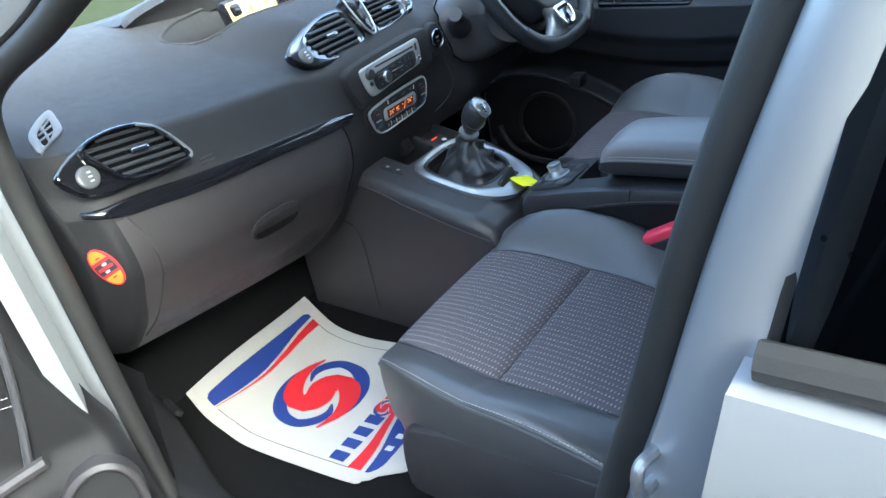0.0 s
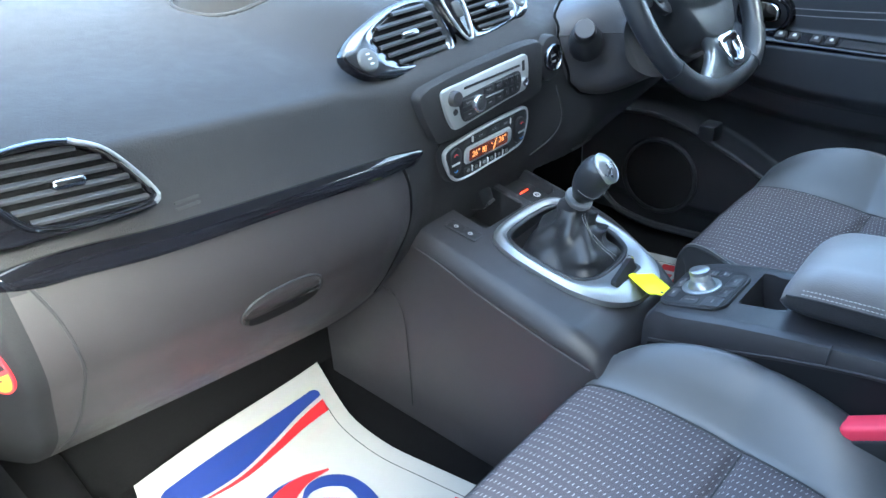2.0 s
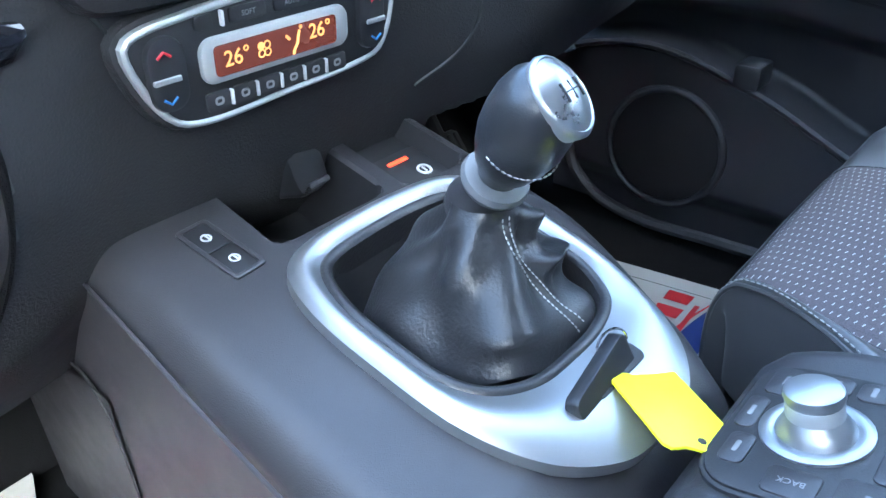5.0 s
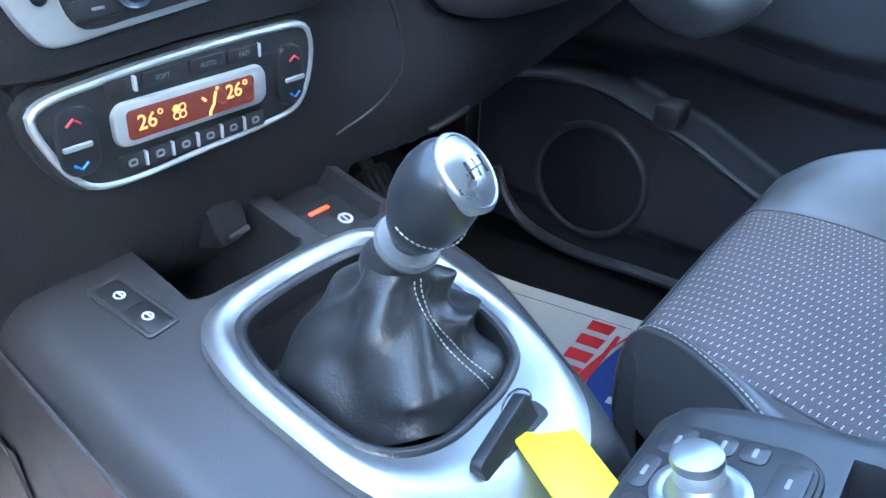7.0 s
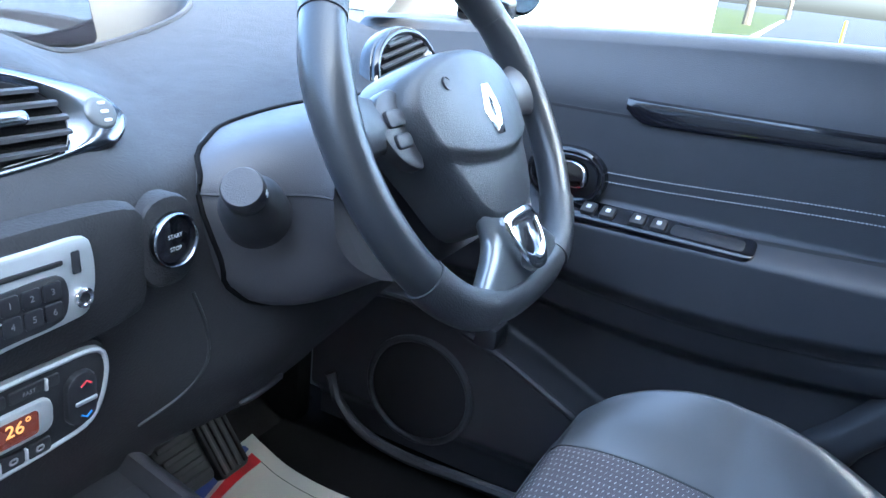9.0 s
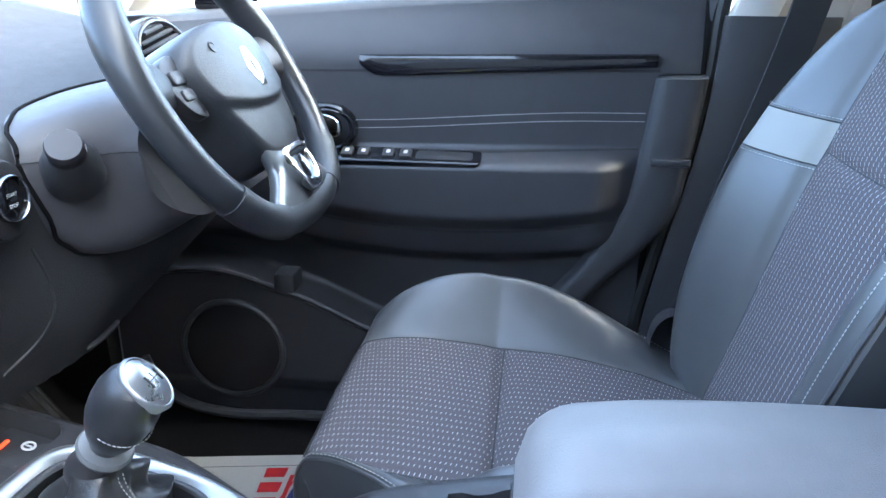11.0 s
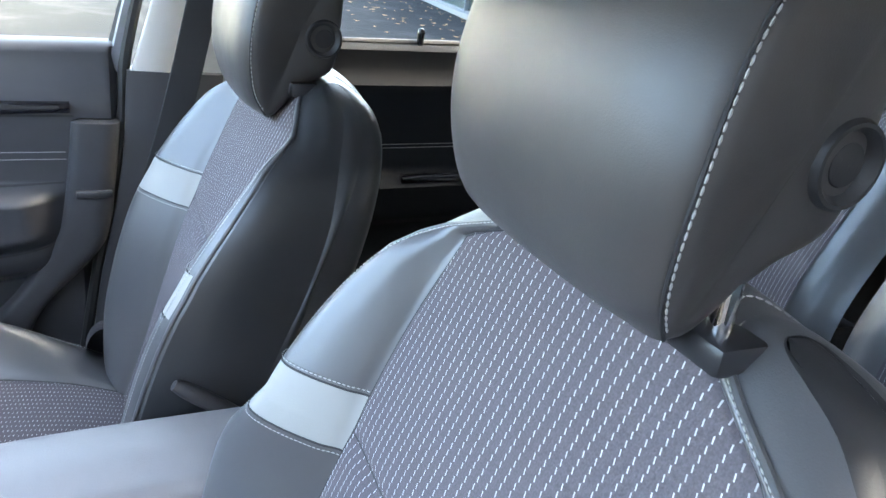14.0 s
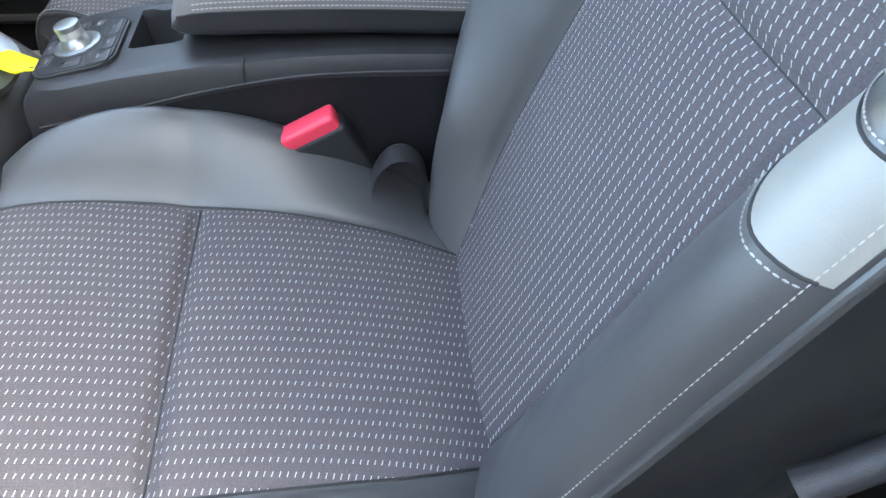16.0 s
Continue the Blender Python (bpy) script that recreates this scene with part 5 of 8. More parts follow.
def dome(x, y, f):
    """Height of the pad's face; its upper part stands proud above a curved crease."""
    step = 0.006 * smoothstep(-0.004, 0.006, y - crease(x))
    return -0.018 + 0.046 * math.sin(math.pi / 2 * f) - 1.6 * x * x - 0.9 * (y + 0.01) ** 2 + step


rows = [[pw.at(x, y, -0.034) for x, y in hub], [pw.at(x, y, -0.020) for x, y in hub]]
for sc, f in ((0.995, 0.22), (0.98, 0.45), (0.955, 0.64), (0.92, 0.78), (0.87, 0.88)):
    rows.append([pw.at(x * sc, -0.012 + (y + 0.012) * sc, dome(x * sc, -0.012 + (y + 0.012) * sc, f)) for x, y in hub])
for q in range(1, 41):
    sc = 0.87 - 0.86 * q / 40
    f = min(1.0, 0.88 + 0.14 * (1 - sc / 0.87))
    rows.append([pw.at(x * sc, -0.012 + (y + 0.012) * sc, dome(x * sc, -0.012 + (y + 0.012) * sc, f)) for x, y in hub])
ab = part("airbag_pad", grid(rows, close_u=True, cap=True), PADSKIN, wheel, "grained black airbag pad")
DIA = ((1, 0), (0.42, 1), (-0.42, 1), (-1, 0), (-0.42, -1), (0.42, -1))
part("emblem", ring(pw, [(x * 0.0165, 0.004 + y * 0.0225) for x, y in DIA], [(x * 0.0042, 0.004 + y * 0.0072) for x, y in DIA], 0.020, 0.0345, 0.0015), CHROME, ab, "chrome diamond emblem")
for k in range(3):
    part("embossing", slab(pw, rounded(0.012, 0.0018, 0.0008, 2, 0.026, -0.066 - 0.0045 * k), 0.016, 0.0212, 0.0003), LOWER, ab)
part("embossing", ring(pw, circle(0.006, 16, -0.052, 0.034), circle(0.0048, 16, -0.052, 0.034), 0.016, 0.0282, 0.0002), LOWER, ab)

column = thing("steering_column", (1.50, 0.80, 0.95), "dark grey steering column shroud with indicator stalk", "steering column")
rows = []
for i in range(21):
    k = i / 20
    c = Vector((1.548, 0.900 - 0.165 * k, 1.045))
    w = 0.204 - 0.066 * smoothstep(0.50, 1.0, k)
    up, down = 0.040 + 0.044 * k - 0.026 * k ** 3, 0.094 - 0.030 * smoothstep(0.55, 1.0, k)
    row = []
    for j in range(64):
        a = 2 * math.pi * j / 64
        ca, sa = math.cos(a), math.sin(a)
        pw_x, pw_z = (0.80, 0.80) if sa > 0 else (0.34, 0.50)
        row.append(c + Vector((w * (1 - 0.06 * max(0.0, -sa)) * math.copysign(abs(ca) ** pw_x, ca), 0.02 * sa + 0.02 * abs(ca) ** 3, (up if sa > 0 else down) * math.copysign(abs(sa) ** pw_z, sa))))
    rows.append(row)
part("shroud", grid(rows, close_u=True, cap=True), SHROUD, column)
part("seam", tube([rows[i][31] + Vector((-0.0004, -0.0002, 0)) for i in range(4, 21)], 0.0011, 6), DARK, column)
gap = []
for j in range(64):
    for i in range(20, -1, -1):
        p = rows[i][j]
        if p.y >= dash_at(p.x, p.z)[0].y:
            break
    gap.append(rows[min(20, i + 1)][j])
gap = [(gap[k - 1] + gap[k] * 2 + gap[(k + 1) % 64]) / 4 for k in range(64)]
part("gap_seal", tube([p + (p - Vector((1.54, p.y, 1.02))).normalized() * 0.001 for p in gap], 0.0021, 8, closed=True), CARPET, column, "black gap seal round the shroud")
# stalk
st0 = Vector((1.358, 0.790, 1.052))
sdir = Vector((-0.70, -0.37, 0.61)).normalized()
mq = sdir.to_track_quat("Z", "Y").to_matrix().to_4x4()
mq.translation = st0
rows = [[mq @ Vector((r * math.cos(2 * math.pi * k / 32), r * math.sin(2 * math.pi * k / 32), h)) for k in range(32)] for r, h in ((0.026, -0.02), (0.0245, 0.003), (0.020, 0.012), (0.016, 0.018), (0.0145, 0.028))]
sb = part("stalk_base", grid(rows, close_u=True, cap=True), DARK, column)
rows = [[mq @ Vector((r * math.cos(2 * math.pi * k / 32), r * math.sin(2 * math.pi * k / 32), h)) for k in range(32)] for r, h in ((0.0140, 0.022), (0.0155, 0.025), (0.0155, 0.037), (0.0140, 0.040), (0.0003, 0.0405))]
part("stalk_knob", grid(rows, close_u=True), LOWER, sb, "dark grey twist knob")
for k in range(2):
    part("mark", box((0.0150, -0.002, 0.028 + 0.005 * k), (0.0160, 0.002, 0.030 + 0.005 * k), 0.0003, 1, mq), WHITEP, sb)
# padding under the dash and the lower cover of the column
rows = []
for i in range(25):
    x = 1.33 + 0.48 * i / 24
    rows.append([Vector((x, 0.93, 0.925)), Vector((x, 0.935, 0.88)), Vector((x, 0.95, 0.84)), Vector((x, 0.99, 0.80)), Vector((x, 1.06, 0.77)), Vector((x, 1.2, 0.76))])
part("knee_panel", grid(rows), CARPET, column)
# thin bar added to stand for the highlight along the dash's lower edge
lip_ = [dash_at(x, 0.842 + 0.155 * (x - 1.30) + 0.010)[0] + Vector((0, -0.002, 0)) for x in (1.378, 1.395, 1.412, 1.428)]
part("edge_highlight", tube(curve(lip_, 14), [0.001] + [0.0035] * 12 + [0.001], 8), LOWER, column)

# ---- seats ----


def evenly(pts, n):
    """Points at even steps along a line."""
    run = [0.0]
    for p, q_ in zip(pts, pts[1:]):
        run.append(run[-1] + (q_ - p).length)
    out = []
    for k in range(n):
        d = run[-1] * k / (n - 1)
        i = max(j for j in range(len(run)) if run[j] <= d + 1e-9)
        i = min(i, len(pts) - 2)
        f = (d - run[i]) / max(1e-9, run[i + 1] - run[i])
        out.append(pts[i].lerp(pts[i + 1], f))
    return out


def seat(name, cx, dy, dz, head_dz, head_dx, head_dy, back_dy, back_dz, trim, inner, label):
    """A front seat. inner: -1 or 1, the side on which the console lies."""
    th = thing(name, (cx, 0.30 + dy, FLOOR), label, "seat", "front seats")
    PER, MID = 4, 44

    def W(x, y, z):
        return Vector((cx + x, y + dy, z + dz))

    def split(rows, kinds, zone, along):
        """One sheet cut along its own lines into several meshes."""
        out = {k: bmesh.new() for k in kinds}
        uvs = {k: b.loops.layers.uv.new("UVMap") for k, b in out.items()}
        seen = {k: {} for k in kinds}
        for i in range(len(rows) - 1):
            for j in range(len(rows[0]) - 1):
                kind = zone(i, j)
                vs = []
                quad = ((i, j), (i, j + 1), (i + 1, j + 1), (i + 1, j))
                for a, b in quad:
                    if (a, b) not in seen[kind]:
                        seen[kind][(a, b)] = out[kind].verts.new(rows[a][b])
                    vs.append(seen[kind][(a, b)])
                f = out[kind].faces.new(vs)
                for lo, (a, b) in zip(f.loops, quad):
                    lo[uvs[kind]].uv = (rows[a][b].x - cx, along[a])
        return out

    def lengths(rows):
        a = [0.0]
        for p, q in zip(rows, rows[1:]):
            a.append(a[-1] + (q[MID] - p[MID]).length)
        return a

    # cushion, from the front foot to the rear; the fabric begins at knot 5
    prof = [(0.598, 0.555), (0.615, 0.60), (0.625, 0.65), (0.627, 0.695), (0.620, 0.724), (0.604, 0.741), (0.54, 0.748), (0.46, 0.742), (0.432, 0.738), (0.422, 0.738), (0.412, 0.738), (0.34, 0.736), (0.25, 0.724), (0.17, 0.706), (0.10, 0.690)]
    line = knotted([(0, y, z) for y, z in prof], 8)
    rows, meta = [], []
    for i, p in enumerate(line):
        y, z = p.y, p.z
        h = interp([(0.10, -0.02), (0.19, -0.002), (0.24, 0.022), (0.30, 0.052), (0.389, 0.086), (0.45, 0.093), (0.50, 0.085), (0.56, 0.058), (0.61, 0.022), (0.65, 0.0)], y)
        nose = 1.0 if i >= 40 else smoothstep(0, 40, i)
        h *= nose * (0.86 if trim else 0.75)
        fw = interp([(0.10, 0.108), (0.17, 0.118), (0.25, 0.135), (0.42, 0.152), (0.56, 0.146), (0.61, 0.140)], y)
        hw = interp([(0.10, 0.222), (0.34, 0.232), (0.45, 0.230), (0.54, 0.216), (0.60, 0.200), (0.65, 0.190)], y)
        dip = 0.0090 * math.exp(-((y - 0.422) / 0.008) ** 2)
        crown = 0.005 - dip
        half = [(0.0, crown), (fw * 0.5, crown * 0.8 - dip * 0.2), (fw * 0.92, 0.001 - dip * 0.8), (fw, -0.003), (fw + 0.012, h * 0.16), (fw + (hw - fw) * 0.42, h * 0.62), (fw + (hw - fw) * 0.68, h * 0.97), (hw - 0.014, h * 0.95), (hw - 0.004, h * 0.62), (hw, h * 0.25 - 0.016), (hw + 0.001, -0.05), (hw - 0.002, -0.11)]
        low_ = 1.0 if trim else 0.30 + 0.25 * (1 - smoothstep(0.2, 0.5, y))
        flat = [(x, q * low_ if q > 0 and n_ > 3 else q) for n_, (x, q) in enumerate(half)]
        pts = [(-x, q) for x, q in (half if inner < 0 else flat)[::-1]] + (half if inner > 0 else flat)[1:]
        if trim:
            lim = interp([(0.40, 0.232), (0.47, 0.215), (0.53, 0.172), (0.58, 0.142), (0.62, 0.126), (0.65, 0.118)], y)
            edge = min(fw, lim - 0.014)
            low = 1 - 0.8 * smoothstep(0.38, 0.50, y)
            pts = [(x, q if x * inner <= 0 or q <= 0 else q * low) for x, q in pts]
            pts = [(x if x * inner <= 0 else inner * (abs(x) * edge / fw if abs(x) <= fw else edge + (abs(x) - fw) * (min(lim, hw) - edge) / (hw - fw)), q) for x, q in pts]
        back = 1 - smoothstep(24, 44, i)
        row = []
        for x, q in pts:
            zz = z + q * (1 - back)
            yy = y - back * 0.9 * max(0.0, abs(x) - fw) ** 2 * 12 + q * 0.2 * back
            row.append(W(x, yy, max(zz, 0.545)))
        rows.append(knotted(row, PER))
        meta.append((y, z, fw, hw))
    along = lengths(rows)
    sheets = split(rows, ("leather", "fabric"), lambda i, j: "fabric" if 32 <= j < 56 and i >= 33 else "leather", along)
    cushion = part("cushion", sheets["leather"], LEATHER, th, "black leather seat cushion")
    part("cushion_fabric", sheets["fabric"], CUSHFAB, cushion, "dark grey fabric with white woven dashes")
    for s in (-1, 1):
        part("seam", tube([rows[i][MID + s * 12] + Vector((0, 0, -0.0003)) for i in range(33, len(rows), 2)], 0.0016, 6), DARK, cushion)
        part("stitching", stitches([rows[i][MID + s * 31] + Vector((s * 0.0006, 0, 0.0022)) for i in range(29, len(rows) - 10)], 0.0055, 0.0038, 0.0007), THREAD, cushion)
        part("piping", tube([rows[i][MID + s * 33] for i in range(14, len(rows) - 10)], 0.0022, 6), LEATHER, cushion)
    part("seam", tube([rows[33][j] for j in range(32, 57)], 0.0014, 6), DARK, cushion)
    part("seam", tube([rows[min(range(len(rows)), key=lambda i: abs(meta[i][0] - 0.422))][j] + Vector((0, 0, 0.0002)) for j in range(33, 56)], 0.0010, 6), SEAM, cushion)
    part("stitching", stitches([rows[29][j] + Vector((0, 0.001, 0.0006)) for j in range(16, 73)], 0.0055, 0.0038, 0.0007), THREAD, cushion)
    part("piping", tube([rows[31][j] for j in range(14, 75)], 0.0020, 6), LEATHER, cushion)
    # seat base with side valances
    base = part("base", box(W(-0.18, 0.12, 0)[:2] + (FLOOR + 0.02,), W(0.18, 0.57, 0)[:2] + (0.64 + dz,), 0.02, 3), DARK, th)
    for s in (-1, 1):
        out = [(-0.02, 0.53), (0.10, 0.525), (0.30, 0.525), (0.50, 0.525), (0.556, 0.53), (0.564, 0.56), (0.560, 0.62), (0.548, 0.655), (0.50, 0.672), (0.40, 0.690), (0.30, 0.696), (0.20, 0.696), (0.08, 0.694), (-0.02, 0.68)]
        if trim and s == inner:
            out = [(y * 0.72, z) for y, z in out]
        pv = Plane(W(s * 0.222, 0, 0), (0, 1, 0), (0, 0, 1))
        pv.c = Vector((s, 0, 0))
        part("valance", slab(pv, loop2(out, 90), -0.03, 0.012, 0.008), LOWER if s != inner else DARK, base, "dark plastic seat side cover")
        part("runner", box(W(s * 0.17 - 0.02, 0.05, 0)[:2] + (FLOOR,), W(s * 0.17 + 0.02, 0.58, 0)[:2] + (FLOOR + 0.05,), 0.004), DARK, base)

    # backrest: front face, over the top, down the rear; bands lie between knots 4 and 8
    front = [(0.182, 0.68), (0.166, 0.73), (0.140, 0.80), (0.104, 0.89), (0.0595, 1.002), (0.056, 1.010), (0.0525, 1.018), (0.049, 1.026), (0.0395, 1.051), (0.008, 1.12), (-0.020, 1.18), (-0.039, 1.217), (-0.055, 1.236), (-0.074, 1.244), (-0.100, 1.240), (-0.118, 1.222), (-0.122, 1.185), (-0.105, 1.10), (-0.062, 0.95), (-0.012, 0.80), (0.015, 0.70)]
    line = knotted([(0, y, z) for y, z in front], 6)
    top = 13 * 6
    rows, meta = [], []
    for i, p in enumerate(line):
        y, z = p.y, p.z
        isf = i <= top
        hw = interp([(0.68, 0.196), (0.78, 0.226), (0.95, 0.242), (1.04, 0.241), (1.10, 0.237), (1.15, 0.224), (1.19, 0.203), (1.22, 0.174), (1.235, 0.142), (1.244, 0.110)], z)
        pw_ = interp([(0.68, 0.196), (0.78, 0.226), (0.95, 0.242), (1.04, 0.241), (1.10, 0.236), (1.146, 0.224), (1.172, 0.206), (1.19, 0.182), (1.203, 0.155), (1.214, 0.130), (1.226, 0.106), (1.236, 0.090), (1.244, 0.078)], z)
        bol = interp([(0.68, 0.012), (0.74, 0.040), (0.82, 0.062), (0.95, 0.070), (1.04, 0.064), (1.12, 0.048), (1.19, 0.024), (1.24, 0.004)], z)
        fw = interp([(0.68, 0.098), (0.73, 0.104), (0.90, 0.122), (1.02, 0.135), (1.10, 0.146), (1.15, 0.152), (1.19, 0.152), (1.262, 0.150)], z)
        fw = min(fw, pw_ - 0.020)
        k = smoothstep(top - 10, top + 4, i)
        dip = 0.006 * math.exp(-((z - 1.018) / 0.007) ** 2) if isf else 0.0
        tight = min(1.0, (pw_ - fw) / 0.06)
        bo = bol * tight
        hf = [(0, 0.006 - dip), (fw * 0.5, 0.004 - dip), (fw * 0.92, -dip * 0.9), (fw, -0.003), (fw + 0.012 * tight, bo * 0.24), (fw + (pw_ - fw) * 0.42, bo * 0.76), (fw + (pw_ - fw) * 0.68, bo), (pw_ - 0.014 * tight, bo * 0.86), (pw_ - 0.003, bo * 0.45), (pw_ + (hw - pw_) * 0.50, -0.011 + bo * 0.1), (pw_ + (hw - pw_) * 0.86, -0.040), (hw, -0.074)]
        hb = [(0, 0.012), (fw * 0.5, 0.011), (fw * 0.92, 0.007), (fw, 0.004), (fw + 0.012, 0.003), (fw + (hw - fw) * 0.42, -0.004), (fw + (hw - fw) * 0.68, -0.010), (hw - 0.022, -0.006), (hw - 0.008, -0.016), (hw - 0.002, -0.030), (hw, -0.045), (hw, -0.06)]
        thin = interp([(1.05, 1.0), (1.12, 0.85), (1.18, 0.62), (1.222, 0.48), (1.237, 0.28), (1.244, 0.08)], z)
        hf = [(x, q * thin if n_ > 8 else q) for n_, (x, q) in enumerate(hf)]
        hb = [(x, q * thin if n_ > 6 else q) for n_, (x, q) in enumerate(hb)]
        nf, nb_ = Vector((0, 0.91, 0.12)), Vector((0, -0.95, 0.04))
        half = []
        for (xa, qa), (xb, qb) in zip(hf, hb):
            half.append((xa * (1 - k) + xb * k, (nf * qa) * (1 - k) + (nb_ * qb) * k))
        pts = [(-x, q) for x, q in half[::-1]] + half[1:]
        if not trim:
            pts = [(x, q) if x * inner >= -fw else (-inner * (fw + (abs(x) - fw) * 0.92), q * (0.86 if isf else 1.0)) for x, q in pts]
            # console side: a wider fabric panel, and a bolster that swells above the armrest and tapers below it
            fw2 = fw + interp([(0.68, 0.008), (0.76, 0.030), (0.80, 0.040), (0.86, 0.041), (0.92, 0.034), (1.0, 0.024), (1.10, 0.016), (1.17, 0.004), (1.25, 0.0)], z) * isf
            hw2 = hw + interp([(0.70, -0.030), (0.75, -0.028), (0.81, -0.032), (0.83, -0.020), (0.86, 0.004), (0.885, 0.022), (0.925, 0.040), (0.955, 0.042), (0.99, 0.018), (1.02, 0.0)], z)
            pts = [(x, q) if x * inner <= 0 else (inner * (abs(x) * fw2 / fw if abs(x) <= fw else fw2 + (abs(x) - fw) * (hw2 - fw2) / (hw - fw)), q) for x, q in pts]
        up = back_dz * smoothstep(0.74, 1.0, z)
        rows.append(knotted([W(x, y + q.y + back_dy * smoothstep(0.74, 1.0, z), z + q.z + up) for x, q in pts], PER))
        meta.append((y, z, fw, hw, isf))
    along = lengths(rows)

    IN = 27 if trim else 29  # columns of leather on the console side

    def bzone(i, j):
        c = j - MID
        if -12 <= c < 12 and i < 12 * 6:
            return "fabric"
        if 24 <= i < 48 and 12 <= c < (IN if inner > 0 else 31):
            return "band"
        if 24 <= i < 48 and -(IN if inner < 0 else 31) <= c < -12:
            return "band2"
        # the passenger seat's lit shoulder keeps paler leather, its shaded side goes dark
        if i >= top + (2 if trim else 14) or abs(c + 0.5) > (40 if not trim and i >= 58 else IN + 2 if trim and c * inner > 0 else 33):
            return "shell"
        return "leather"

    sheets = split(rows, ("leather", "fabric", "band", "band2", "shell"), bzone, along)
    back = part("backrest", sheets["leather"], LEATHER, th, "black leather backrest with side bolsters")
    part("back_fabric", sheets["fabric"], FABRIC, back, "dark grey fabric with lines of white dashes")
    part("white_band", sheets["band"], BAND, back, "off-white leather band on the bolster")
    part("white_band", sheets["band2"], BAND, back, "off-white leather band on the bolster")
    part("back_shell", sheets["shell"], SIDEV, back, "dark vinyl side and rear of the backrest, shade in its colour")
    nb = len(rows)
    for s, j in ((-1, 0), (1, 2 * MID)):
        fr = [rows[i][j] for i in range(0, top + 1)]
        bk = [rows[i][j] for i in range(top, nb)]
        a, b = evenly(fr, 60), evenly(bk[::-1], 60)
        rr = [[p.lerp(q_, t) + Vector((s * 0.002 * math.sin(math.pi * t), 0, 0)) for t in (0, 0.15, 0.35, 0.5, 0.65, 0.85, 1)] for p, q_ in zip(a, b)]
        part("side_panel", grid(rr), SIDEV, back, "dark vinyl side, shade in its colour")
        pipe = [rows[i][MID + s * (IN + 1 if s == inner else 32)] for i in range(2, 12 * 6, 2)]
        part("piping", tube(pipe, 0.0028, 8), LEATHER, back)
        if s != inner:
            tag_line = pipe
        part("stitching", stitches([rows[i][MID + s * (IN - 1 if s == inner else 30)] + Vector((-s * 0.001, 0.0016, 0.0006)) for i in range(2, 12 * 6)], 0.0042, 0.0030, 0.00055), THREAD, back)
        for r_, o in ((24, -0.004), (48, 0.004)):
            row = [rows[r_][MID + s * c] + Vector((0, 0.0012 - o * 0.3, o)) for c in range(12, IN if s == inner else 31)]
            part("stitching", stitches(row, 0.0042, 0.0030, 0.0006), THREAD, back)
            part("seam", tube([rows[r_][MID + s * c] for c in range(12, IN if s == inner else 31)], 0.0010, 6), SEAM, back)
        part("seam", tube([rows[i][MID + s * 12] + Vector((0, -0.0006, 0)) for i in range(0, 12 * 6, 2)], 0.0010, 6), SEAM, back)
    part("seam", tube([rows[36][j] - Vector((0, 0.0006, 0)) for j in range(33, 56)], 0.0010, 6), SEAM, back)
    part("stitching", stitches([rows[12 * 6 + 1][j] + Vector((0, 0.001, 0.001)) for j in range(26, 63)], 0.0055, 0.004, 0.0008), THREAD, back)
    for s in (-1, 1):
        part("stitching", stitches(curve([rows[70][MID + s * 13] + Vector((0, 0, 0.0012)), rows[80][MID + s * 15] + Vector((0, 0, 0.0014)), rows[88][MID + s * 18] + Vector((0, -0.001, 0.0012))], 16), 0.0055, 0.004, 0.0008), THREAD, back)

    # headrest: two flat side panels with a bulging front, joined by a stitched seam
    hz, hx = head_dz, head_dx
    side = [(-0.024, 1.211, 0.100), (-0.010, 1.233, 0.108), (-0.003, 1.262, 0.114), (-0.001, 1.295, 0.119), (-0.005, 1.330, 0.119), (-0.014, 1.360, 0.117), (-0.029, 1.384, 0.114), (-0.052, 1.397, 0.112), (-0.082, 1.403, 0.111), (-0.106, 1.405, 0.110), (-0.117, 1.400, 0.109), (-0.121, 1.386, 0.110), (-0.120, 1.340, 0.112), (-0.116, 1.292, 0.112), (-0.111, 1.272, 0.111), (-0.098, 1.262, 0.110), (-0.076, 1.252, 0.108), (-0.052, 1.234, 0.105), (-0.034, 1.214, 0.102)]
    mid = [(-0.030, 1.201), (-0.002, 1.219), (0.012, 1.254), (0.015, 1.292), (0.010, 1.332), (-0.002, 1.368), (-0.026, 1.398), (-0.054, 1.409), (-0.084, 1.414), (-0.110, 1.415), (-0.123, 1.408), (-0.127, 1.388), (-0.126, 1.340), (-0.122, 1.290), (-0.116, 1.268), (-0.100, 1.258), (-0.078, 1.249), (-0.056, 1.232), (-0.040, 1.208)]
    side = [(y if y > -0.05 else -0.05 + (y + 0.05) * 0.80, z, x) for y, z, x in side]
    mid = [(y if y > -0.05 else -0.05 + (y + 0.05) * 0.80, z) for y, z in mid]
    rings = []
    for f, puff in ((0.03, 0.0085), (0.35, 0.0085), (0.65, 0.0080), (0.85, 0.0060), (0.94, 0.0036), (0.985, 0.0012)):
        rings.append([(0.112 + (x - 0.112) * f + puff, -0.058 + (y + 0.058) * f, 1.316 + (z - 1.316) * f) for y, z, x in side])
    for f, k in ((1.0, 0.0), (0.985, 0.14), (0.94, 0.38), (0.84, 0.66), (0.66, 0.87), (0.36, 0.97), (0.0, 1.0)):
        rings.append([(x * f, y + (my - y) * k, z + (mz - z) * k) for (y, z, x), (my, mz) in zip(side, mid)])
    rings += [[(-x, y, z) for x, y, z in r] for r in rings[-2::-1]]
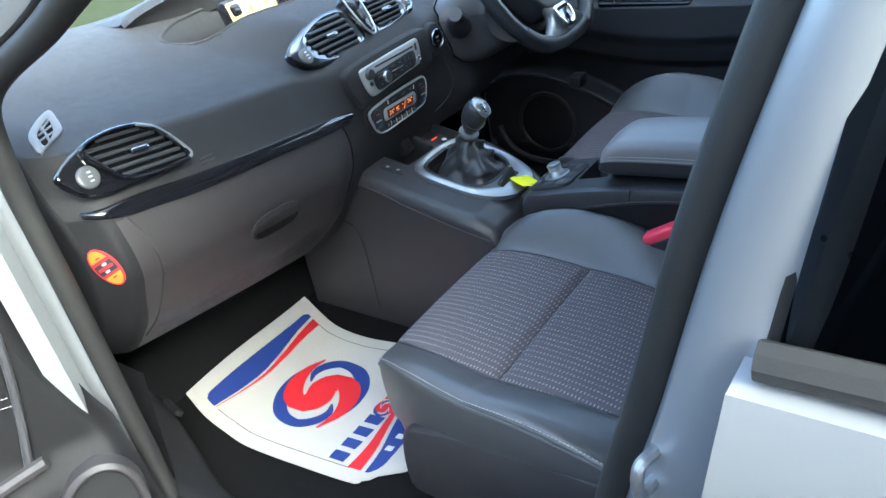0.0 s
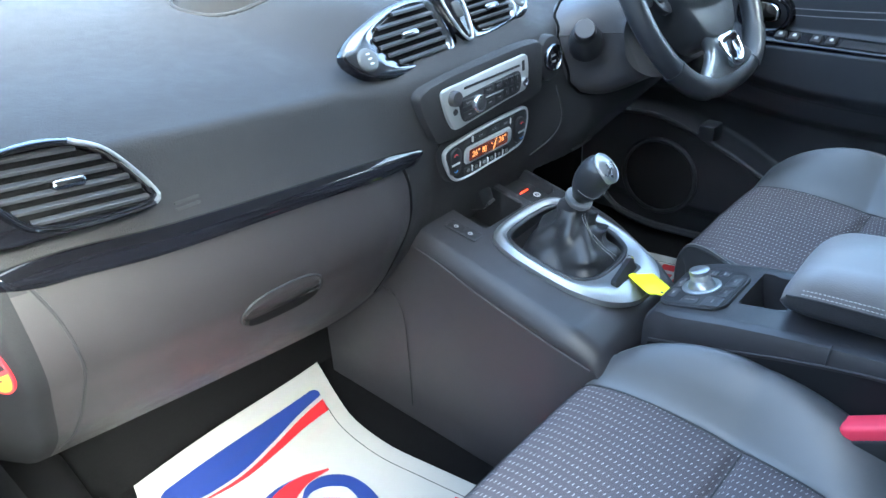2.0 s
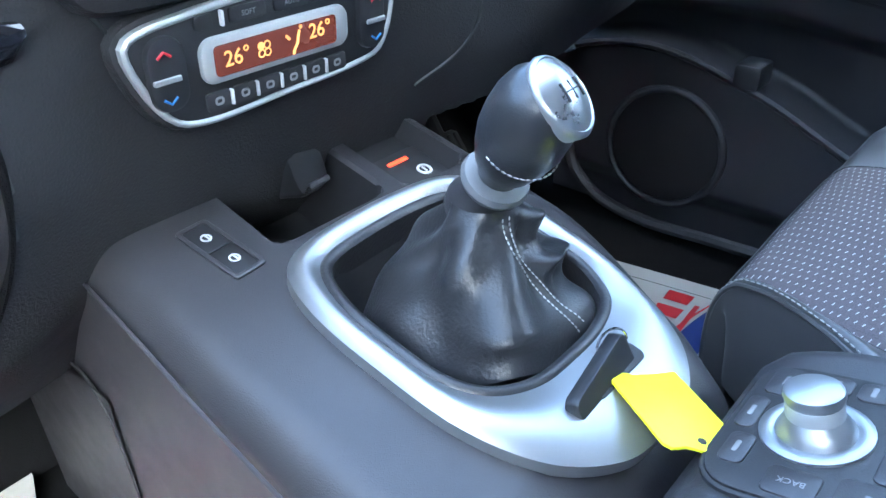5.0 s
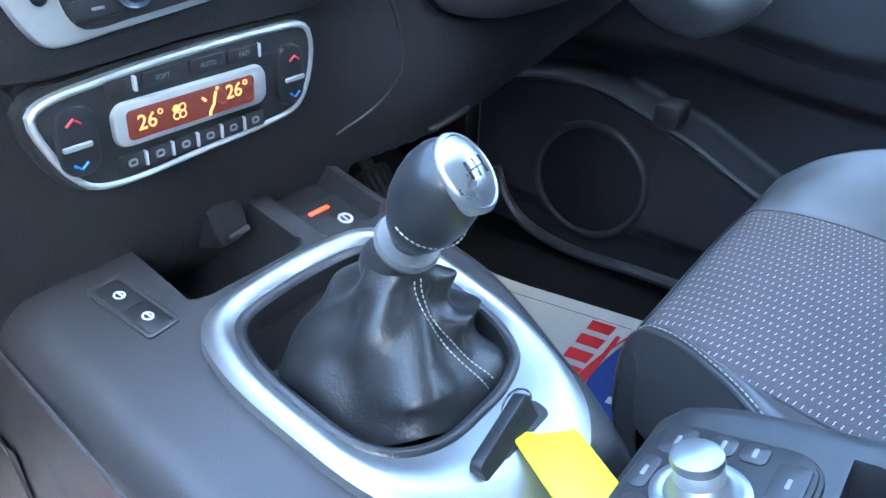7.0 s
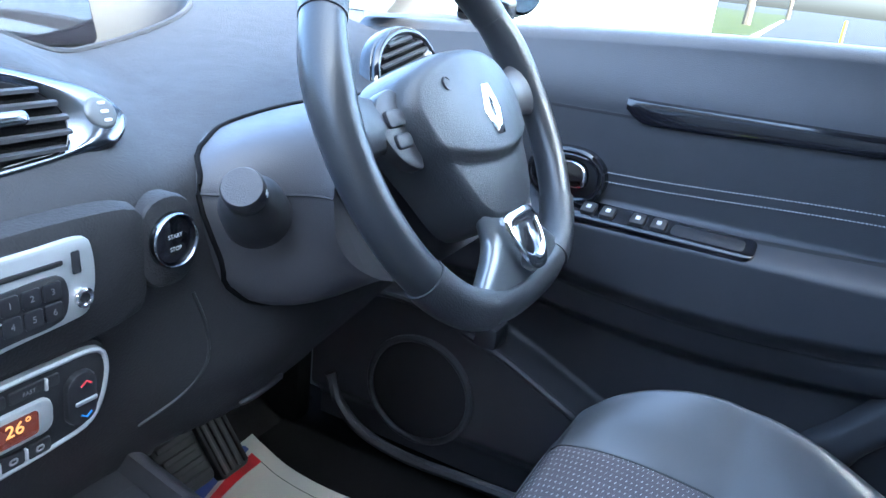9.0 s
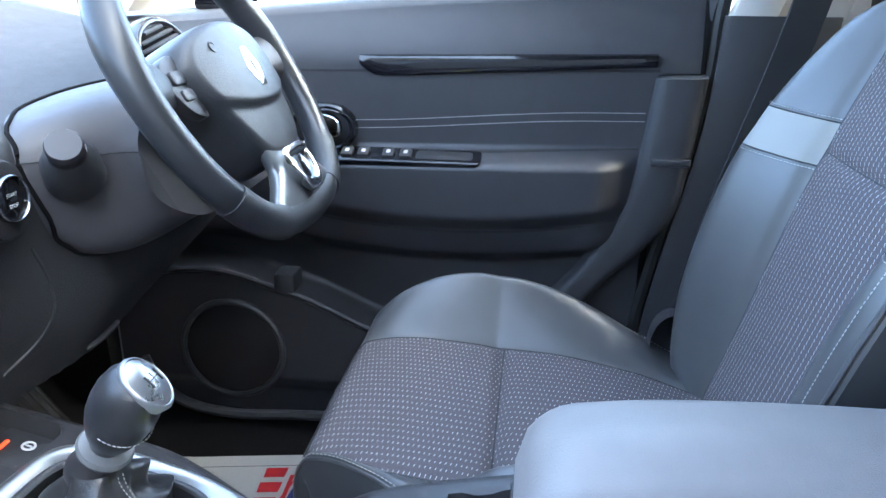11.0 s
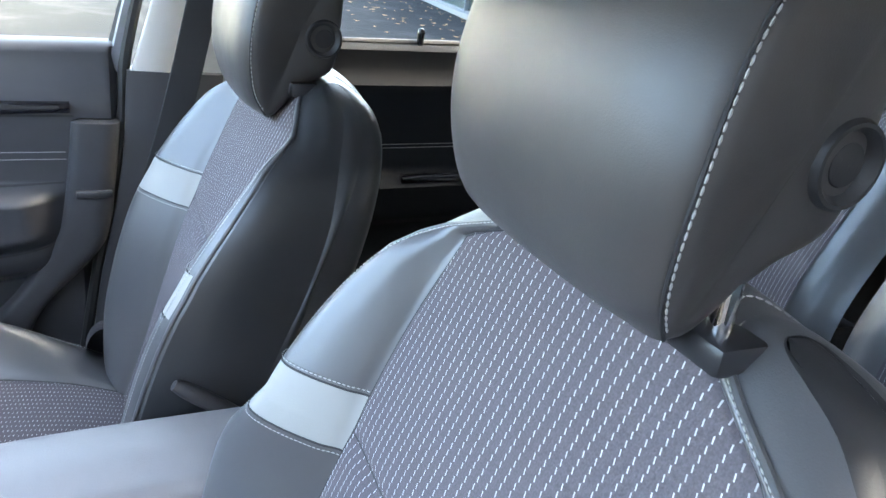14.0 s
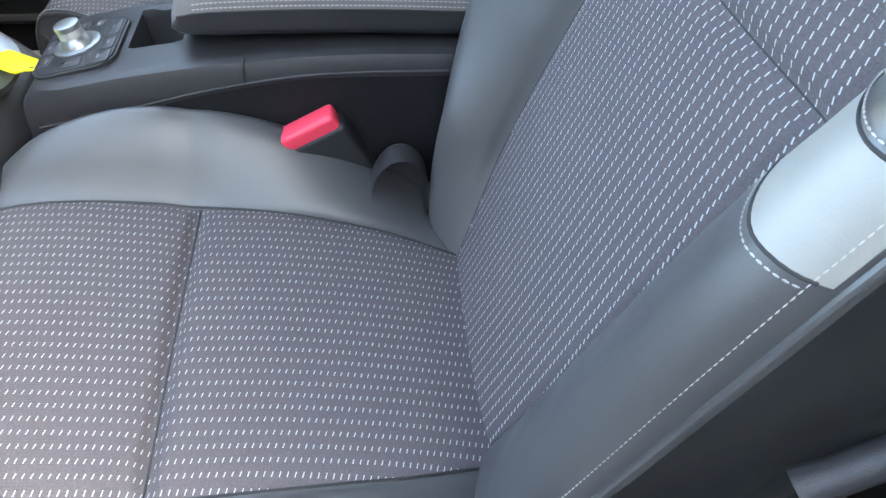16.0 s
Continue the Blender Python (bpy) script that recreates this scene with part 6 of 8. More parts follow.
    loops = [knotted([W(x + hx, y + head_dy, z + hz) for x, y, z in r + r[:1]], 4)[:-1] for r in rings]
    n = len(loops[0])
    cols = [knotted([r[j] for r in loops], 3) for j in range(n)]
    rows = [[cols[j][i] for j in range(n)] for i in range(len(cols[0]))]
    head = part("headrest", grid(rows, close_u=True, cap=True), HEADSKIN, th, "padded black leather headrest with stitched seam")
    for s, j in ((1, 18), (-1, len(rows) - 19)):
        edge = curve([rows[j][k] for k in range(0, 40, 2)], 90)
        part("seam", tube([p + Vector((s * 0.0004, 0, 0)) for p in edge], 0.0013, 6), DARK, head)
        inner_ = curve([rows[j - s * 3][k] for k in range(1, 40, 2)], 90)
        part("stitching", stitches([p + Vector((s * 0.0010, 0, 0)) for p in inner_], 0.0054, 0.0042, 0.0008), THREAD, head)
        ph = Plane(W(s * 0.1172 + hx, -0.084 + head_dy, 1.306 + hz), (0, -1 if s < 0 else 1, 0), (0, 0, 1))
        rr = [[ph.at(r * math.cos(2 * math.pi * k / 28), r * math.sin(2 * math.pi * k / 28), h) for k in range(28)] for r, h in ((0.023, -0.014), (0.022, 0.004), (0.0205, 0.0065), (0.0185, 0.0065), (0.0155, 0.003), (0.013, 0.0005), (0.0118, 0.001), (0.0105, 0.0035), (0.0003, 0.0042))]
        part("button", grid(rr, close_u=True), DARK, head, "round black hinge button")
        part("post", tube([W(s * 0.087, -0.046 + back_dy, 1.234 + back_dz), W(s * 0.087, -0.050 + head_dy, 1.275 + hz)], 0.0068, 12), CHROME, head, "chrome headrest post")
        part("guide", box(W(s * 0.087 - 0.020, -0.064 + back_dy, 1.224 + back_dz), W(s * 0.087 + 0.020, -0.030 + back_dy, 1.241 + back_dz), 0.004), KEYCAP, back, "black headrest guide")
    part("seam", tube([r[26] + Vector((0, 0, 0.0002)) for r in rows[18:-18]], 0.0012, 6), DARK, head)
    if not trim:
        k = min(range(len(tag_line)), key=lambda i: abs(tag_line[i].z - 1.126))
        ta, tb = tag_line[k], tag_line[k + 1]
        pt = Plane(ta, (ta - tb).normalized(), Vector((-0.85, 0.50, 0.15)))
        part("airbag_tag", slab(pt, rounded(0.030, 0.017, 0.004, 4, 0, 0.002), -0.004, 0.005, 0.003), TAGBLUE, back, "pale blue plastic tag on the piping")
        part("tag_print", slab(pt, rounded(0.018, 0.006, 0.002, 3, 0, 0.002), 0.003, 0.0055, 0.0003), WHITEP, back)
    # hinge covers and recline lever
    out = -inner
    for s in (-1, 1):
        hc = W(0.186, 0.228, 0.726) if s == inner and not trim else W(s * 0.214, 0.195, 0.722)
        rr = [[hc + Vector((s * h, 0.030 * r * math.cos(2 * math.pi * k / 28), 0.048 * r * math.sin(2 * math.pi * k / 28) + 0.01 * r)) for k in range(28)] for r, h in ((1.0, -0.02), (1.0, 0.008), (0.9, 0.018), (0.6, 0.024), (0.01, 0.026))]
        part("hinge_cover", grid(rr, close_u=True), LOWER, base, "grey plastic hinge cover")
    if inner < 0:
        a, b = W(inner * 0.244, 0.130, 0.945), W(inner * 0.246, 0.03, 0.865)
    else:
        a, b = W(out * 0.248, -0.02, 0.965), W(out * 0.248, 0.065, 0.900)
    part("recline_lever", tube(curve([a, a.lerp(b, 0.5) + Vector((0, 0, 0.004)), b], 12), [0.006, 0.0085, 0.0095] + [0.010] * 7 + [0.011, 0.012], 10), LOWER, back, "black recline lever")
    return th


seat("passenger_seat", 0.892, -0.048, 0.0, 0.044, 0.018, 0.018, 0.010, 0.020, False, 1, "black leather and striped fabric front passenger seat with white bands")
seat("driver_seat", 1.528, 0.0, 0.006, -0.010, 0.018, 0.034, 0.016, 0.004, True, -1, "driver's black leather and striped fabric seat with white bands")

# seat belt buckle beside the passenger seat
buckle = thing("belt_buckle", (1.121, 0.25, 0.68), "red and black seat belt buckle beside the console", "buckle")
pb = Plane((1.100, 0.262, 0.778), (0.06, -0.86, 0.50), (-0.10, 0.48, 0.86))
part("case", box((-0.034, -0.080, -0.0145), (0.034, 0.012, 0.0145), 0.005, 3, pb.matrix()), DARK, buckle)
part("release", box((-0.030, 0.004, -0.0125), (0.030, 0.026, 0.0125), 0.005, 3, pb.matrix()), BUCKLE, buckle, "red release button")
part("stalk", box((-0.016, -0.17, -0.005), (0.016, -0.07, 0.005), 0.003, 2, pb.matrix()), DARK, buckle)
part("bolt", tube([(1.1135, 0.215, 0.739), (1.106, 0.214, 0.740)], 0.005, 10), CHROME, buckle)

# ---- driver's door ----
door = thing("front_door", (1.90, 0.5, FLOOR), "closed driver's door with dark panel, armrest and gloss strip", "door")


POCKET = [(0.20, 0.52), (0.30, 0.570), (0.45, 0.636), (0.60, 0.705), (0.677, 0.742), (0.735, 0.762), (0.81, 0.785), (0.877, 0.790), (0.95, 0.778), (1.0, 0.76)]


def door_x(y, z):
    """The panel's inner surface: how far out it lies."""
    x = 1.862
    x += 0.02 * smoothstep(1.10, 1.20, z)
    # armrest bulge
    sag = 0.030 * (1 - ((y - 0.44) / 0.27) ** 2) if 0.17 < y < 0.71 else 0.0
    arm_ = (0.55 * smoothstep(0.818 - sag, 0.848 - sag, z) + 0.45 * smoothstep(0.882 - sag, 0.915 - sag, z)) * (1 - smoothstep(0.955, 0.985, z)) * smoothstep(0.17, 0.25, y) * (1 - 0.3 * smoothstep(0.60, 0.75, y))
    x -= 0.045 * arm_
    # pocket bulge below
    lim = interp(POCKET, y)
    x -= 0.050 * (1 - smoothstep(lim - 0.010, lim + 0.002, z)) * smoothstep(0.24, 0.34, y)
    x += 0.030 * (1 - smoothstep(0.555, 0.60, z)) * smoothstep(0.5, 0.6, y)
    x += 0.018 * (1 - smoothstep(0.80, 0.86, z)) * smoothstep(lim - 0.01, lim + 0.01, z)
    return x


rows = []
for i in range(201):
    y = 0.096 + 0.914 * i / 200
    row = []
    sill = interp([(0.165, 1.206), (0.5, 1.198), (1.01, 1.168)], y)
    for j in range(221):
        z = 0.48 + (sill - 0.012 - 0.48) * j / 220
        back = max(1 - smoothstep(0.096, 0.112, y), (1 - smoothstep(1.080, 1.090, z)) * (1 - smoothstep(0.150, 0.165, y)))
        row.append(Vector((door_x(y, z) + 0.020 * back, y, z)))
    row += [Vector((1.888, y, sill - 0.004)), Vector((1.895, y, sill)), Vector((1.925, y, sill + 0.002)), Vector((1.94, y, sill - 0.02))]
    rows.append(row)
part("panel", grid(rows), DOORP, door)
# rear upright trim of the door
rows = []
for k in range(41):
    z = 0.48 + (1.084 - 0.48) * k / 40
    yc = interp([(0.48, 0.33), (0.66, 0.30), (0.73, 0.285), (0.79, 0.235), (0.87, 0.185), (0.97, 0.155), (1.086, 0.140), (1.21, 0.118)], z)
    ys = interp([(0.48, 0.30), (0.73, 0.245), (0.87, 0.13), (0.97, 0.11), (1.086, 0.098), (1.21, 0.090)], z)
    rows.append([Vector((1.90, ys - 0.004, z)), Vector((1.858, ys, z)), Vector((1.846, ys + 0.012, z)), Vector((1.846, yc, z)), Vector((1.850, yc + 0.022, z)), Vector((1.868, yc + 0.032, z))])
rows += [[p + Vector((0.010 * q, 0, 0.002 * q)) for p in rows[-1]] for q in (1, 2, 3)]
part("edge_trim", grid([curve(r, 14) for r in rows]), DOORP, door)
part("clip", box((1.838, 0.112, 0.96), (1.850, 0.168, 0.972), 0.003), DOORP, door)


def strip(y0, y1, zt, zb, lift, mat, name, label="", parent=None):
    rows = []
    for i in range(41):
        k = i / 40
        y = y0 + (y1 - y0) * k
        a, b = zt(k), zb(k)
        rows.append([Vector((door_x(y, a + (b - a) * f) - h, y, a + (b - a) * f)) for f, h in ((0, -0.002), (0.1, lift * 0.7), (0.5, lift), (0.9, lift * 0.7), (1, -0.002))])
    return part(name, grid(rows), mat, parent or door, label)


strip(0.170, 0.598, lambda k: 1.117, lambda k: interp([(0, 1.098), (0.5, 1.090), (0.9, 1.085), (0.96, 1.088), (1, 1.102)], k), 0.008, GLOSS, "gloss_strip", "glossy black trim strip on the door")
strip(0.165, 1.0, lambda k: 1.096, lambda k: 1.091, 0.0005, DARK, "groove")
strip(0.185, 0.66, lambda k: 0.984 - 0.012 * k, lambda k: 0.980 - 0.012 * k, 0.001, DARK, "groove")
strip(0.21, 0.66, lambda k: 0.886 - 0.030 * (1 - ((0.45 * k - 0.23) / 0.27) ** 2), lambda k: 0.882 - 0.030 * (1 - ((0.45 * k - 0.23) / 0.27) ** 2), 0.0008, DARK, "groove")
for z0 in (1.034, 1.022):
    pts = [Vector((door_x(y, z0) - 0.0012, y, z0 - 0.014 * smoothstep(0.25, 0.62, y))) for y in [0.18 + 0.43 * k / 60 for k in range(61)]]
    part("stitching", stitches(pts, 0.0042, 0.0032, 0.0009), THREAD, door)
# switch panel on the armrest
pa = Plane((1.836, 0.53, 0.9705), (0, -1, -0.02), (0.95, 0, 0.35))
sp = part("switch_panel", slab(pa, rounded(0.235, 0.040, 0.012, 5), -0.01, 0.003, 0.002), GLOSS, door, "black window switch panel")
for k, x in enumerate((-0.085, -0.060, -0.022, 0.004)):
    part("switch", slab(pa, rounded(0.018, 0.022, 0.003, 3, x, 0), 0.001, 0.008, 0.002), DARK, sp)
    part("icon", slab(pa, rounded(0.006, 0.008, 0.001, 2, x, 0), 0.006, 0.0086, 0.0003), WHITEP, sp)
part("grip_slot", slab(pa, rounded(0.085, 0.022, 0.006, 4, 0.062, 0), 0.001, 0.0042, 0.0005), DARK, sp)
# inner handle
ph = Plane((1.852, 0.655, 1.010), (0, -1, 0), (0, 0, 1))
hex_ = loop2([(-0.052, 0.012), (-0.030, 0.032), (0.020, 0.034), (0.046, 0.016), (0.050, -0.012), (0.030, -0.034), (-0.020, -0.036), (-0.050, -0.016)][::-1], 48)
hd = part("handle_cup", ring(ph, hex_, inset(hex_, 0.010), -0.01, 0.006, 0.003), GLOSS, door, "glossy black handle surround")
part("recess", slab(ph, inset(hex_, 0.009), -0.01, 0.001, 0.0005), DARK, hd)
part("handle", slab(Plane(ph.at(-0.002, 0.002, 0.006), ph.a + ph.c * 0.25, ph.b), loop2([(-0.030, 0.004), (-0.018, 0.018), (0.016, 0.019), (0.030, 0.010), (0.032, -0.010), (0.018, -0.016), (-0.014, -0.012)][::-1], 40), -0.004, 0.006, 0.004), CHROME, hd, "chrome inner door handle")
# speaker
sx = door_x(0.81, 0.68) - 0.003
psn = Plane((sx, 0.812, 0.648), (0, -1, 0), (0, 0, 1))
spk = part("speaker", ring(psn, circle(0.090, 48), circle(0.080, 48), -0.004, 0.0030, 0.0030), DOORP, door, "round speaker grille")
part("mesh", slab(psn, circle(0.079, 48), -0.004, 0.0012, 0.001), DARK, spk)
part("pocket_catch", box((1.805, 0.700, 0.752), (1.850, 0.735, 0.785), 0.006), DOORP, door)
# pocket lip
pts = [Vector((door_x(y, interp(POCKET, y) - 0.02) + 0.003, y, interp(POCKET, y) - 0.004)) for y in [0.40 + 0.57 * k / 40 for k in range(41)]]
part("pocket_lip", tube(pts, 0.006, 8), DOORP, door)
rim_ = curve([(1.798, 0.965, 0.63), (1.798, 0.945, 0.585), (1.798, 0.90, 0.548), (1.798, 0.82, 0.532), (1.798, 0.72, 0.535), (1.798, 0.55, 0.540)], 40)
part("lower_rim", tube(rim_, 0.009, 8), DOORP, door)
# outer skin and window
part("outer_skin", box((1.945, 0.08, 0.35), (1.985, 1.05, 1.185), 0.01), PAINT, door)
wg = part("window", box((1.930, -0.04, 1.19), (1.934, 1.0, 1.60), 0.001, 1), GLASS, door)
wg.visible_shadow = False
part("frame_rear", tube([(1.915, 0.098, 1.20), (1.88, 0.045, 1.40), (1.85, -0.01, 1.58)], 0.012, 8), RUBBER, door)

def shift_parts(th, m):
    for o in th.children_recursive:
        o.data.transform(m)


def scaled(c, sx, sz):
    return Matrix.Translation(c) @ Matrix.Diagonal((sx, 1, sz, 1)) @ Matrix.Translation(-Vector(c))


# the radio faces are a little smaller than their recess
shift_parts(radio, Matrix.Translation((0, 0, 0.004)) @ scaled((1.056, 0.81, 1.027), 0.92, 0.93))
shift_parts(climate, Matrix.Translation((0, 0, 0.008)) @ scaled((1.066, 0.818, 0.942), 0.92, 0.94))

SHEAR = Matrix(((1, 0, 0, 0.018), (0, 1, 0, 0.060), (0, -0.022, 1, 0.002), (0, 0, 0, 1)))
shift_parts(door, SHEAR)

# mirror outside the driver's window
mir = thing("door_mirror", (2.0, 0.80, 1.15), "black door mirror outside the driver's window", "mirror")
part("housing", grid([[Vector((2.07 + 0.10 * math.cos(a) * s, 0.90 + d, 1.240 + 0.072 * math.sin(a) * s)) for a in [2 * math.pi * k / 28 for k in range(28)]] for d, s in ((-0.01, 0.95), (0.0, 1.0), (0.04, 0.95), (0.08, 0.6), (0.09, 0.05))], close_u=True), GLOSS, mir)
part("glass", grid([[Vector((2.07 + 0.092 * math.cos(a) * s, 0.888, 1.240 + 0.064 * math.sin(a) * s)) for a in [2 * math.pi * k / 28 for k in range(28)]] for s in (1.0, 0.5, 0.01)], close_u=True), CHROME, mir, "mirror glass")
part("arm", box((1.94, 0.88, 1.16), (2.03, 0.94, 1.20), 0.01), GLOSS, mir)

# ---- rear door, right ----
rdoor = thing("rear_door", (1.9, -0.6, FLOOR), "closed rear door with dark panel and armrest", "door")
rows = []
for i in range(61):
    y = -1.05 + 0.93 * i / 60
    row = []
    for j in range(71):
        z = 0.50 + 0.71 * j / 70
        x = 1.862 + 0.015 * smoothstep(1.1, 1.2, z) - 0.035 * smoothstep(0.86, 0.90, z) * (1 - smoothstep(0.955, 0.985, z)) - 0.012 * math.exp(-((z - 1.15) / 0.01) ** 2)
        row.append(Vector((x, y, z)))
    row += [Vector((1.885, y, 1.217)), Vector((1.91, y, 1.222)), Vector((1.93, y, 1.21))]
    rows.append(row)
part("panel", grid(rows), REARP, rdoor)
for z0 in (1.035, 1.028):
    part("stitching", stitches([Vector((1.8605, -0.95 + 0.75 * k / 60, z0)) for k in range(61)], 0.0045, 0.0034, 0.0009), THREAD, rdoor)
part("grip", box((1.832, -0.66, 0.962), (1.85, -0.46, 0.978), 0.004), GLOSS, rdoor)
part("lock_pin", tube(curve([(1.90, -0.50, 1.215), (1.90, -0.50, 1.235), (1.90, -0.50, 1.250)], 8), [0.007, 0.007, 0.0075, 0.008, 0.008, 0.0085, 0.008, 0.004], 12), GLOSS, rdoor, "black lock pin")
part("outer_skin", box((1.945, -1.08, 0.35), (1.985, 0.06, 1.20), 0.01), PAINT, rdoor)
part("seal", tube([(1.905, -1.05, 1.224), (1.905, -0.12, 1.220)], 0.007, 8), RUBBER, rdoor)
rg = part("window", box((1.930, -1.05, 1.21), (1.934, -0.10, 1.60), 0.001, 1), GLASS, rdoor)
rg.visible_shadow = False

shift_parts(rdoor, Matrix(((1, 0, 0, 0.018), (0, 0.88, 0, 0.062), (0, -0.03, 1, 0.004), (0, 0, 0, 1))))

# ---- body shell ----
shell = thing("vehicle_shell", (CX, 0, GROUND), "silver car body shell with pillars and pale roof lining", "car body")


def pillar(name, path, w, d, mat, parent=shell, label=""):
    rows = []
    for p in curve(path, 24):
        rows.append([p + Vector((dx * d, dy * w, 0)) for dx, dy in ((-0.5, -0.42), (-0.42, -0.5), (0.42, -0.5), (0.5, -0.42), (0.5, 0.42), (0.42, 0.5), (-0.42, 0.5), (-0.5, 0.42))])
    return part(name, grid(rows, close_u=True, cap=True), mat, parent, label)


# B pillar on the driver's side: pale trim above, dark below
pillar("b_pillar_trim", [(1.872, 0.036, 1.165), (1.850, -0.010, 1.32), (1.825, -0.060, 1.48), (1.80, -0.10, 1.60)], 0.062, 0.030, TRIM, label="pale grey upper pillar trim")
pillar("b_pillar_rear", [(1.892, -0.046, 1.165), (1.872, -0.085, 1.32), (1.85, -0.125, 1.48), (1.82, -0.16, 1.60)], 0.10, 0.030, TRIM)
pillar("b_pillar_lower", [(1.885, 0.09, 0.48), (1.880, 0.06, 0.75), (1.878, 0.01, 1.0), (1.880, -0.005, 1.168)], 0.16, 0.05, DOORP, label="dark lower pillar trim")
pillar("b_pillar_edge", [(1.900, 0.092, 1.16), (1.880, 0.050, 1.32), (1.855, 0.0, 1.48), (1.83, -0.03, 1.60)], 0.030, 0.03, PAINT)
part("door_seal", tube(curve([(1.868, 0.19, 0.52), (1.868, 0.14, 0.80), (1.868, 0.090, 1.05), (1.880, 0.077, 1.18), (1.866, 0.034, 1.36), (1.836, -0.02, 1.56)], 50), 0.010, 8), RUBBER, shell)
pillar("window_post", [(1.912, -0.115, 1.20), (1.89, -0.155, 1.36), (1.86, -0.20, 1.58)], 0.022, 0.03, RUBBER)
pillar("c_pillar", [(1.86, -1.03, 1.20), (1.83, -1.05, 1.40), (1.79, -1.09, 1.60)], 0.13, 0.05, TRIM)
part("c_pillar_seal", tube([(1.862, -0.955, 1.20), (1.84, -0.98, 1.40), (1.80, -1.01, 1.60)], 0.016, 8), RUBBER, shell)
pillar("a_pillar_right", [(1.88, 1.02, 1.16), (1.82, 0.75, 1.42), (1.72, 0.45, 1.60)], 0.07, 0.06, TRIM)
for o in shell.children:
    o.data.transform(Matrix(((1, 0, 0, 0.026), (0, 0.95, 0, 0.072), (0, 0, 1, 0.0), (0, 0, 0, 1))))
# bonnet, wings and wheels
rows = []
for i in range(25):
    u = -1 + 2 * i / 24
    x = CX + 0.80 * u
    e = abs(u) ** 3
    rows.append(curve([Vector((x, 1.52 - 0.10 * e, 1.06 - 0.05 * e)), Vector((x, 1.80, 1.02 - 0.06 * e)), Vector((x, 2.15 - 0.06 * e, 0.93 - 0.08 * e)), Vector((x, 2.32 - 0.16 * e, 0.78 - 0.05 * e)), Vector((x, 2.36 - 0.20 * e, 0.55)), Vector((x, 2.32 - 0.20 * e, 0.36))], 24))
part("bonnet", grid(rows), PAINT, shell, "silver bonnet and nose")
for s in (-1, 1):
    rows = []
    for k in range(33):
        y = 1.06 + 1.10 * k / 32
        arch = math.sqrt(max(0.0, 0.35 ** 2 - (y - 1.62) ** 2))
        lo = 0.36 if arch == 0 else max(0.36, 0.40 + arch)
        hi = interp([(1.06, 1.10), (1.5, 1.03), (1.85, 0.95), (2.16, 0.82)], y)
        lo = min(lo, hi - 0.05)
        rows.append([Vector((CX + s * (0.80 + 0.030 * math.sin(math.pi * (0.15 + 0.85 * q / 8))), y, lo + (hi - lo) * q / 8)) for q in range(9)])
    part("front_wing", grid(rows), PAINT, shell)
    for y in (1.62, -1.28):
        c = Vector((CX + s * 0.74, y, GROUND + 0.315))
        ring_ = [(0.20, -0.09), (0.29, -0.095), (0.312, -0.075), (0.315, 0.0), (0.312, 0.075), (0.29, 0.095), (0.20, 0.09)]
        wh = part("wheel", grid([[c + Vector((h, r * math.cos(2 * math.pi * q / 40), r * math.sin(2 * math.pi * q / 40))) for q in range(40)] for r, h in ring_], close_u=True), RUBBER, shell, "black tyre on a silver wheel")
        part("rim", grid([[c + Vector((s * h, r * math.cos(2 * math.pi * q / 40), r * math.sin(2 * math.pi * q / 40))) for q in range(40)] for r, h in ((0.205, 0.08), (0.195, 0.086), (0.17, 0.06), (0.08, 0.055), (0.05, 0.07), (0.001, 0.072))], close_u=True), SATIN, wh)
# roof and windscreen surround
rows = []
for i in range(21):
    y = 0.45 - 2.25 * i / 20
    rows.append(curve([Vector((0.46, y, 1.575)), Vector((0.60, y, 1.625)), Vector((CX, y, 1.65)), Vector((1.70, y, 1.625)), Vector((1.84, y, 1.575))], 21))
rows2 = [[p + Vector((0, 0, 0.035)) for p in r] for r in rows]
part("roof_lining", grid(rows), TRIM, shell)
part("roof_skin", grid(rows2), PAINT, shell)
part("header", box((0.48, 0.41, 1.57), (1.82, 0.48, 1.66), 0.015), TRIM, shell)
ws = part("windscreen", grid([[Vector((0.47 + 1.36 * j / 12, 1.50 - 1.05 * k / 10, 1.13 + 0.47 * k / 10 + 0.02 * math.sin(math.pi * j / 12))) for j in range(13)] for k in range(11)]), SCREENGLASS, shell)
ws.visible_shadow = False
part("scuttle", box((0.45, 1.40, 1.02), (1.86, 1.60, 1.12), 0.02), DARK, shell)
part("rear_window", grid([[Vector((0.52 + 1.30 * j / 8, -1.93 + 0.10 * k / 4, 1.14 + 0.44 * k / 4)) for j in range(9)] for k in range(5)]), TINT, shell, "tinted rear window")
part("tailgate", box((0.50, -1.95, 0.45), (1.84, -1.88, 1.15), 0.03), DOORP, shell)
part("quarter_panel", box((1.86, -1.95, 0.45), (1.92, -1.08, 1.22), 0.02), DOORP, shell)
part("quarter_panel", box((0.40, -1.95, 0.45), (0.46, -1.08, 1.22), 0.02), DOORP, shell)
part("d_pillar", box((1.78, -1.95, 1.15), (1.86, -1.80, 1.62), 0.02), TRIM, shell)
part("d_pillar", box((0.46, -1.95, 1.15), (0.54, -1.80, 1.62), 0.02), TRIM, shell)
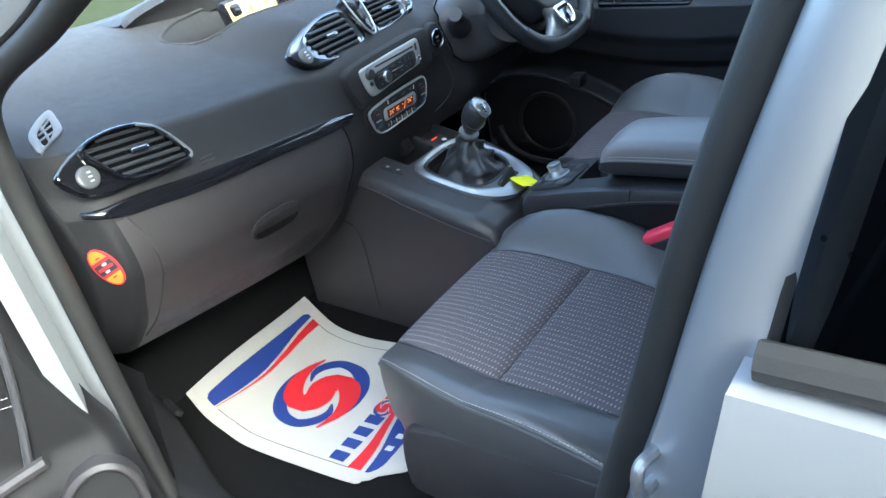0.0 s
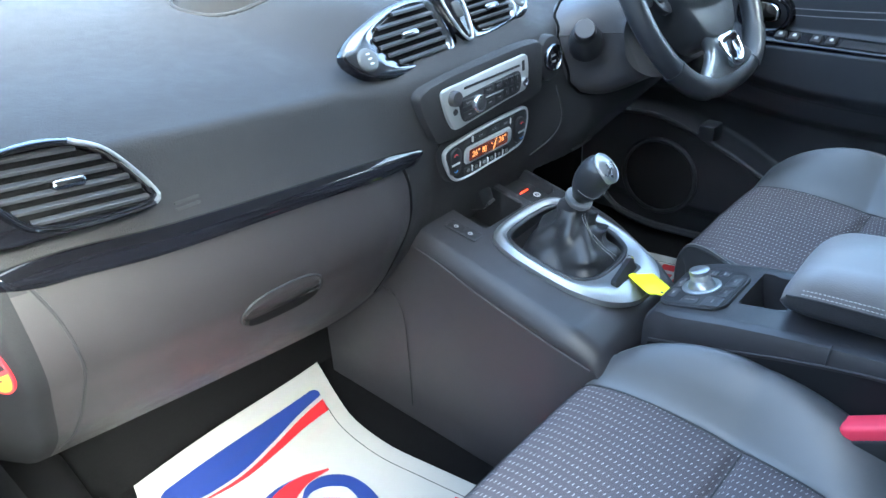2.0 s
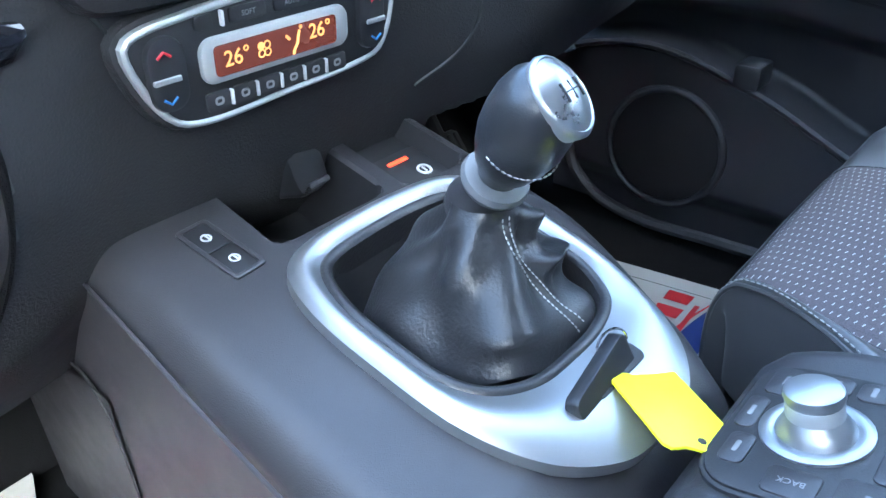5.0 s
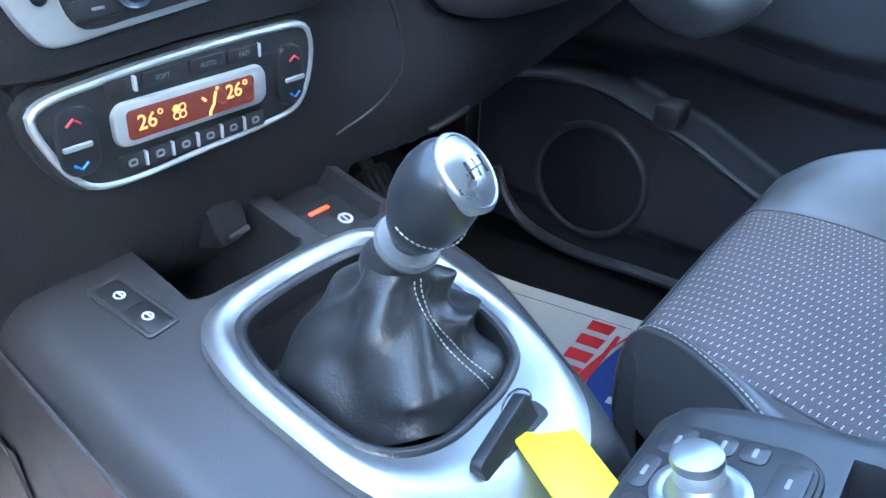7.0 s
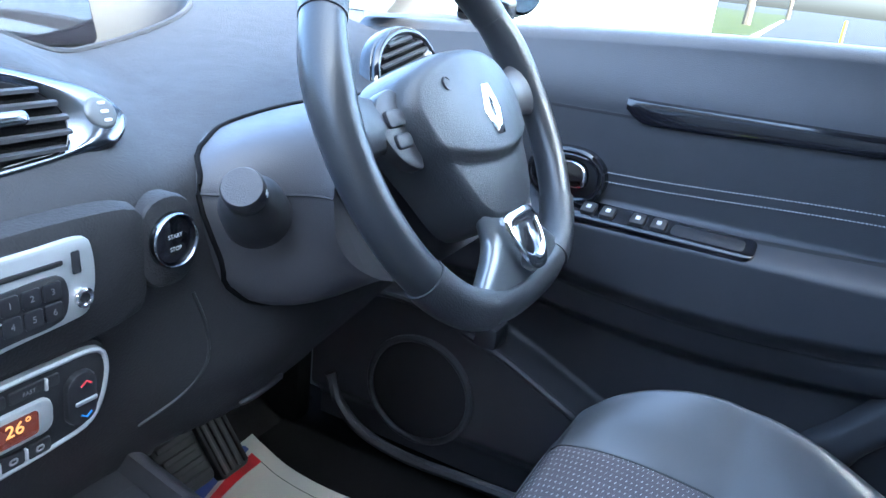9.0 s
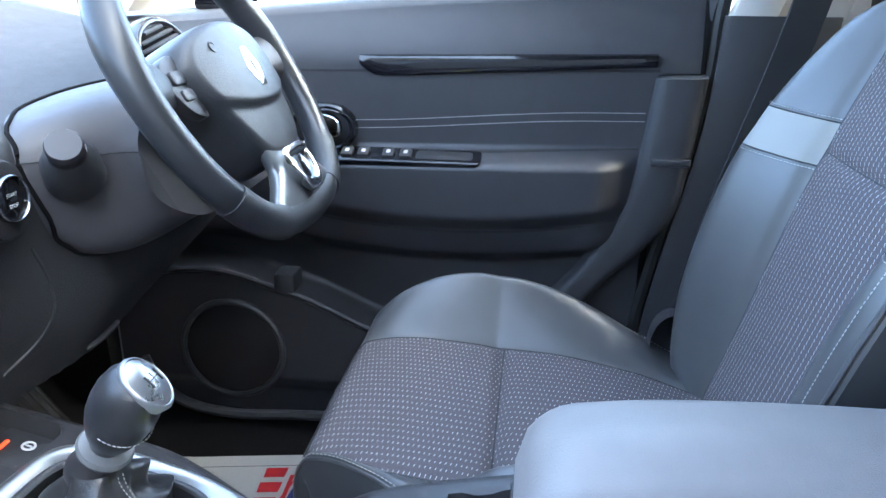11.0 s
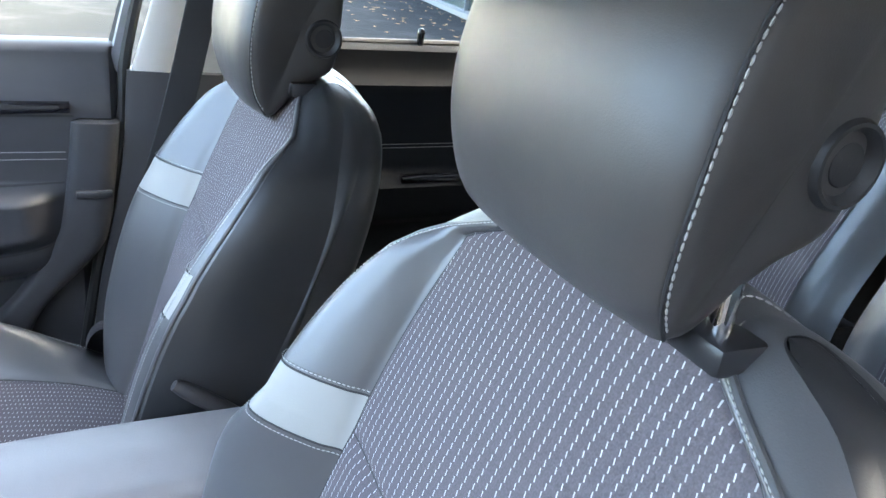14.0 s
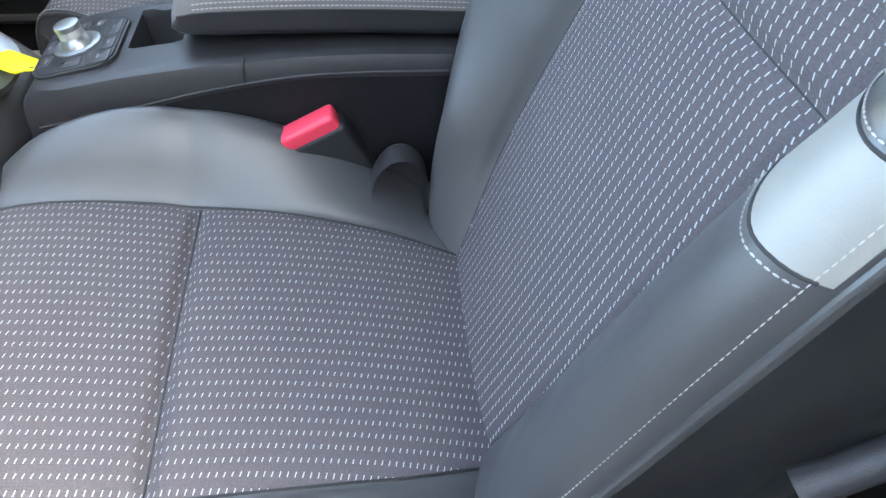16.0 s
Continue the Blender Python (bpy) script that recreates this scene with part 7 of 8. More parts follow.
# floor pan and firewall, tunnel, sills
part("floor_pan", box((0.42, -1.9, FLOOR - 0.05), (1.92, 1.45, FLOOR), 0.005), CARPET, shell, "black carpeted floor")
rows = []
for k in range(21):
    t = k / 20
    y, z = 1.10 + 0.30 * t, FLOOR + 0.002 + 0.35 * t ** 1.4
    rows.append([Vector((0.44 + 1.44 * j / 20, y, z)) for j in range(21)])
part("toe_board", grid(rows), CARPET, shell)
part("kick_panel", box((1.80, 1.075, FLOOR), (1.84, 1.42, 1.05), 0.01), CARPET, shell)
part("kick_panel", box((0.455, 1.02, FLOOR), (0.50, 1.42, 1.05), 0.01), DARK, shell)
part("firewall", box((0.44, 1.42, 0.45), (1.90, 1.46, 1.12), 0.01), CARPET, shell)
# left door aperture
post = [(0.452, 0.850, 0.54), (0.452, 0.850, 0.75), (0.452, 0.849, 0.98), (0.450, 0.843, 1.13), (0.450, 0.805, 1.230), (0.450, 0.592, 1.322), (0.450, 0.458, 1.380), (0.46, 0.25, 1.47), (0.48, 0.05, 1.54)]
part("aperture_seal", tube(curve(post, 80), 0.015, 12), RUBBER, shell, "black rubber door seal")
rows = []
for p in curve(post, 60):
    up = smoothstep(1.10, 1.30, p.z)
    w = (1 + 0.9 * up) * smoothstep(0.50, 0.80, p.z) * 0.75 + 0.25
    rows.append(curve([p + Vector((0.02, 0.02, 0.01 * up)), p + Vector((-0.006, 0.012, 0.014 * up)), p + Vector((-0.014, 0.030 * w, 0.03 * up)), p + Vector((-0.018, 0.080 * w * (1 - 0.4 * up), 0.07 * up)), p + Vector((-0.024, 0.118 * w * (1 - 0.4 * up), 0.10 * up)), p + Vector((-0.010, 0.135 * w * (1 - 0.4 * up), 0.13 * up))], 14))
part("a_pillar_flange", grid(rows), PAINT, shell, "silver painted door aperture")
for z, y in ((0.977, 0.955), (0.838, 0.942)):
    x0 = 0.428
    part("bolt", tube([(x0 + 0.012, y + 0.004, z), (x0 - 0.006, y - 0.006, z)], 0.0105, 12), RUBBER if z > 0.9 else CHROME, shell)
part("door_hinge", box((0.395, 0.975, 0.80), (0.425, 1.02, 0.835), 0.006), PAINT, shell)
part("sill", box((0.37, -1.1, 0.40), (0.465, 1.02, 0.545), 0.02, 3), PAINT, shell)
rows = []
for k in range(31):
    y = 0.0 + 1.16 * k / 30
    xr = interp([(0, 0.500), (0.70, 0.500), (0.80, 0.512), (0.92, 0.553), (1.04, 0.590), (1.16, 0.600)], y)
    up = 0.10 * smoothstep(0.90, 1.12, y)
    rows.append(curve([Vector((0.452, y, 0.50)), Vector((0.455, y, 0.556 + up)), Vector((0.470, y, 0.563 + up)), Vector(((0.46 + xr) / 2, y, 0.558 + up * 0.8)), Vector((xr - 0.012, y, 0.550 + up * 0.4)), Vector((xr, y, 0.538)), Vector((xr + 0.002, y, 0.50))], 18))
trim_ = part("sill_trim", grid(rows), SILLP, shell, "dark plastic sill and kick trim")
part("trim_catch", slab(Plane((0.592, 1.03, 0.552), (0.2, 1, 0), (-0.6, 0.1, 0.8)), rounded(0.060, 0.020, 0.008, 4), -0.004, 0.006, 0.004), SILLP, trim_)
rows = [[Vector((0.50 - 0.03 * (1 - t), 0.86 + 0.24 * s, 0.53 + 0.24 * t)) for s in [q / 8 for q in range(9)]] for t in [q / 8 for q in range(9)]]
part("kick_panel", grid(rows), SILLP, shell)
# left B pillar
bp = [(0.425, 0.110, 0.56), (0.425, 0.085, 0.75), (0.424, 0.058, 0.96), (0.422, 0.018, 1.12), (0.422, -0.008, 1.23), (0.424, -0.042, 1.342), (0.44, -0.085, 1.48), (0.46, -0.12, 1.57)]
part("b_pillar_seal", tube(curve(bp, 50), 0.014, 10), RUBBER, shell, "black rubber door seal")
rows = []
for p in curve(bp, 40):
    w = 1 - 0.35 * smoothstep(1.18, 1.40, p.z)
    rows.append(curve([p + Vector((0.03, 0.002, 0)), p + Vector((0.0, -0.006 * w, 0)), p + Vector((-0.022, -0.012 * w, 0)), p + Vector((-0.030, -0.024 * w, 0)), p + Vector((-0.034, -0.045 * w, 0)), p + Vector((-0.030, -0.062 * w, 0)), p + Vector((0.01, -0.070 * w, 0))], 14))
part("b_pillar_left", grid(rows), PAINT, shell, "silver painted centre pillar")
part("striker", tube(curve([(0.398, 0.008, 1.092), (0.380, 0.012, 1.092), (0.380, 0.012, 1.070), (0.398, 0.008, 1.070)], 16), 0.004, 8), SATIN, shell)

# left rear door
ld = thing("rear_door", (0.38, -0.5, GROUND + 0.3), "closed silver rear door with tinted window", "door")
rows = []
for i in range(41):
    y = 0.012 - 1.08 * i / 40
    yy = lambda z: y + (0.055 * (1.155 - z) / 0.5 if i == 0 else 0.055 * (1.155 - z) / 0.5 * (1 - i / 40))
    rows.append(curve([Vector((0.385, yy(1.155), 1.150)), Vector((0.366, yy(1.15), 1.156)), Vector((0.352, yy(1.14), 1.140)), Vector((0.338, yy(1.0), 1.0)), Vector((0.330, yy(0.85), 0.85)), Vector((0.335, yy(0.65), 0.65)), Vector((0.36, yy(0.45), 0.45))], 24))
part("skin", grid(rows), PAINT, ld, "silver painted door skin")
part("edge", grid([[p + Vector((dx, 0.0, 0)) for dx in (0, 0.02, 0.05)] for p in rows[0]]), PAINT, ld)
part("waist_seal", tube([(0.372, 0.004, 1.160), (0.372, -1.05, 1.185)], 0.010, 8), RUBBER, ld)
part("frame", tube([(0.388, 0.001, 1.15), (0.396, -0.019, 1.34), (0.43, -0.079, 1.56)], 0.006, 8), RUBBER, ld)
part("window", grid([[Vector((0.378 + 0.045 * (t ** 1.5), -0.001 - 1.04 * s - 0.06 * t, 1.15 + 0.42 * t)) for s in [q / 8 for q in range(9)]] for t in [q / 8 for q in range(9)]]), TINT, ld, "tinted glass with rain drops")
random.seed(4)
vs, fs = [], []
for k in range(110):
    s, t = random.random() * 0.35, random.random() * 0.95
    c = Vector((0.376 + 0.045 * t ** 1.5, -0.001 - 1.04 * s - 0.06 * t, 1.15 + 0.42 * t))
    r = 0.0007 + 0.0012 * random.random()
    n0 = len(vs)
    for q in range(6):
        vs.append(c + Vector((0, r * math.cos(q * math.pi / 3), r * 1.3 * math.sin(q * math.pi / 3))))
    vs.append(c + Vector((-r * 0.7, 0, 0)))
    fs += [(n0 + q, n0 + (q + 1) % 6, n0 + 6) for q in range(6)]
part("rain_drops", (vs, [], fs), GLASS, ld, kind="stuff")

shift_parts(ld, Matrix(((1, 0, 0, 0.004), (0, 1, 0, -0.052), (0, 0, 1, 0.035), (0, 0, 0, 1))))

# open front passenger door
od = thing("front_door", (0.36, 1.0, GROUND + 0.3), "open passenger door with dark inner panel and speaker", "door")
hd_dir = Vector((-0.88, 0.47, 0)).normalized()
po = Plane((0.425, 0.885, 0.0), hd_dir, (0, 0, 1))
if po.c.y > 0:
    po.c = -po.c
def door_edge(z):
    return interp([(0.40, -0.040), (0.62, -0.034), (0.72, -0.026), (0.80, -0.002), (0.90, 0.020), (1.0, 0.032), (1.14, 0.045)], z)


rows = []
for i in range(61):
    row = []
    for j in range(61):
        z = 0.42 + 0.72 * j / 60
        u = door_edge(z) + (0.98 - door_edge(z)) * (i / 60) ** 1.5
        h = 0.050 + 0.035 * (1 - smoothstep(0.70, 0.75, z)) + 0.03 * smoothstep(0.86, 0.90, z) * (1 - smoothstep(0.95, 0.98, z)) * smoothstep(0.06, 0.12, u)
        h -= 0.035 * (1 - smoothstep(0.0, 0.022, u - door_edge(z)))
        row.append(po.at(u, z, h))
    row += [po.at(u, 1.15, 0.03), po.at(u, 1.152, 0.0)]
    rows.append(row)
part("panel", grid(rows), SILLP, od)
part("skin", grid([[po.at(0.0 + 0.98 * i / 20, 0.38 + 0.77 * j / 20, -0.03 - 0.03 * math.sin(math.pi * j / 20)) for j in range(21)] for i in range(21)]), PAINT, od)
part("edge", grid([[po.at(u, 0.38 + 0.77 * j / 20, h) for j in range(21)] for u, h in ((0.03, 0.045), (0.005, 0.04), (0.0, 0.0), (0.0, -0.03))]), PAINT, od)
part("pocket_speaker", ring(Plane(po.at(0.20, 0.60, 0.082), po.a, (0, 0, 1)), circle(0.085, 40), circle(0.07, 40), -0.01, 0.006, 0.003), LOWER, od, "round speaker in the door pocket")
part("pocket_lip", tube(curve([po.at(0.07, 0.76, 0.085), po.at(0.2, 0.735, 0.088), po.at(0.5, 0.72, 0.085), po.at(0.9, 0.70, 0.08)], 30), 0.010, 8), LOWER, od)
part("insert_strip", tube(curve([po.at(0.052, 0.95, 0.055), po.at(0.062, 0.89, 0.058), po.at(0.078, 0.82, 0.058), po.at(0.100, 0.735, 0.075)], 16), 0.006, 8), DOORP, od, "grey trim line")
for o_ in (0.0, 0.014):
    part("stitching", stitches([po.at(0.078, 0.845 + o_, 0.0565), po.at(0.12, 0.850 + o_, 0.0585), po.at(0.30, 0.86 + o_, 0.0585)], 0.0045, 0.0034, 0.0009), THREAD, od)
# pocket mouth with its grip near the hinge
grip = Plane(po.at(0.028, 0.690, 0.088), po.a - Vector((0, 0, 0.25)), (0, 0, 1))
if grip.c.y > 0:
    grip.c = -grip.c
mouth = loop2([(-0.045, -0.03), (-0.040, 0.012), (-0.015, 0.032), (0.025, 0.026), (0.060, -0.010), (0.075, -0.075), (-0.020, -0.085)], 48)
part("pocket_grip", ring(grip, inset(mouth, -0.010), inset(mouth, 0.004), -0.012, 0.010, 0.006), LOWER, od, "grey pocket grip")
part("pocket_mouth", slab(grip, mouth, -0.02, 0.003, 0.002), DARK, od)

# seat belt on the driver's pillar
belt = thing("seat_belt", (1.84, 0.03, 0.95), "black seat belt hanging from the pillar anchor", "seat belt")
c = curve([(1.808, -0.058, 1.385), (1.800, -0.030, 1.26), (1.795, 0.0, 1.13), (1.795, 0.04, 0.98), (1.80, 0.07, 0.85), (1.80, 0.09, 0.72)], 40)
part("webbing", grid([[p + Vector((dx, 0.024 * w, -0.002 * abs(w))) for dx, w in ((0, -1), (-0.0016, -0.95), (-0.002, 0), (-0.0016, 0.95), (0, 1), (0.0016, 0))] for p in c], close_u=True, cap=True), WEB, belt)
part("loop", ring(Plane((1.806, -0.063, 1.395), (0, -1, 0.1), (0.1, 0, 1)), rounded(0.078, 0.034, 0.015, 5), rounded(0.056, 0.010, 0.004, 5), -0.008, 0.006, 0.004), GLOSS, belt, "black anchor loop")
part("adjuster", grid([[Vector((1.812 - 0.006 * math.sin(math.pi * k / 12), -0.070 - 0.028 * s - 0.12 * (z - 1.40), z)) for k, s in enumerate([-1 + 2 * q / 12 for q in range(13)])] for z in [1.392, 1.40, 1.45, 1.50, 1.54]]), TRIM, belt, "pale belt height adjuster")

shift_parts(belt, Matrix.Translation((0.022, 0.072, -0.004)))

# ---- rear bench ----
bench = thing("rear_seat", (CX, -1.1, FLOOR), "black leather and striped fabric rear seat row", "seat")
rows = []
for i in range(61):
    x = 0.50 + 1.32 * i / 60
    bump = 0.012 * abs(math.sin(3 * math.pi * i / 60))
    rows.append(curve([Vector((x, -0.60, 0.62)), Vector((x, -0.585, 0.74)), Vector((x, -0.64, 0.775 + bump)), Vector((x, -0.85, 0.765 + bump)), Vector((x, -1.07, 0.74))], 20))
part("cushion", grid(rows), LEATHER, bench)
for k in range(3):
    x0 = 0.52 + 0.44 * k
    rows = []
    for i in range(31):
        u = i / 30
        x = x0 + 0.41 * u
        e = min(u, 1 - u)
        s = smoothstep(0, 0.16, e)
        rows.append(curve([Vector((x, -1.06 - 0.03 * (1 - s), 0.72)), Vector((x, -1.11 + 0.03 * s, 0.86)), Vector((x, -1.20 + 0.03 * s, 1.05)), Vector((x, -1.265 + 0.02 * s, 1.20 - 0.03 * (1 - s))), Vector((x, -1.31, 1.225 - 0.05 * (1 - s))), Vector((x, -1.36, 1.15)), Vector((x, -1.34, 0.75))], 40))
    b = part("backrest", grid(rows), LEATHER, bench)
    fr = [[p + Vector((0, 0.003, 0.0012)) for p in r[2:22]] for r in rows[7:24]]
    part("back_fabric", grid([[fr[i][j] for i in range(len(fr))] for j in range(20)]), FABRIC, b, "dark grey fabric with white dashes")
    hr = [[Vector((x0 + 0.205 + 0.11 * cx_ * s, -1.30 + 0.045 * sy * s, z)) for cx_, sy in [(math.copysign(abs(math.cos(a)) ** 0.6, math.cos(a)), math.copysign(abs(math.sin(a)) ** 0.7, math.sin(a))) for a in [2 * math.pi * q / 32 for q in range(32)]]] for z, s in ((1.225, 0.75), (1.235, 0.95), (1.28, 1.0), (1.33, 0.98), (1.355, 0.85), (1.362, 0.5))]
    part("headrest", grid(hr, close_u=True, cap=True), LEATHER, bench)

# ---- pedals ----
for k, (x, w) in enumerate(((1.395, 0.055), (1.483, 0.062), (1.548, 0.048))):
    pd = thing("pedal", (x, 1.02, FLOOR + 0.12), "black rubber foot pedal with ribs", "pedal", "pedals")
    pp = Plane((x, 0.99 + 0.01 * k, FLOOR + 0.155), (1, 0, 0), (0, 0.62, 0.78))
    pad_ = part("pad", slab(pp, rounded(w, 0.075 if k < 2 else 0.11, 0.008, 4), -0.008, 0.006, 0.003), RUBBER, pd)
    for q in range(4):
        if k < 2:
            part("rib", slab(pp, rounded(w * 0.85, 0.008, 0.002, 3, 0, -0.026 + 0.017 * q), 0.003, 0.010, 0.0015), RUBBER, pad_)
        else:
            part("rib", slab(pp, rounded(0.006, 0.10, 0.002, 3, -0.017 + 0.0115 * q, 0), 0.003, 0.010, 0.0015), RUBBER, pad_)
    part("arm", tube([pp.at(0, 0.0, -0.006), (x, 1.10, FLOOR + 0.27), (x, 1.15, FLOOR + 0.42)], 0.009, 8), DARK, pd)

# ---- paper floor mats ----


def floor_mat(label, fx, mirror=False):
    """A white printed mat. fx maps mat coordinates (across 0..1, along 0..1 from the front) to the floor."""
    m = thing("floor_mat", fx(0.5, 0.5), label, "floor mat", "floor mats")

    nx, ny = 24, 24
    rows = [[fx(i / nx, j / ny) for i in range(nx + 1)] for j in range(ny + 1)]
    top = [[p + Vector((0, 0, 0.0025)) for p in r] for r in rows]
    bm = join(grid(top), grid([[p - Vector((0, 0, 0.001)) for p in r] for r in rows]))
    part("sheet", bm, VINYL, m)

    def strip_(name, pts, w, mat, h):
        c = curve([(u, v, 0) for u, v in pts], 40)
        rows = []
        for k, p in enumerate(c):
            a, b = c[max(0, k - 1)], c[min(39, k + 1)]
            t = (b - a).normalized()
            n = Vector((-t.y, t.x, 0))
            ww = w(k / 39) if callable(w) else w
            rows.append([fx((p + n * ww * s).x, (p + n * ww * s).y) + Vector((0, 0, h)) for s in (-0.5, -0.25, 0, 0.25, 0.5)])
        return part(name, grid(rows), mat, m)

    # border line, blue corner band with red edge
    def band(name, u0, u1, va, vb, mat, h):
        rows = []
        for k in range(49):
            u = u0 + (u1 - u0) * k / 48
            rows.append([fx(u, va(u) + (vb(u) - va(u)) * q / 4) + Vector((0, 0, h)) for q in range(5)])
        return part(name, grid(rows), mat, m)

    strip_("border_line", [(0.075, 0.18), (0.075, 0.5), (0.075, 0.82)], 0.004, LOWER, 0.0030)
    strip_("border_line", [(0.925, 0.18), (0.925, 0.5), (0.925, 0.82)], 0.004, LOWER, 0.0030)
    wave = lambda u: interp([(0.07, 0.155), (0.25, 0.182), (0.42, 0.188), (0.60, 0.165), (0.78, 0.135), (0.93, 0.122)], u)
    for e in (0, 1):
        f = (lambda v: v) if e == 0 else (lambda v: 1 - v)
        g = (lambda u: u) if e == 0 else (lambda u: 1 - u)
        corner = lambda u: 0.085 + 0.020 * (max(0.0, 0.11 - u) / 0.04) ** 2 + 0.020 * (max(0.0, u - 0.89) / 0.04) ** 2
        band("blue_band", 0.072, 0.928, (lambda u: f(corner(g(u)))), (lambda u: f(wave(g(u)))), BLUE, 0.0032)
        red = lambda u: 0.004 + 0.046 * ((u - 0.07) / 0.86) ** 1.6
        band("red_line", 0.075, 0.925, (lambda u: f(wave(g(u)) + 0.006 + 0.012 * g(u))), (lambda u: f(wave(g(u)) + 0.006 + 0.012 * g(u) + red(g(u)))), RED, 0.0036)

    # round swirl emblem: two blue crescents and a red double curve
    def swirl(cu, cv, r, names):
        place = lambda pts, s: [(cu + r * s * p, cv - r * 0.68 * s * q) for p, q in pts]
        for s in (1, -1):
            strip_(names[0], place([(0.18, 0.40), (0.40, 0.50), (0.66, 0.42), (0.86, 0.14), (0.78, -0.28), (0.46, -0.60), (0.02, -0.76), (-0.36, -0.78)], s), lambda k: r * (0.02 + 0.20 * math.sin(math.pi * min(1, k)) ** 0.8), BLUE, 0.0034)
        strip_(names[1], place([(0.82, 0.56), (0.42, 0.68), (0.0, 0.62), (-0.34, 0.38), (-0.42, 0.10), (-0.16, -0.04), (0.16, 0.04), (0.42, -0.10), (0.34, -0.38), (0.0, -0.62), (-0.42, -0.68), (-0.82, -0.56)], 1), lambda k: r * (0.03 + 0.36 * math.sin(math.pi * k) ** 1.2), RED, 0.0038)

    swirl(0.49, 0.480, 0.295, ("blue_crescent", "red_swirl"))
    # lettering as plain bars, with a small swirl in the row
    for k in range(9):
        u = 0.125 + 0.094 * k
        if k == 4:
            swirl(u, 0.755, 0.065, ("small_crescent", "small_swirl"))
        else:
            strip_("letter_bar", [(u, 0.725), (u + 0.001, 0.755), (u, 0.785)], 0.062, BLUE if k < 4 else RED, 0.0034)
    strip_("small_bar", [(0.52, 0.805), (0.65, 0.806), (0.86, 0.805)], 0.012, RED, 0.0034)
    for k in range(7):
        strip_("small_letter_bar", [(0.25 + 0.09 * k, 0.875), (0.25 + 0.09 * k, 0.888), (0.25 + 0.09 * k, 0.90)], 0.034, WHITEP, 0.0042)
    return m


def waisted(u, v, x0, y0):
    """A mat 0.36 m wide at its ends and narrower between, with rounded rear corners."""
    left = interp([(0, 0.0), (0.14, -0.020), (0.27, -0.030), (0.42, -0.038), (0.77, -0.022), (0.93, -0.008), (1, 0.004)], v)
    right = interp([(0, 0.357), (0.15, 0.330), (0.28, 0.310), (0.45, 0.304), (0.60, 0.314), (0.85, 0.334), (1, 0.345)], v)
    y = y0 + 0.012 * u - 0.525 * v + 0.05 * smoothstep(0.86, 1.0, v) * ((1 - smoothstep(0, 0.16, u)) + smoothstep(0.84, 1, u))
    return x0 + left + (right - left) * u, y


def pass_mat(u, v):
    x, y = waisted(u, v, 0.649, 1.078)
    z = FLOOR + 0.006 + 0.010 * math.exp(-((v - 0.05) / 0.12) ** 2) + 0.004 * math.sin(5 * u + 3 * v)
    if v < 0.10:
        z += 0.06 * (0.10 - v)
    return Vector((x, y, z))


def drive_mat(u, v):
    x, y = waisted(u, v, 1.392, 1.140)
    return Vector((x, y, FLOOR + 0.006 + 0.004 * math.sin(4 * u + 3 * v + 1) + 0.05 * max(0.0, y - 1.10)))


floor_mat("white printed paper floor mat with blue and red emblem", pass_mat)
floor_mat("white printed paper floor mat under the pedals", drive_mat)

# ---- outside ----
# added wall, never in view: closes the left side and cuts low sky light
single("wall_west", box((-3.0, -9, GROUND), (-2.7, 9, 3.0), 0.01), CONCRETE, "plain grey wall, unseen and added beside the parked car", "wall", kind="structure")
g = grid([[Vector((x, y, GROUND)) for x in (-400, -30, -8, 0, 4, 8, 14, 30, 80, 400)] for y in (-400, -60, -20, -8, -2, 2, 8, 20, 60, 400)])
single("ground", g, ASPHALT, "grey worn asphalt with sun dapples painted as paler patches", "ground", kind="structure")


def strip_ground(name, a, b, w0, w1, z, mat, label, cat, kind="structure"):
    a, b = Vector(a), Vector(b)
    t = (b - a).normalized()
    n = Vector((-t.y, t.x, 0))
    rows = []
    for k in range(61):
        p = a.lerp(b, (k / 60) ** 1.6)
        rows.append([p + n * (w0 + (w1 - w0) * j / 20) + Vector((0, 0, z + (0.05 * noise.noise((p + n * j) * 0.5) if name == "grass_verge" and j > 1 else 0))) for j in range(21)])
    return single(name, grid(rows), mat, label, cat, kind=kind)


KA, KB = (6.5, 2.02, GROUND), (110, 7.4, GROUND)
strip_ground("grass_verge", KA, KB, 0.13, 30.0, 0.10, GRASS, "rough yellow-green grass verge behind the kerb", "grass")
ka, kb = Vector(KA), Vector(KB)
t = (kb - ka).normalized()
n = Vector((-t.y, t.x, 0))
kerb = thing("kerb", KA, "grey concrete kerb beside the road", "kerb", kind="structure")
kp = grid([[Vector((dx, dy, dz)) for dx in (0.0, 0.9)] for dy, dz in ((0, -0.05), (0.0, 0.105), (0.015, 0.12), (0.115, 0.12), (0.13, 0.10))])
km = bpy.data.meshes.new("kerb_stone")
kp.to_mesh(km)
kp.free()
km.materials.append(CONCRETE)
rot = Matrix.Rotation(math.atan2(t.y, t.x), 4, "Z")
for k in range(70):
    ob = new("kerb_stone", km)
    ob.parent = kerb
    ob.matrix_parent_inverse = Matrix.Translation(-ka)
    ob.matrix_basis = Matrix.Translation(ka + t * 0.915 * k) @ rot
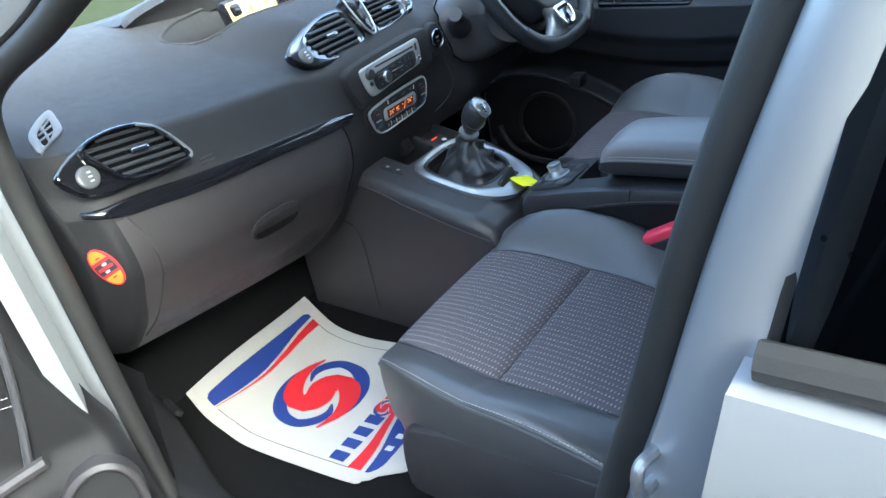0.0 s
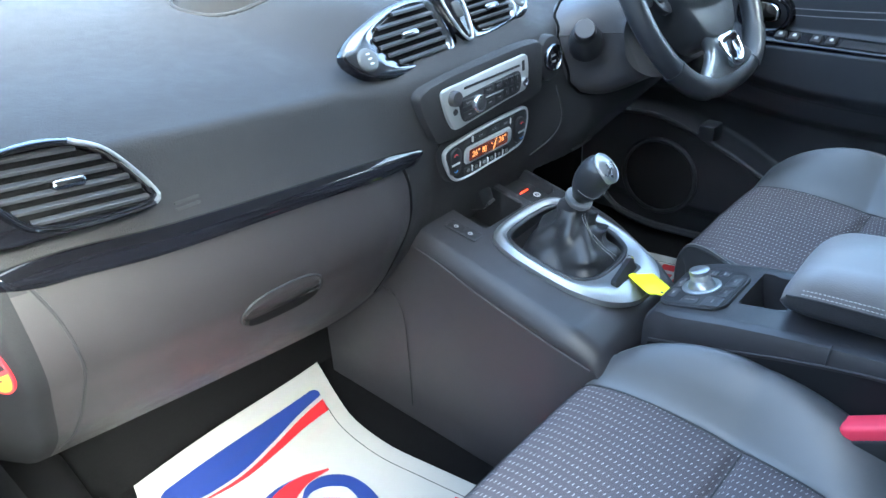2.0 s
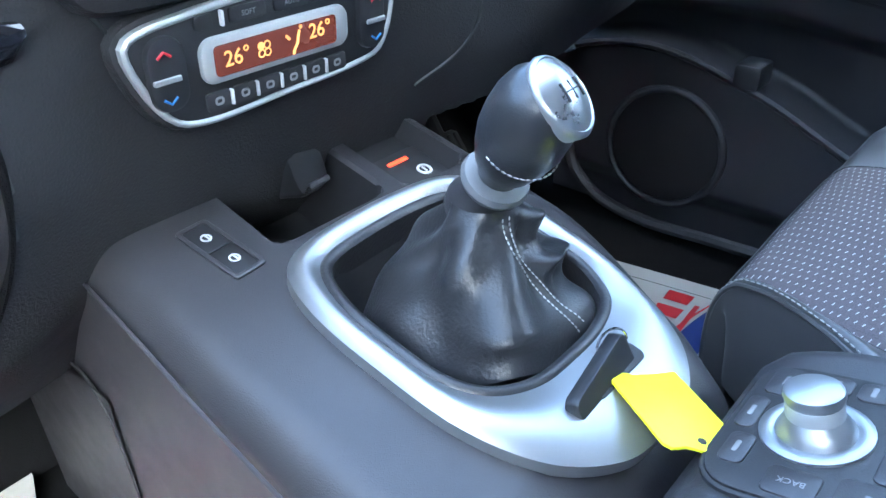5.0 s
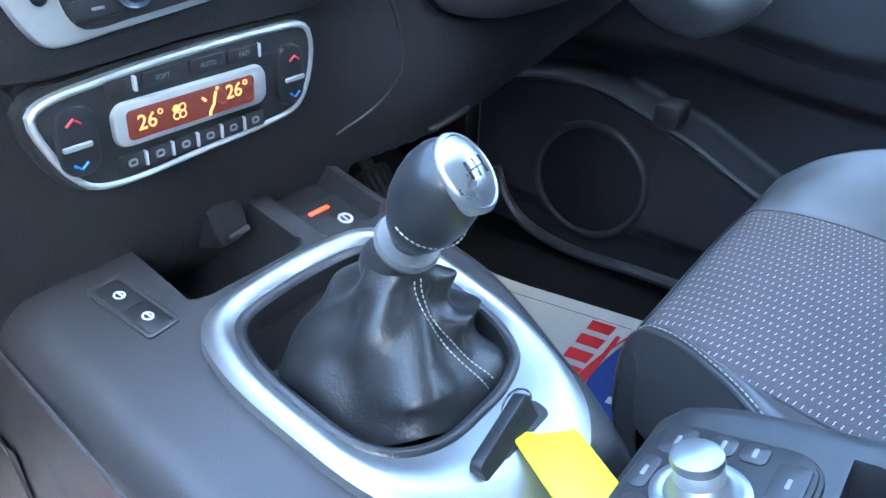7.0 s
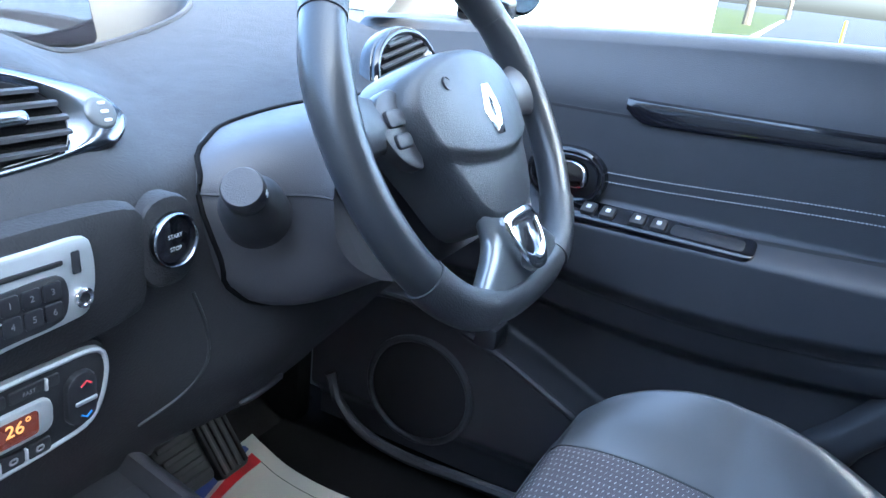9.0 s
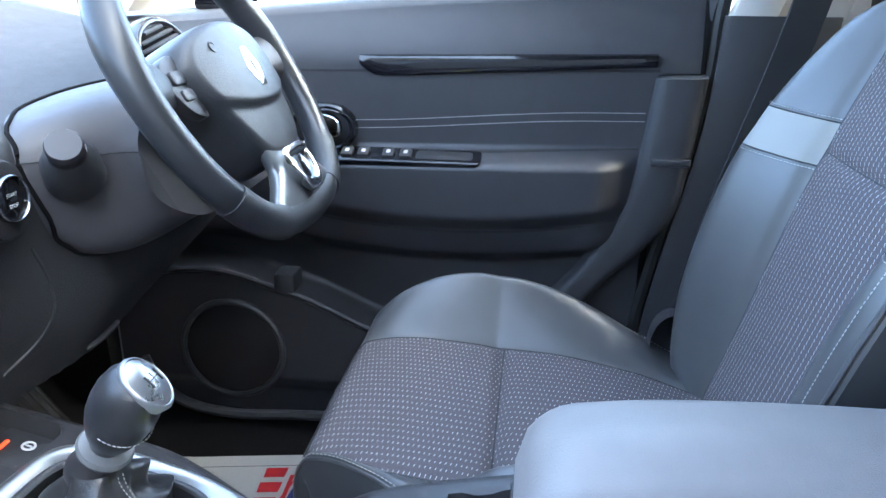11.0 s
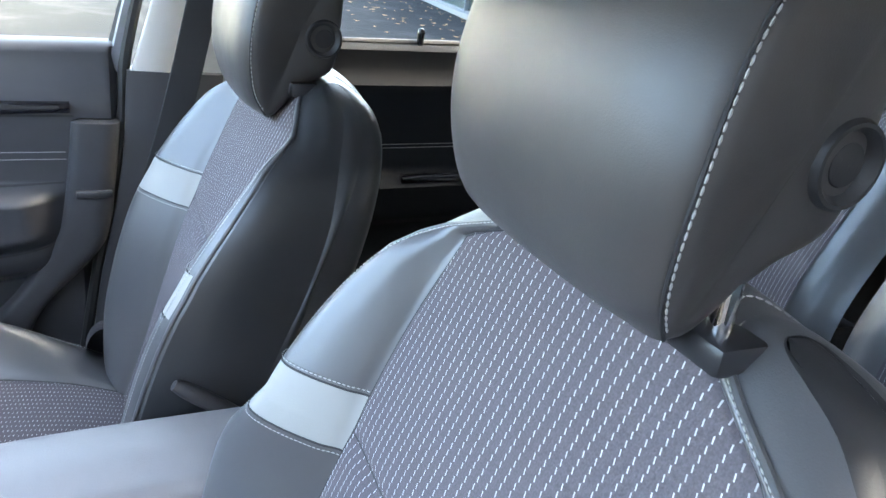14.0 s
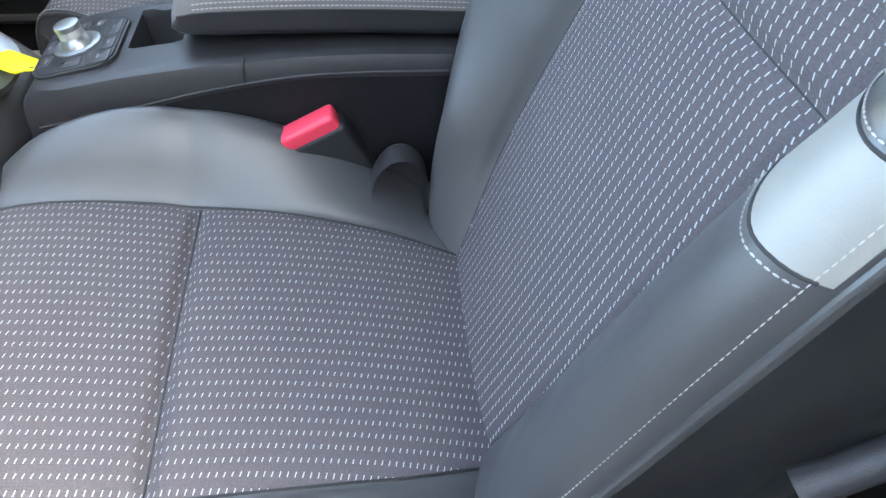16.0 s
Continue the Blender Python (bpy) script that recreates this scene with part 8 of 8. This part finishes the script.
# fallen leaves
random.seed(2)
vs, fs = [], []
for k in range(500):
    c = Vector((random.uniform(4, 26), random.uniform(-8.5, -1.5), GROUND + 0.012))
    a, r = random.uniform(0, 6.28), random.uniform(0.03, 0.07)
    n0 = len(vs)
    for q in range(5):
        vs.append(c + Vector((r * math.cos(a + q * 1.257) * (1 if q % 2 else 0.6), r * math.sin(a + q * 1.257) * (1 if q % 2 else 0.6), 0.01 * (q % 2))))
    fs.append(tuple(range(n0, n0 + 5)))
single("fallen_leaves", (vs, [], fs), LEAF, "scattered brown autumn leaves on the asphalt", "leaves", kind="stuff")
# marker post far along the road
single("marker_post", tube([(34, 0.6, GROUND), (34, 0.6, GROUND + 0.9)], 0.06, 10), YELLOW, "yellow marker post beside the road", "post")

# white cabin beside the verge
cab = thing("white_cabin", (11.9, 5.6, GROUND), "white rendered cabin with dark plinth", "cabin")
part("wall", box((10.42, 2.30, 0.50), (13.4, 9.0, 3.4), 0.03), WHITEWALL, cab)
part("plinth", box((10.45, 2.33, GROUND), (13.37, 8.97, 0.498), 0.02), FRAME, cab, "dark grey plinth")
part("roof", box((10.2, 2.08, 3.4), (13.6, 9.2, 3.6), 0.04), FRAME, cab)

# glazed building
bld = thing("shop_building", (14, -8, GROUND), "single storey building with floor to ceiling glazing", "building")
fdir = (Vector((27.7, -8.99, 0)) - Vector((11.64, -6.285, 0))).normalized()
fn = Vector((-fdir.y, fdir.x, 0))
if fn.y < 0:
    fn = -fn
fm = Matrix((fdir, fn, Vector((0, 0, 1)))).transposed().to_4x4()
fm.translation = Vector((11.64, -6.285, GROUND))


def fbox(lo, hi, b=0.01):
    return box(lo, hi, b, 1, fm)


part("plinth", fbox((-14, -0.3, 0), (40, 0.04, 0.12)), CONCRETE, bld)
xs = [-13 + 2.35 * k for k in range(22)]
for k, x in enumerate(xs):
    wide = 0.09 if k % 3 else 0.16
    part("mullion", fbox((x - wide / 2, -0.10, 0.10), (x + wide / 2, 0.03, 2.9)), FRAME if k % 3 else WHITEWALL, bld)
    if k < 21:
        gl = part("pane", fbox((x + 0.05, -0.05, 0.13), (x + 2.3, -0.04, 2.85), 0.002), GLASS, bld)
        gl.visible_shadow = False
for z in (0.10, 2.15, 2.85):
    part("transom", fbox((-13, -0.09, z), (38, 0.02, z + 0.07)), FRAME, bld)
part("fascia", fbox((-14, -0.5, 2.92), (40, 0.5, 3.7), 0.03), FRAME, bld)
part("roof", fbox((-14, -9, 3.4), (40, -0.4, 3.75), 0.03), FRAME, bld)
part("back_wall", fbox((-14, -7.2, 0), (40, -7.0, 3.4), 0.02), INSIDE, bld)
part("inner_floor", fbox((-14, -7.0, 0.02), (40, -0.2, 0.10), 0.01), CONCRETE, bld)
# entrance door with red notice, goods inside
part("entrance_door", fbox((-0.55, 0.0, 0.1), (0.55, 0.05, 2.15), 0.01), FRAME, bld)
part("door_pane", fbox((-0.45, 0.051, 0.2), (0.45, 0.056, 2.05), 0.002), GLASS, bld)
part("notice", fbox((-0.16, 0.058, 1.42), (0.16, 0.064, 1.60), 0.001), RED, bld, "red notice on the door")
random.seed(8)
for k in range(46):
    x = -12 + 1.05 * k + random.uniform(-0.2, 0.2)
    h = random.uniform(0.5, 1.3)
    y = random.uniform(-2.2, -0.8)
    part("display_stand", fbox((x - 0.22, y - 0.2, 0.1), (x + 0.22, y + 0.2, 0.1 + h), 0.03), random.choice((WHITEWALL, INSIDE, GRASS, CONCRETE, BLUE, INSIDE)), bld)
for k in range(60):
    x, y, z = random.uniform(-11, 34), random.uniform(-1.3, -0.4), random.uniform(1.5, 2.6)
    rr = random.uniform(0.08, 0.16)
    part("hanging_disc", grid([[fm @ Vector((x + rr * s * math.cos(a), y, z + rr * s * math.sin(a))) for a in [2 * math.pi * q / 14 for q in range(14)]] for s in (1.0, 0.5, 0.02)], close_u=True), random.choice((CHROME, WHITEWALL, ORANGE)), bld)

# trees behind the verge and beyond the road
BARK = material("bark", (0.09, 0.07, 0.05), 0.9, var=0.3, scale=20, bump=0.8, bscale=60)
FOLIAGE = material("foliage", (0.06, 0.09, 0.025), 0.8, var=0.5, scale=3)


def tree(x, y, h, seed):
    rnd = random.Random(seed)
    tr = thing("tree", (x, y, GROUND), "broad leafy tree behind the verge", "tree", "trees")
    bms = [tube(curve([(x, y, GROUND), (x + 0.1, y, h * 0.25), (x - 0.1, y + 0.1, h * 0.55), (x, y, h * 0.85)], 12), [0.22 - 0.016 * k for k in range(12)], 8)]
    tips = []
    for k in range(9):
        a, e = rnd.uniform(0, 6.28), rnd.uniform(0.3, 1.0)
        z0 = h * rnd.uniform(0.3, 0.7)
        tip = Vector((x + h * 0.33 * math.cos(a) * e, y + h * 0.33 * math.sin(a) * e, z0 + h * 0.22))
        tips.append(tip)
        bms.append(tube(curve([(x, y, z0), ((x + tip.x) / 2, (y + tip.y) / 2, z0 + h * 0.06), tip], 8), [0.07 - 0.008 * q for q in range(8)], 6))
    part("trunk", join(*bms), BARK, tr)
    vs, fs = [], []
    for k in range(5200):
        c = rnd.choice(tips) + Vector((rnd.gauss(0, h * 0.09), rnd.gauss(0, h * 0.09), rnd.gauss(0, h * 0.075)))
        s = rnd.uniform(0.06, 0.15)
        d1 = Vector((rnd.gauss(0, 1), rnd.gauss(0, 1), rnd.gauss(0, 1))).normalized()
        d2 = d1.orthogonal().normalized()
        n0 = len(vs)
        vs += [c - d1 * s, c + d2 * s * 0.5, c + d1 * s, c - d2 * s * 0.5]
        fs.append((n0, n0 + 1, n0 + 2, n0 + 3))
    part("crown", (vs, [], fs), FOLIAGE, tr, kind="stuff")


for k, (x, y, h) in enumerate(((30, 9, 9), (42, 5, 10), (56, 12, 11), (70, -3, 12), (84, 6, 12), (24, 16, 9), (-9, 12, 8), (2, 22, 9))):
    tree(x, y, h, 20 + k)
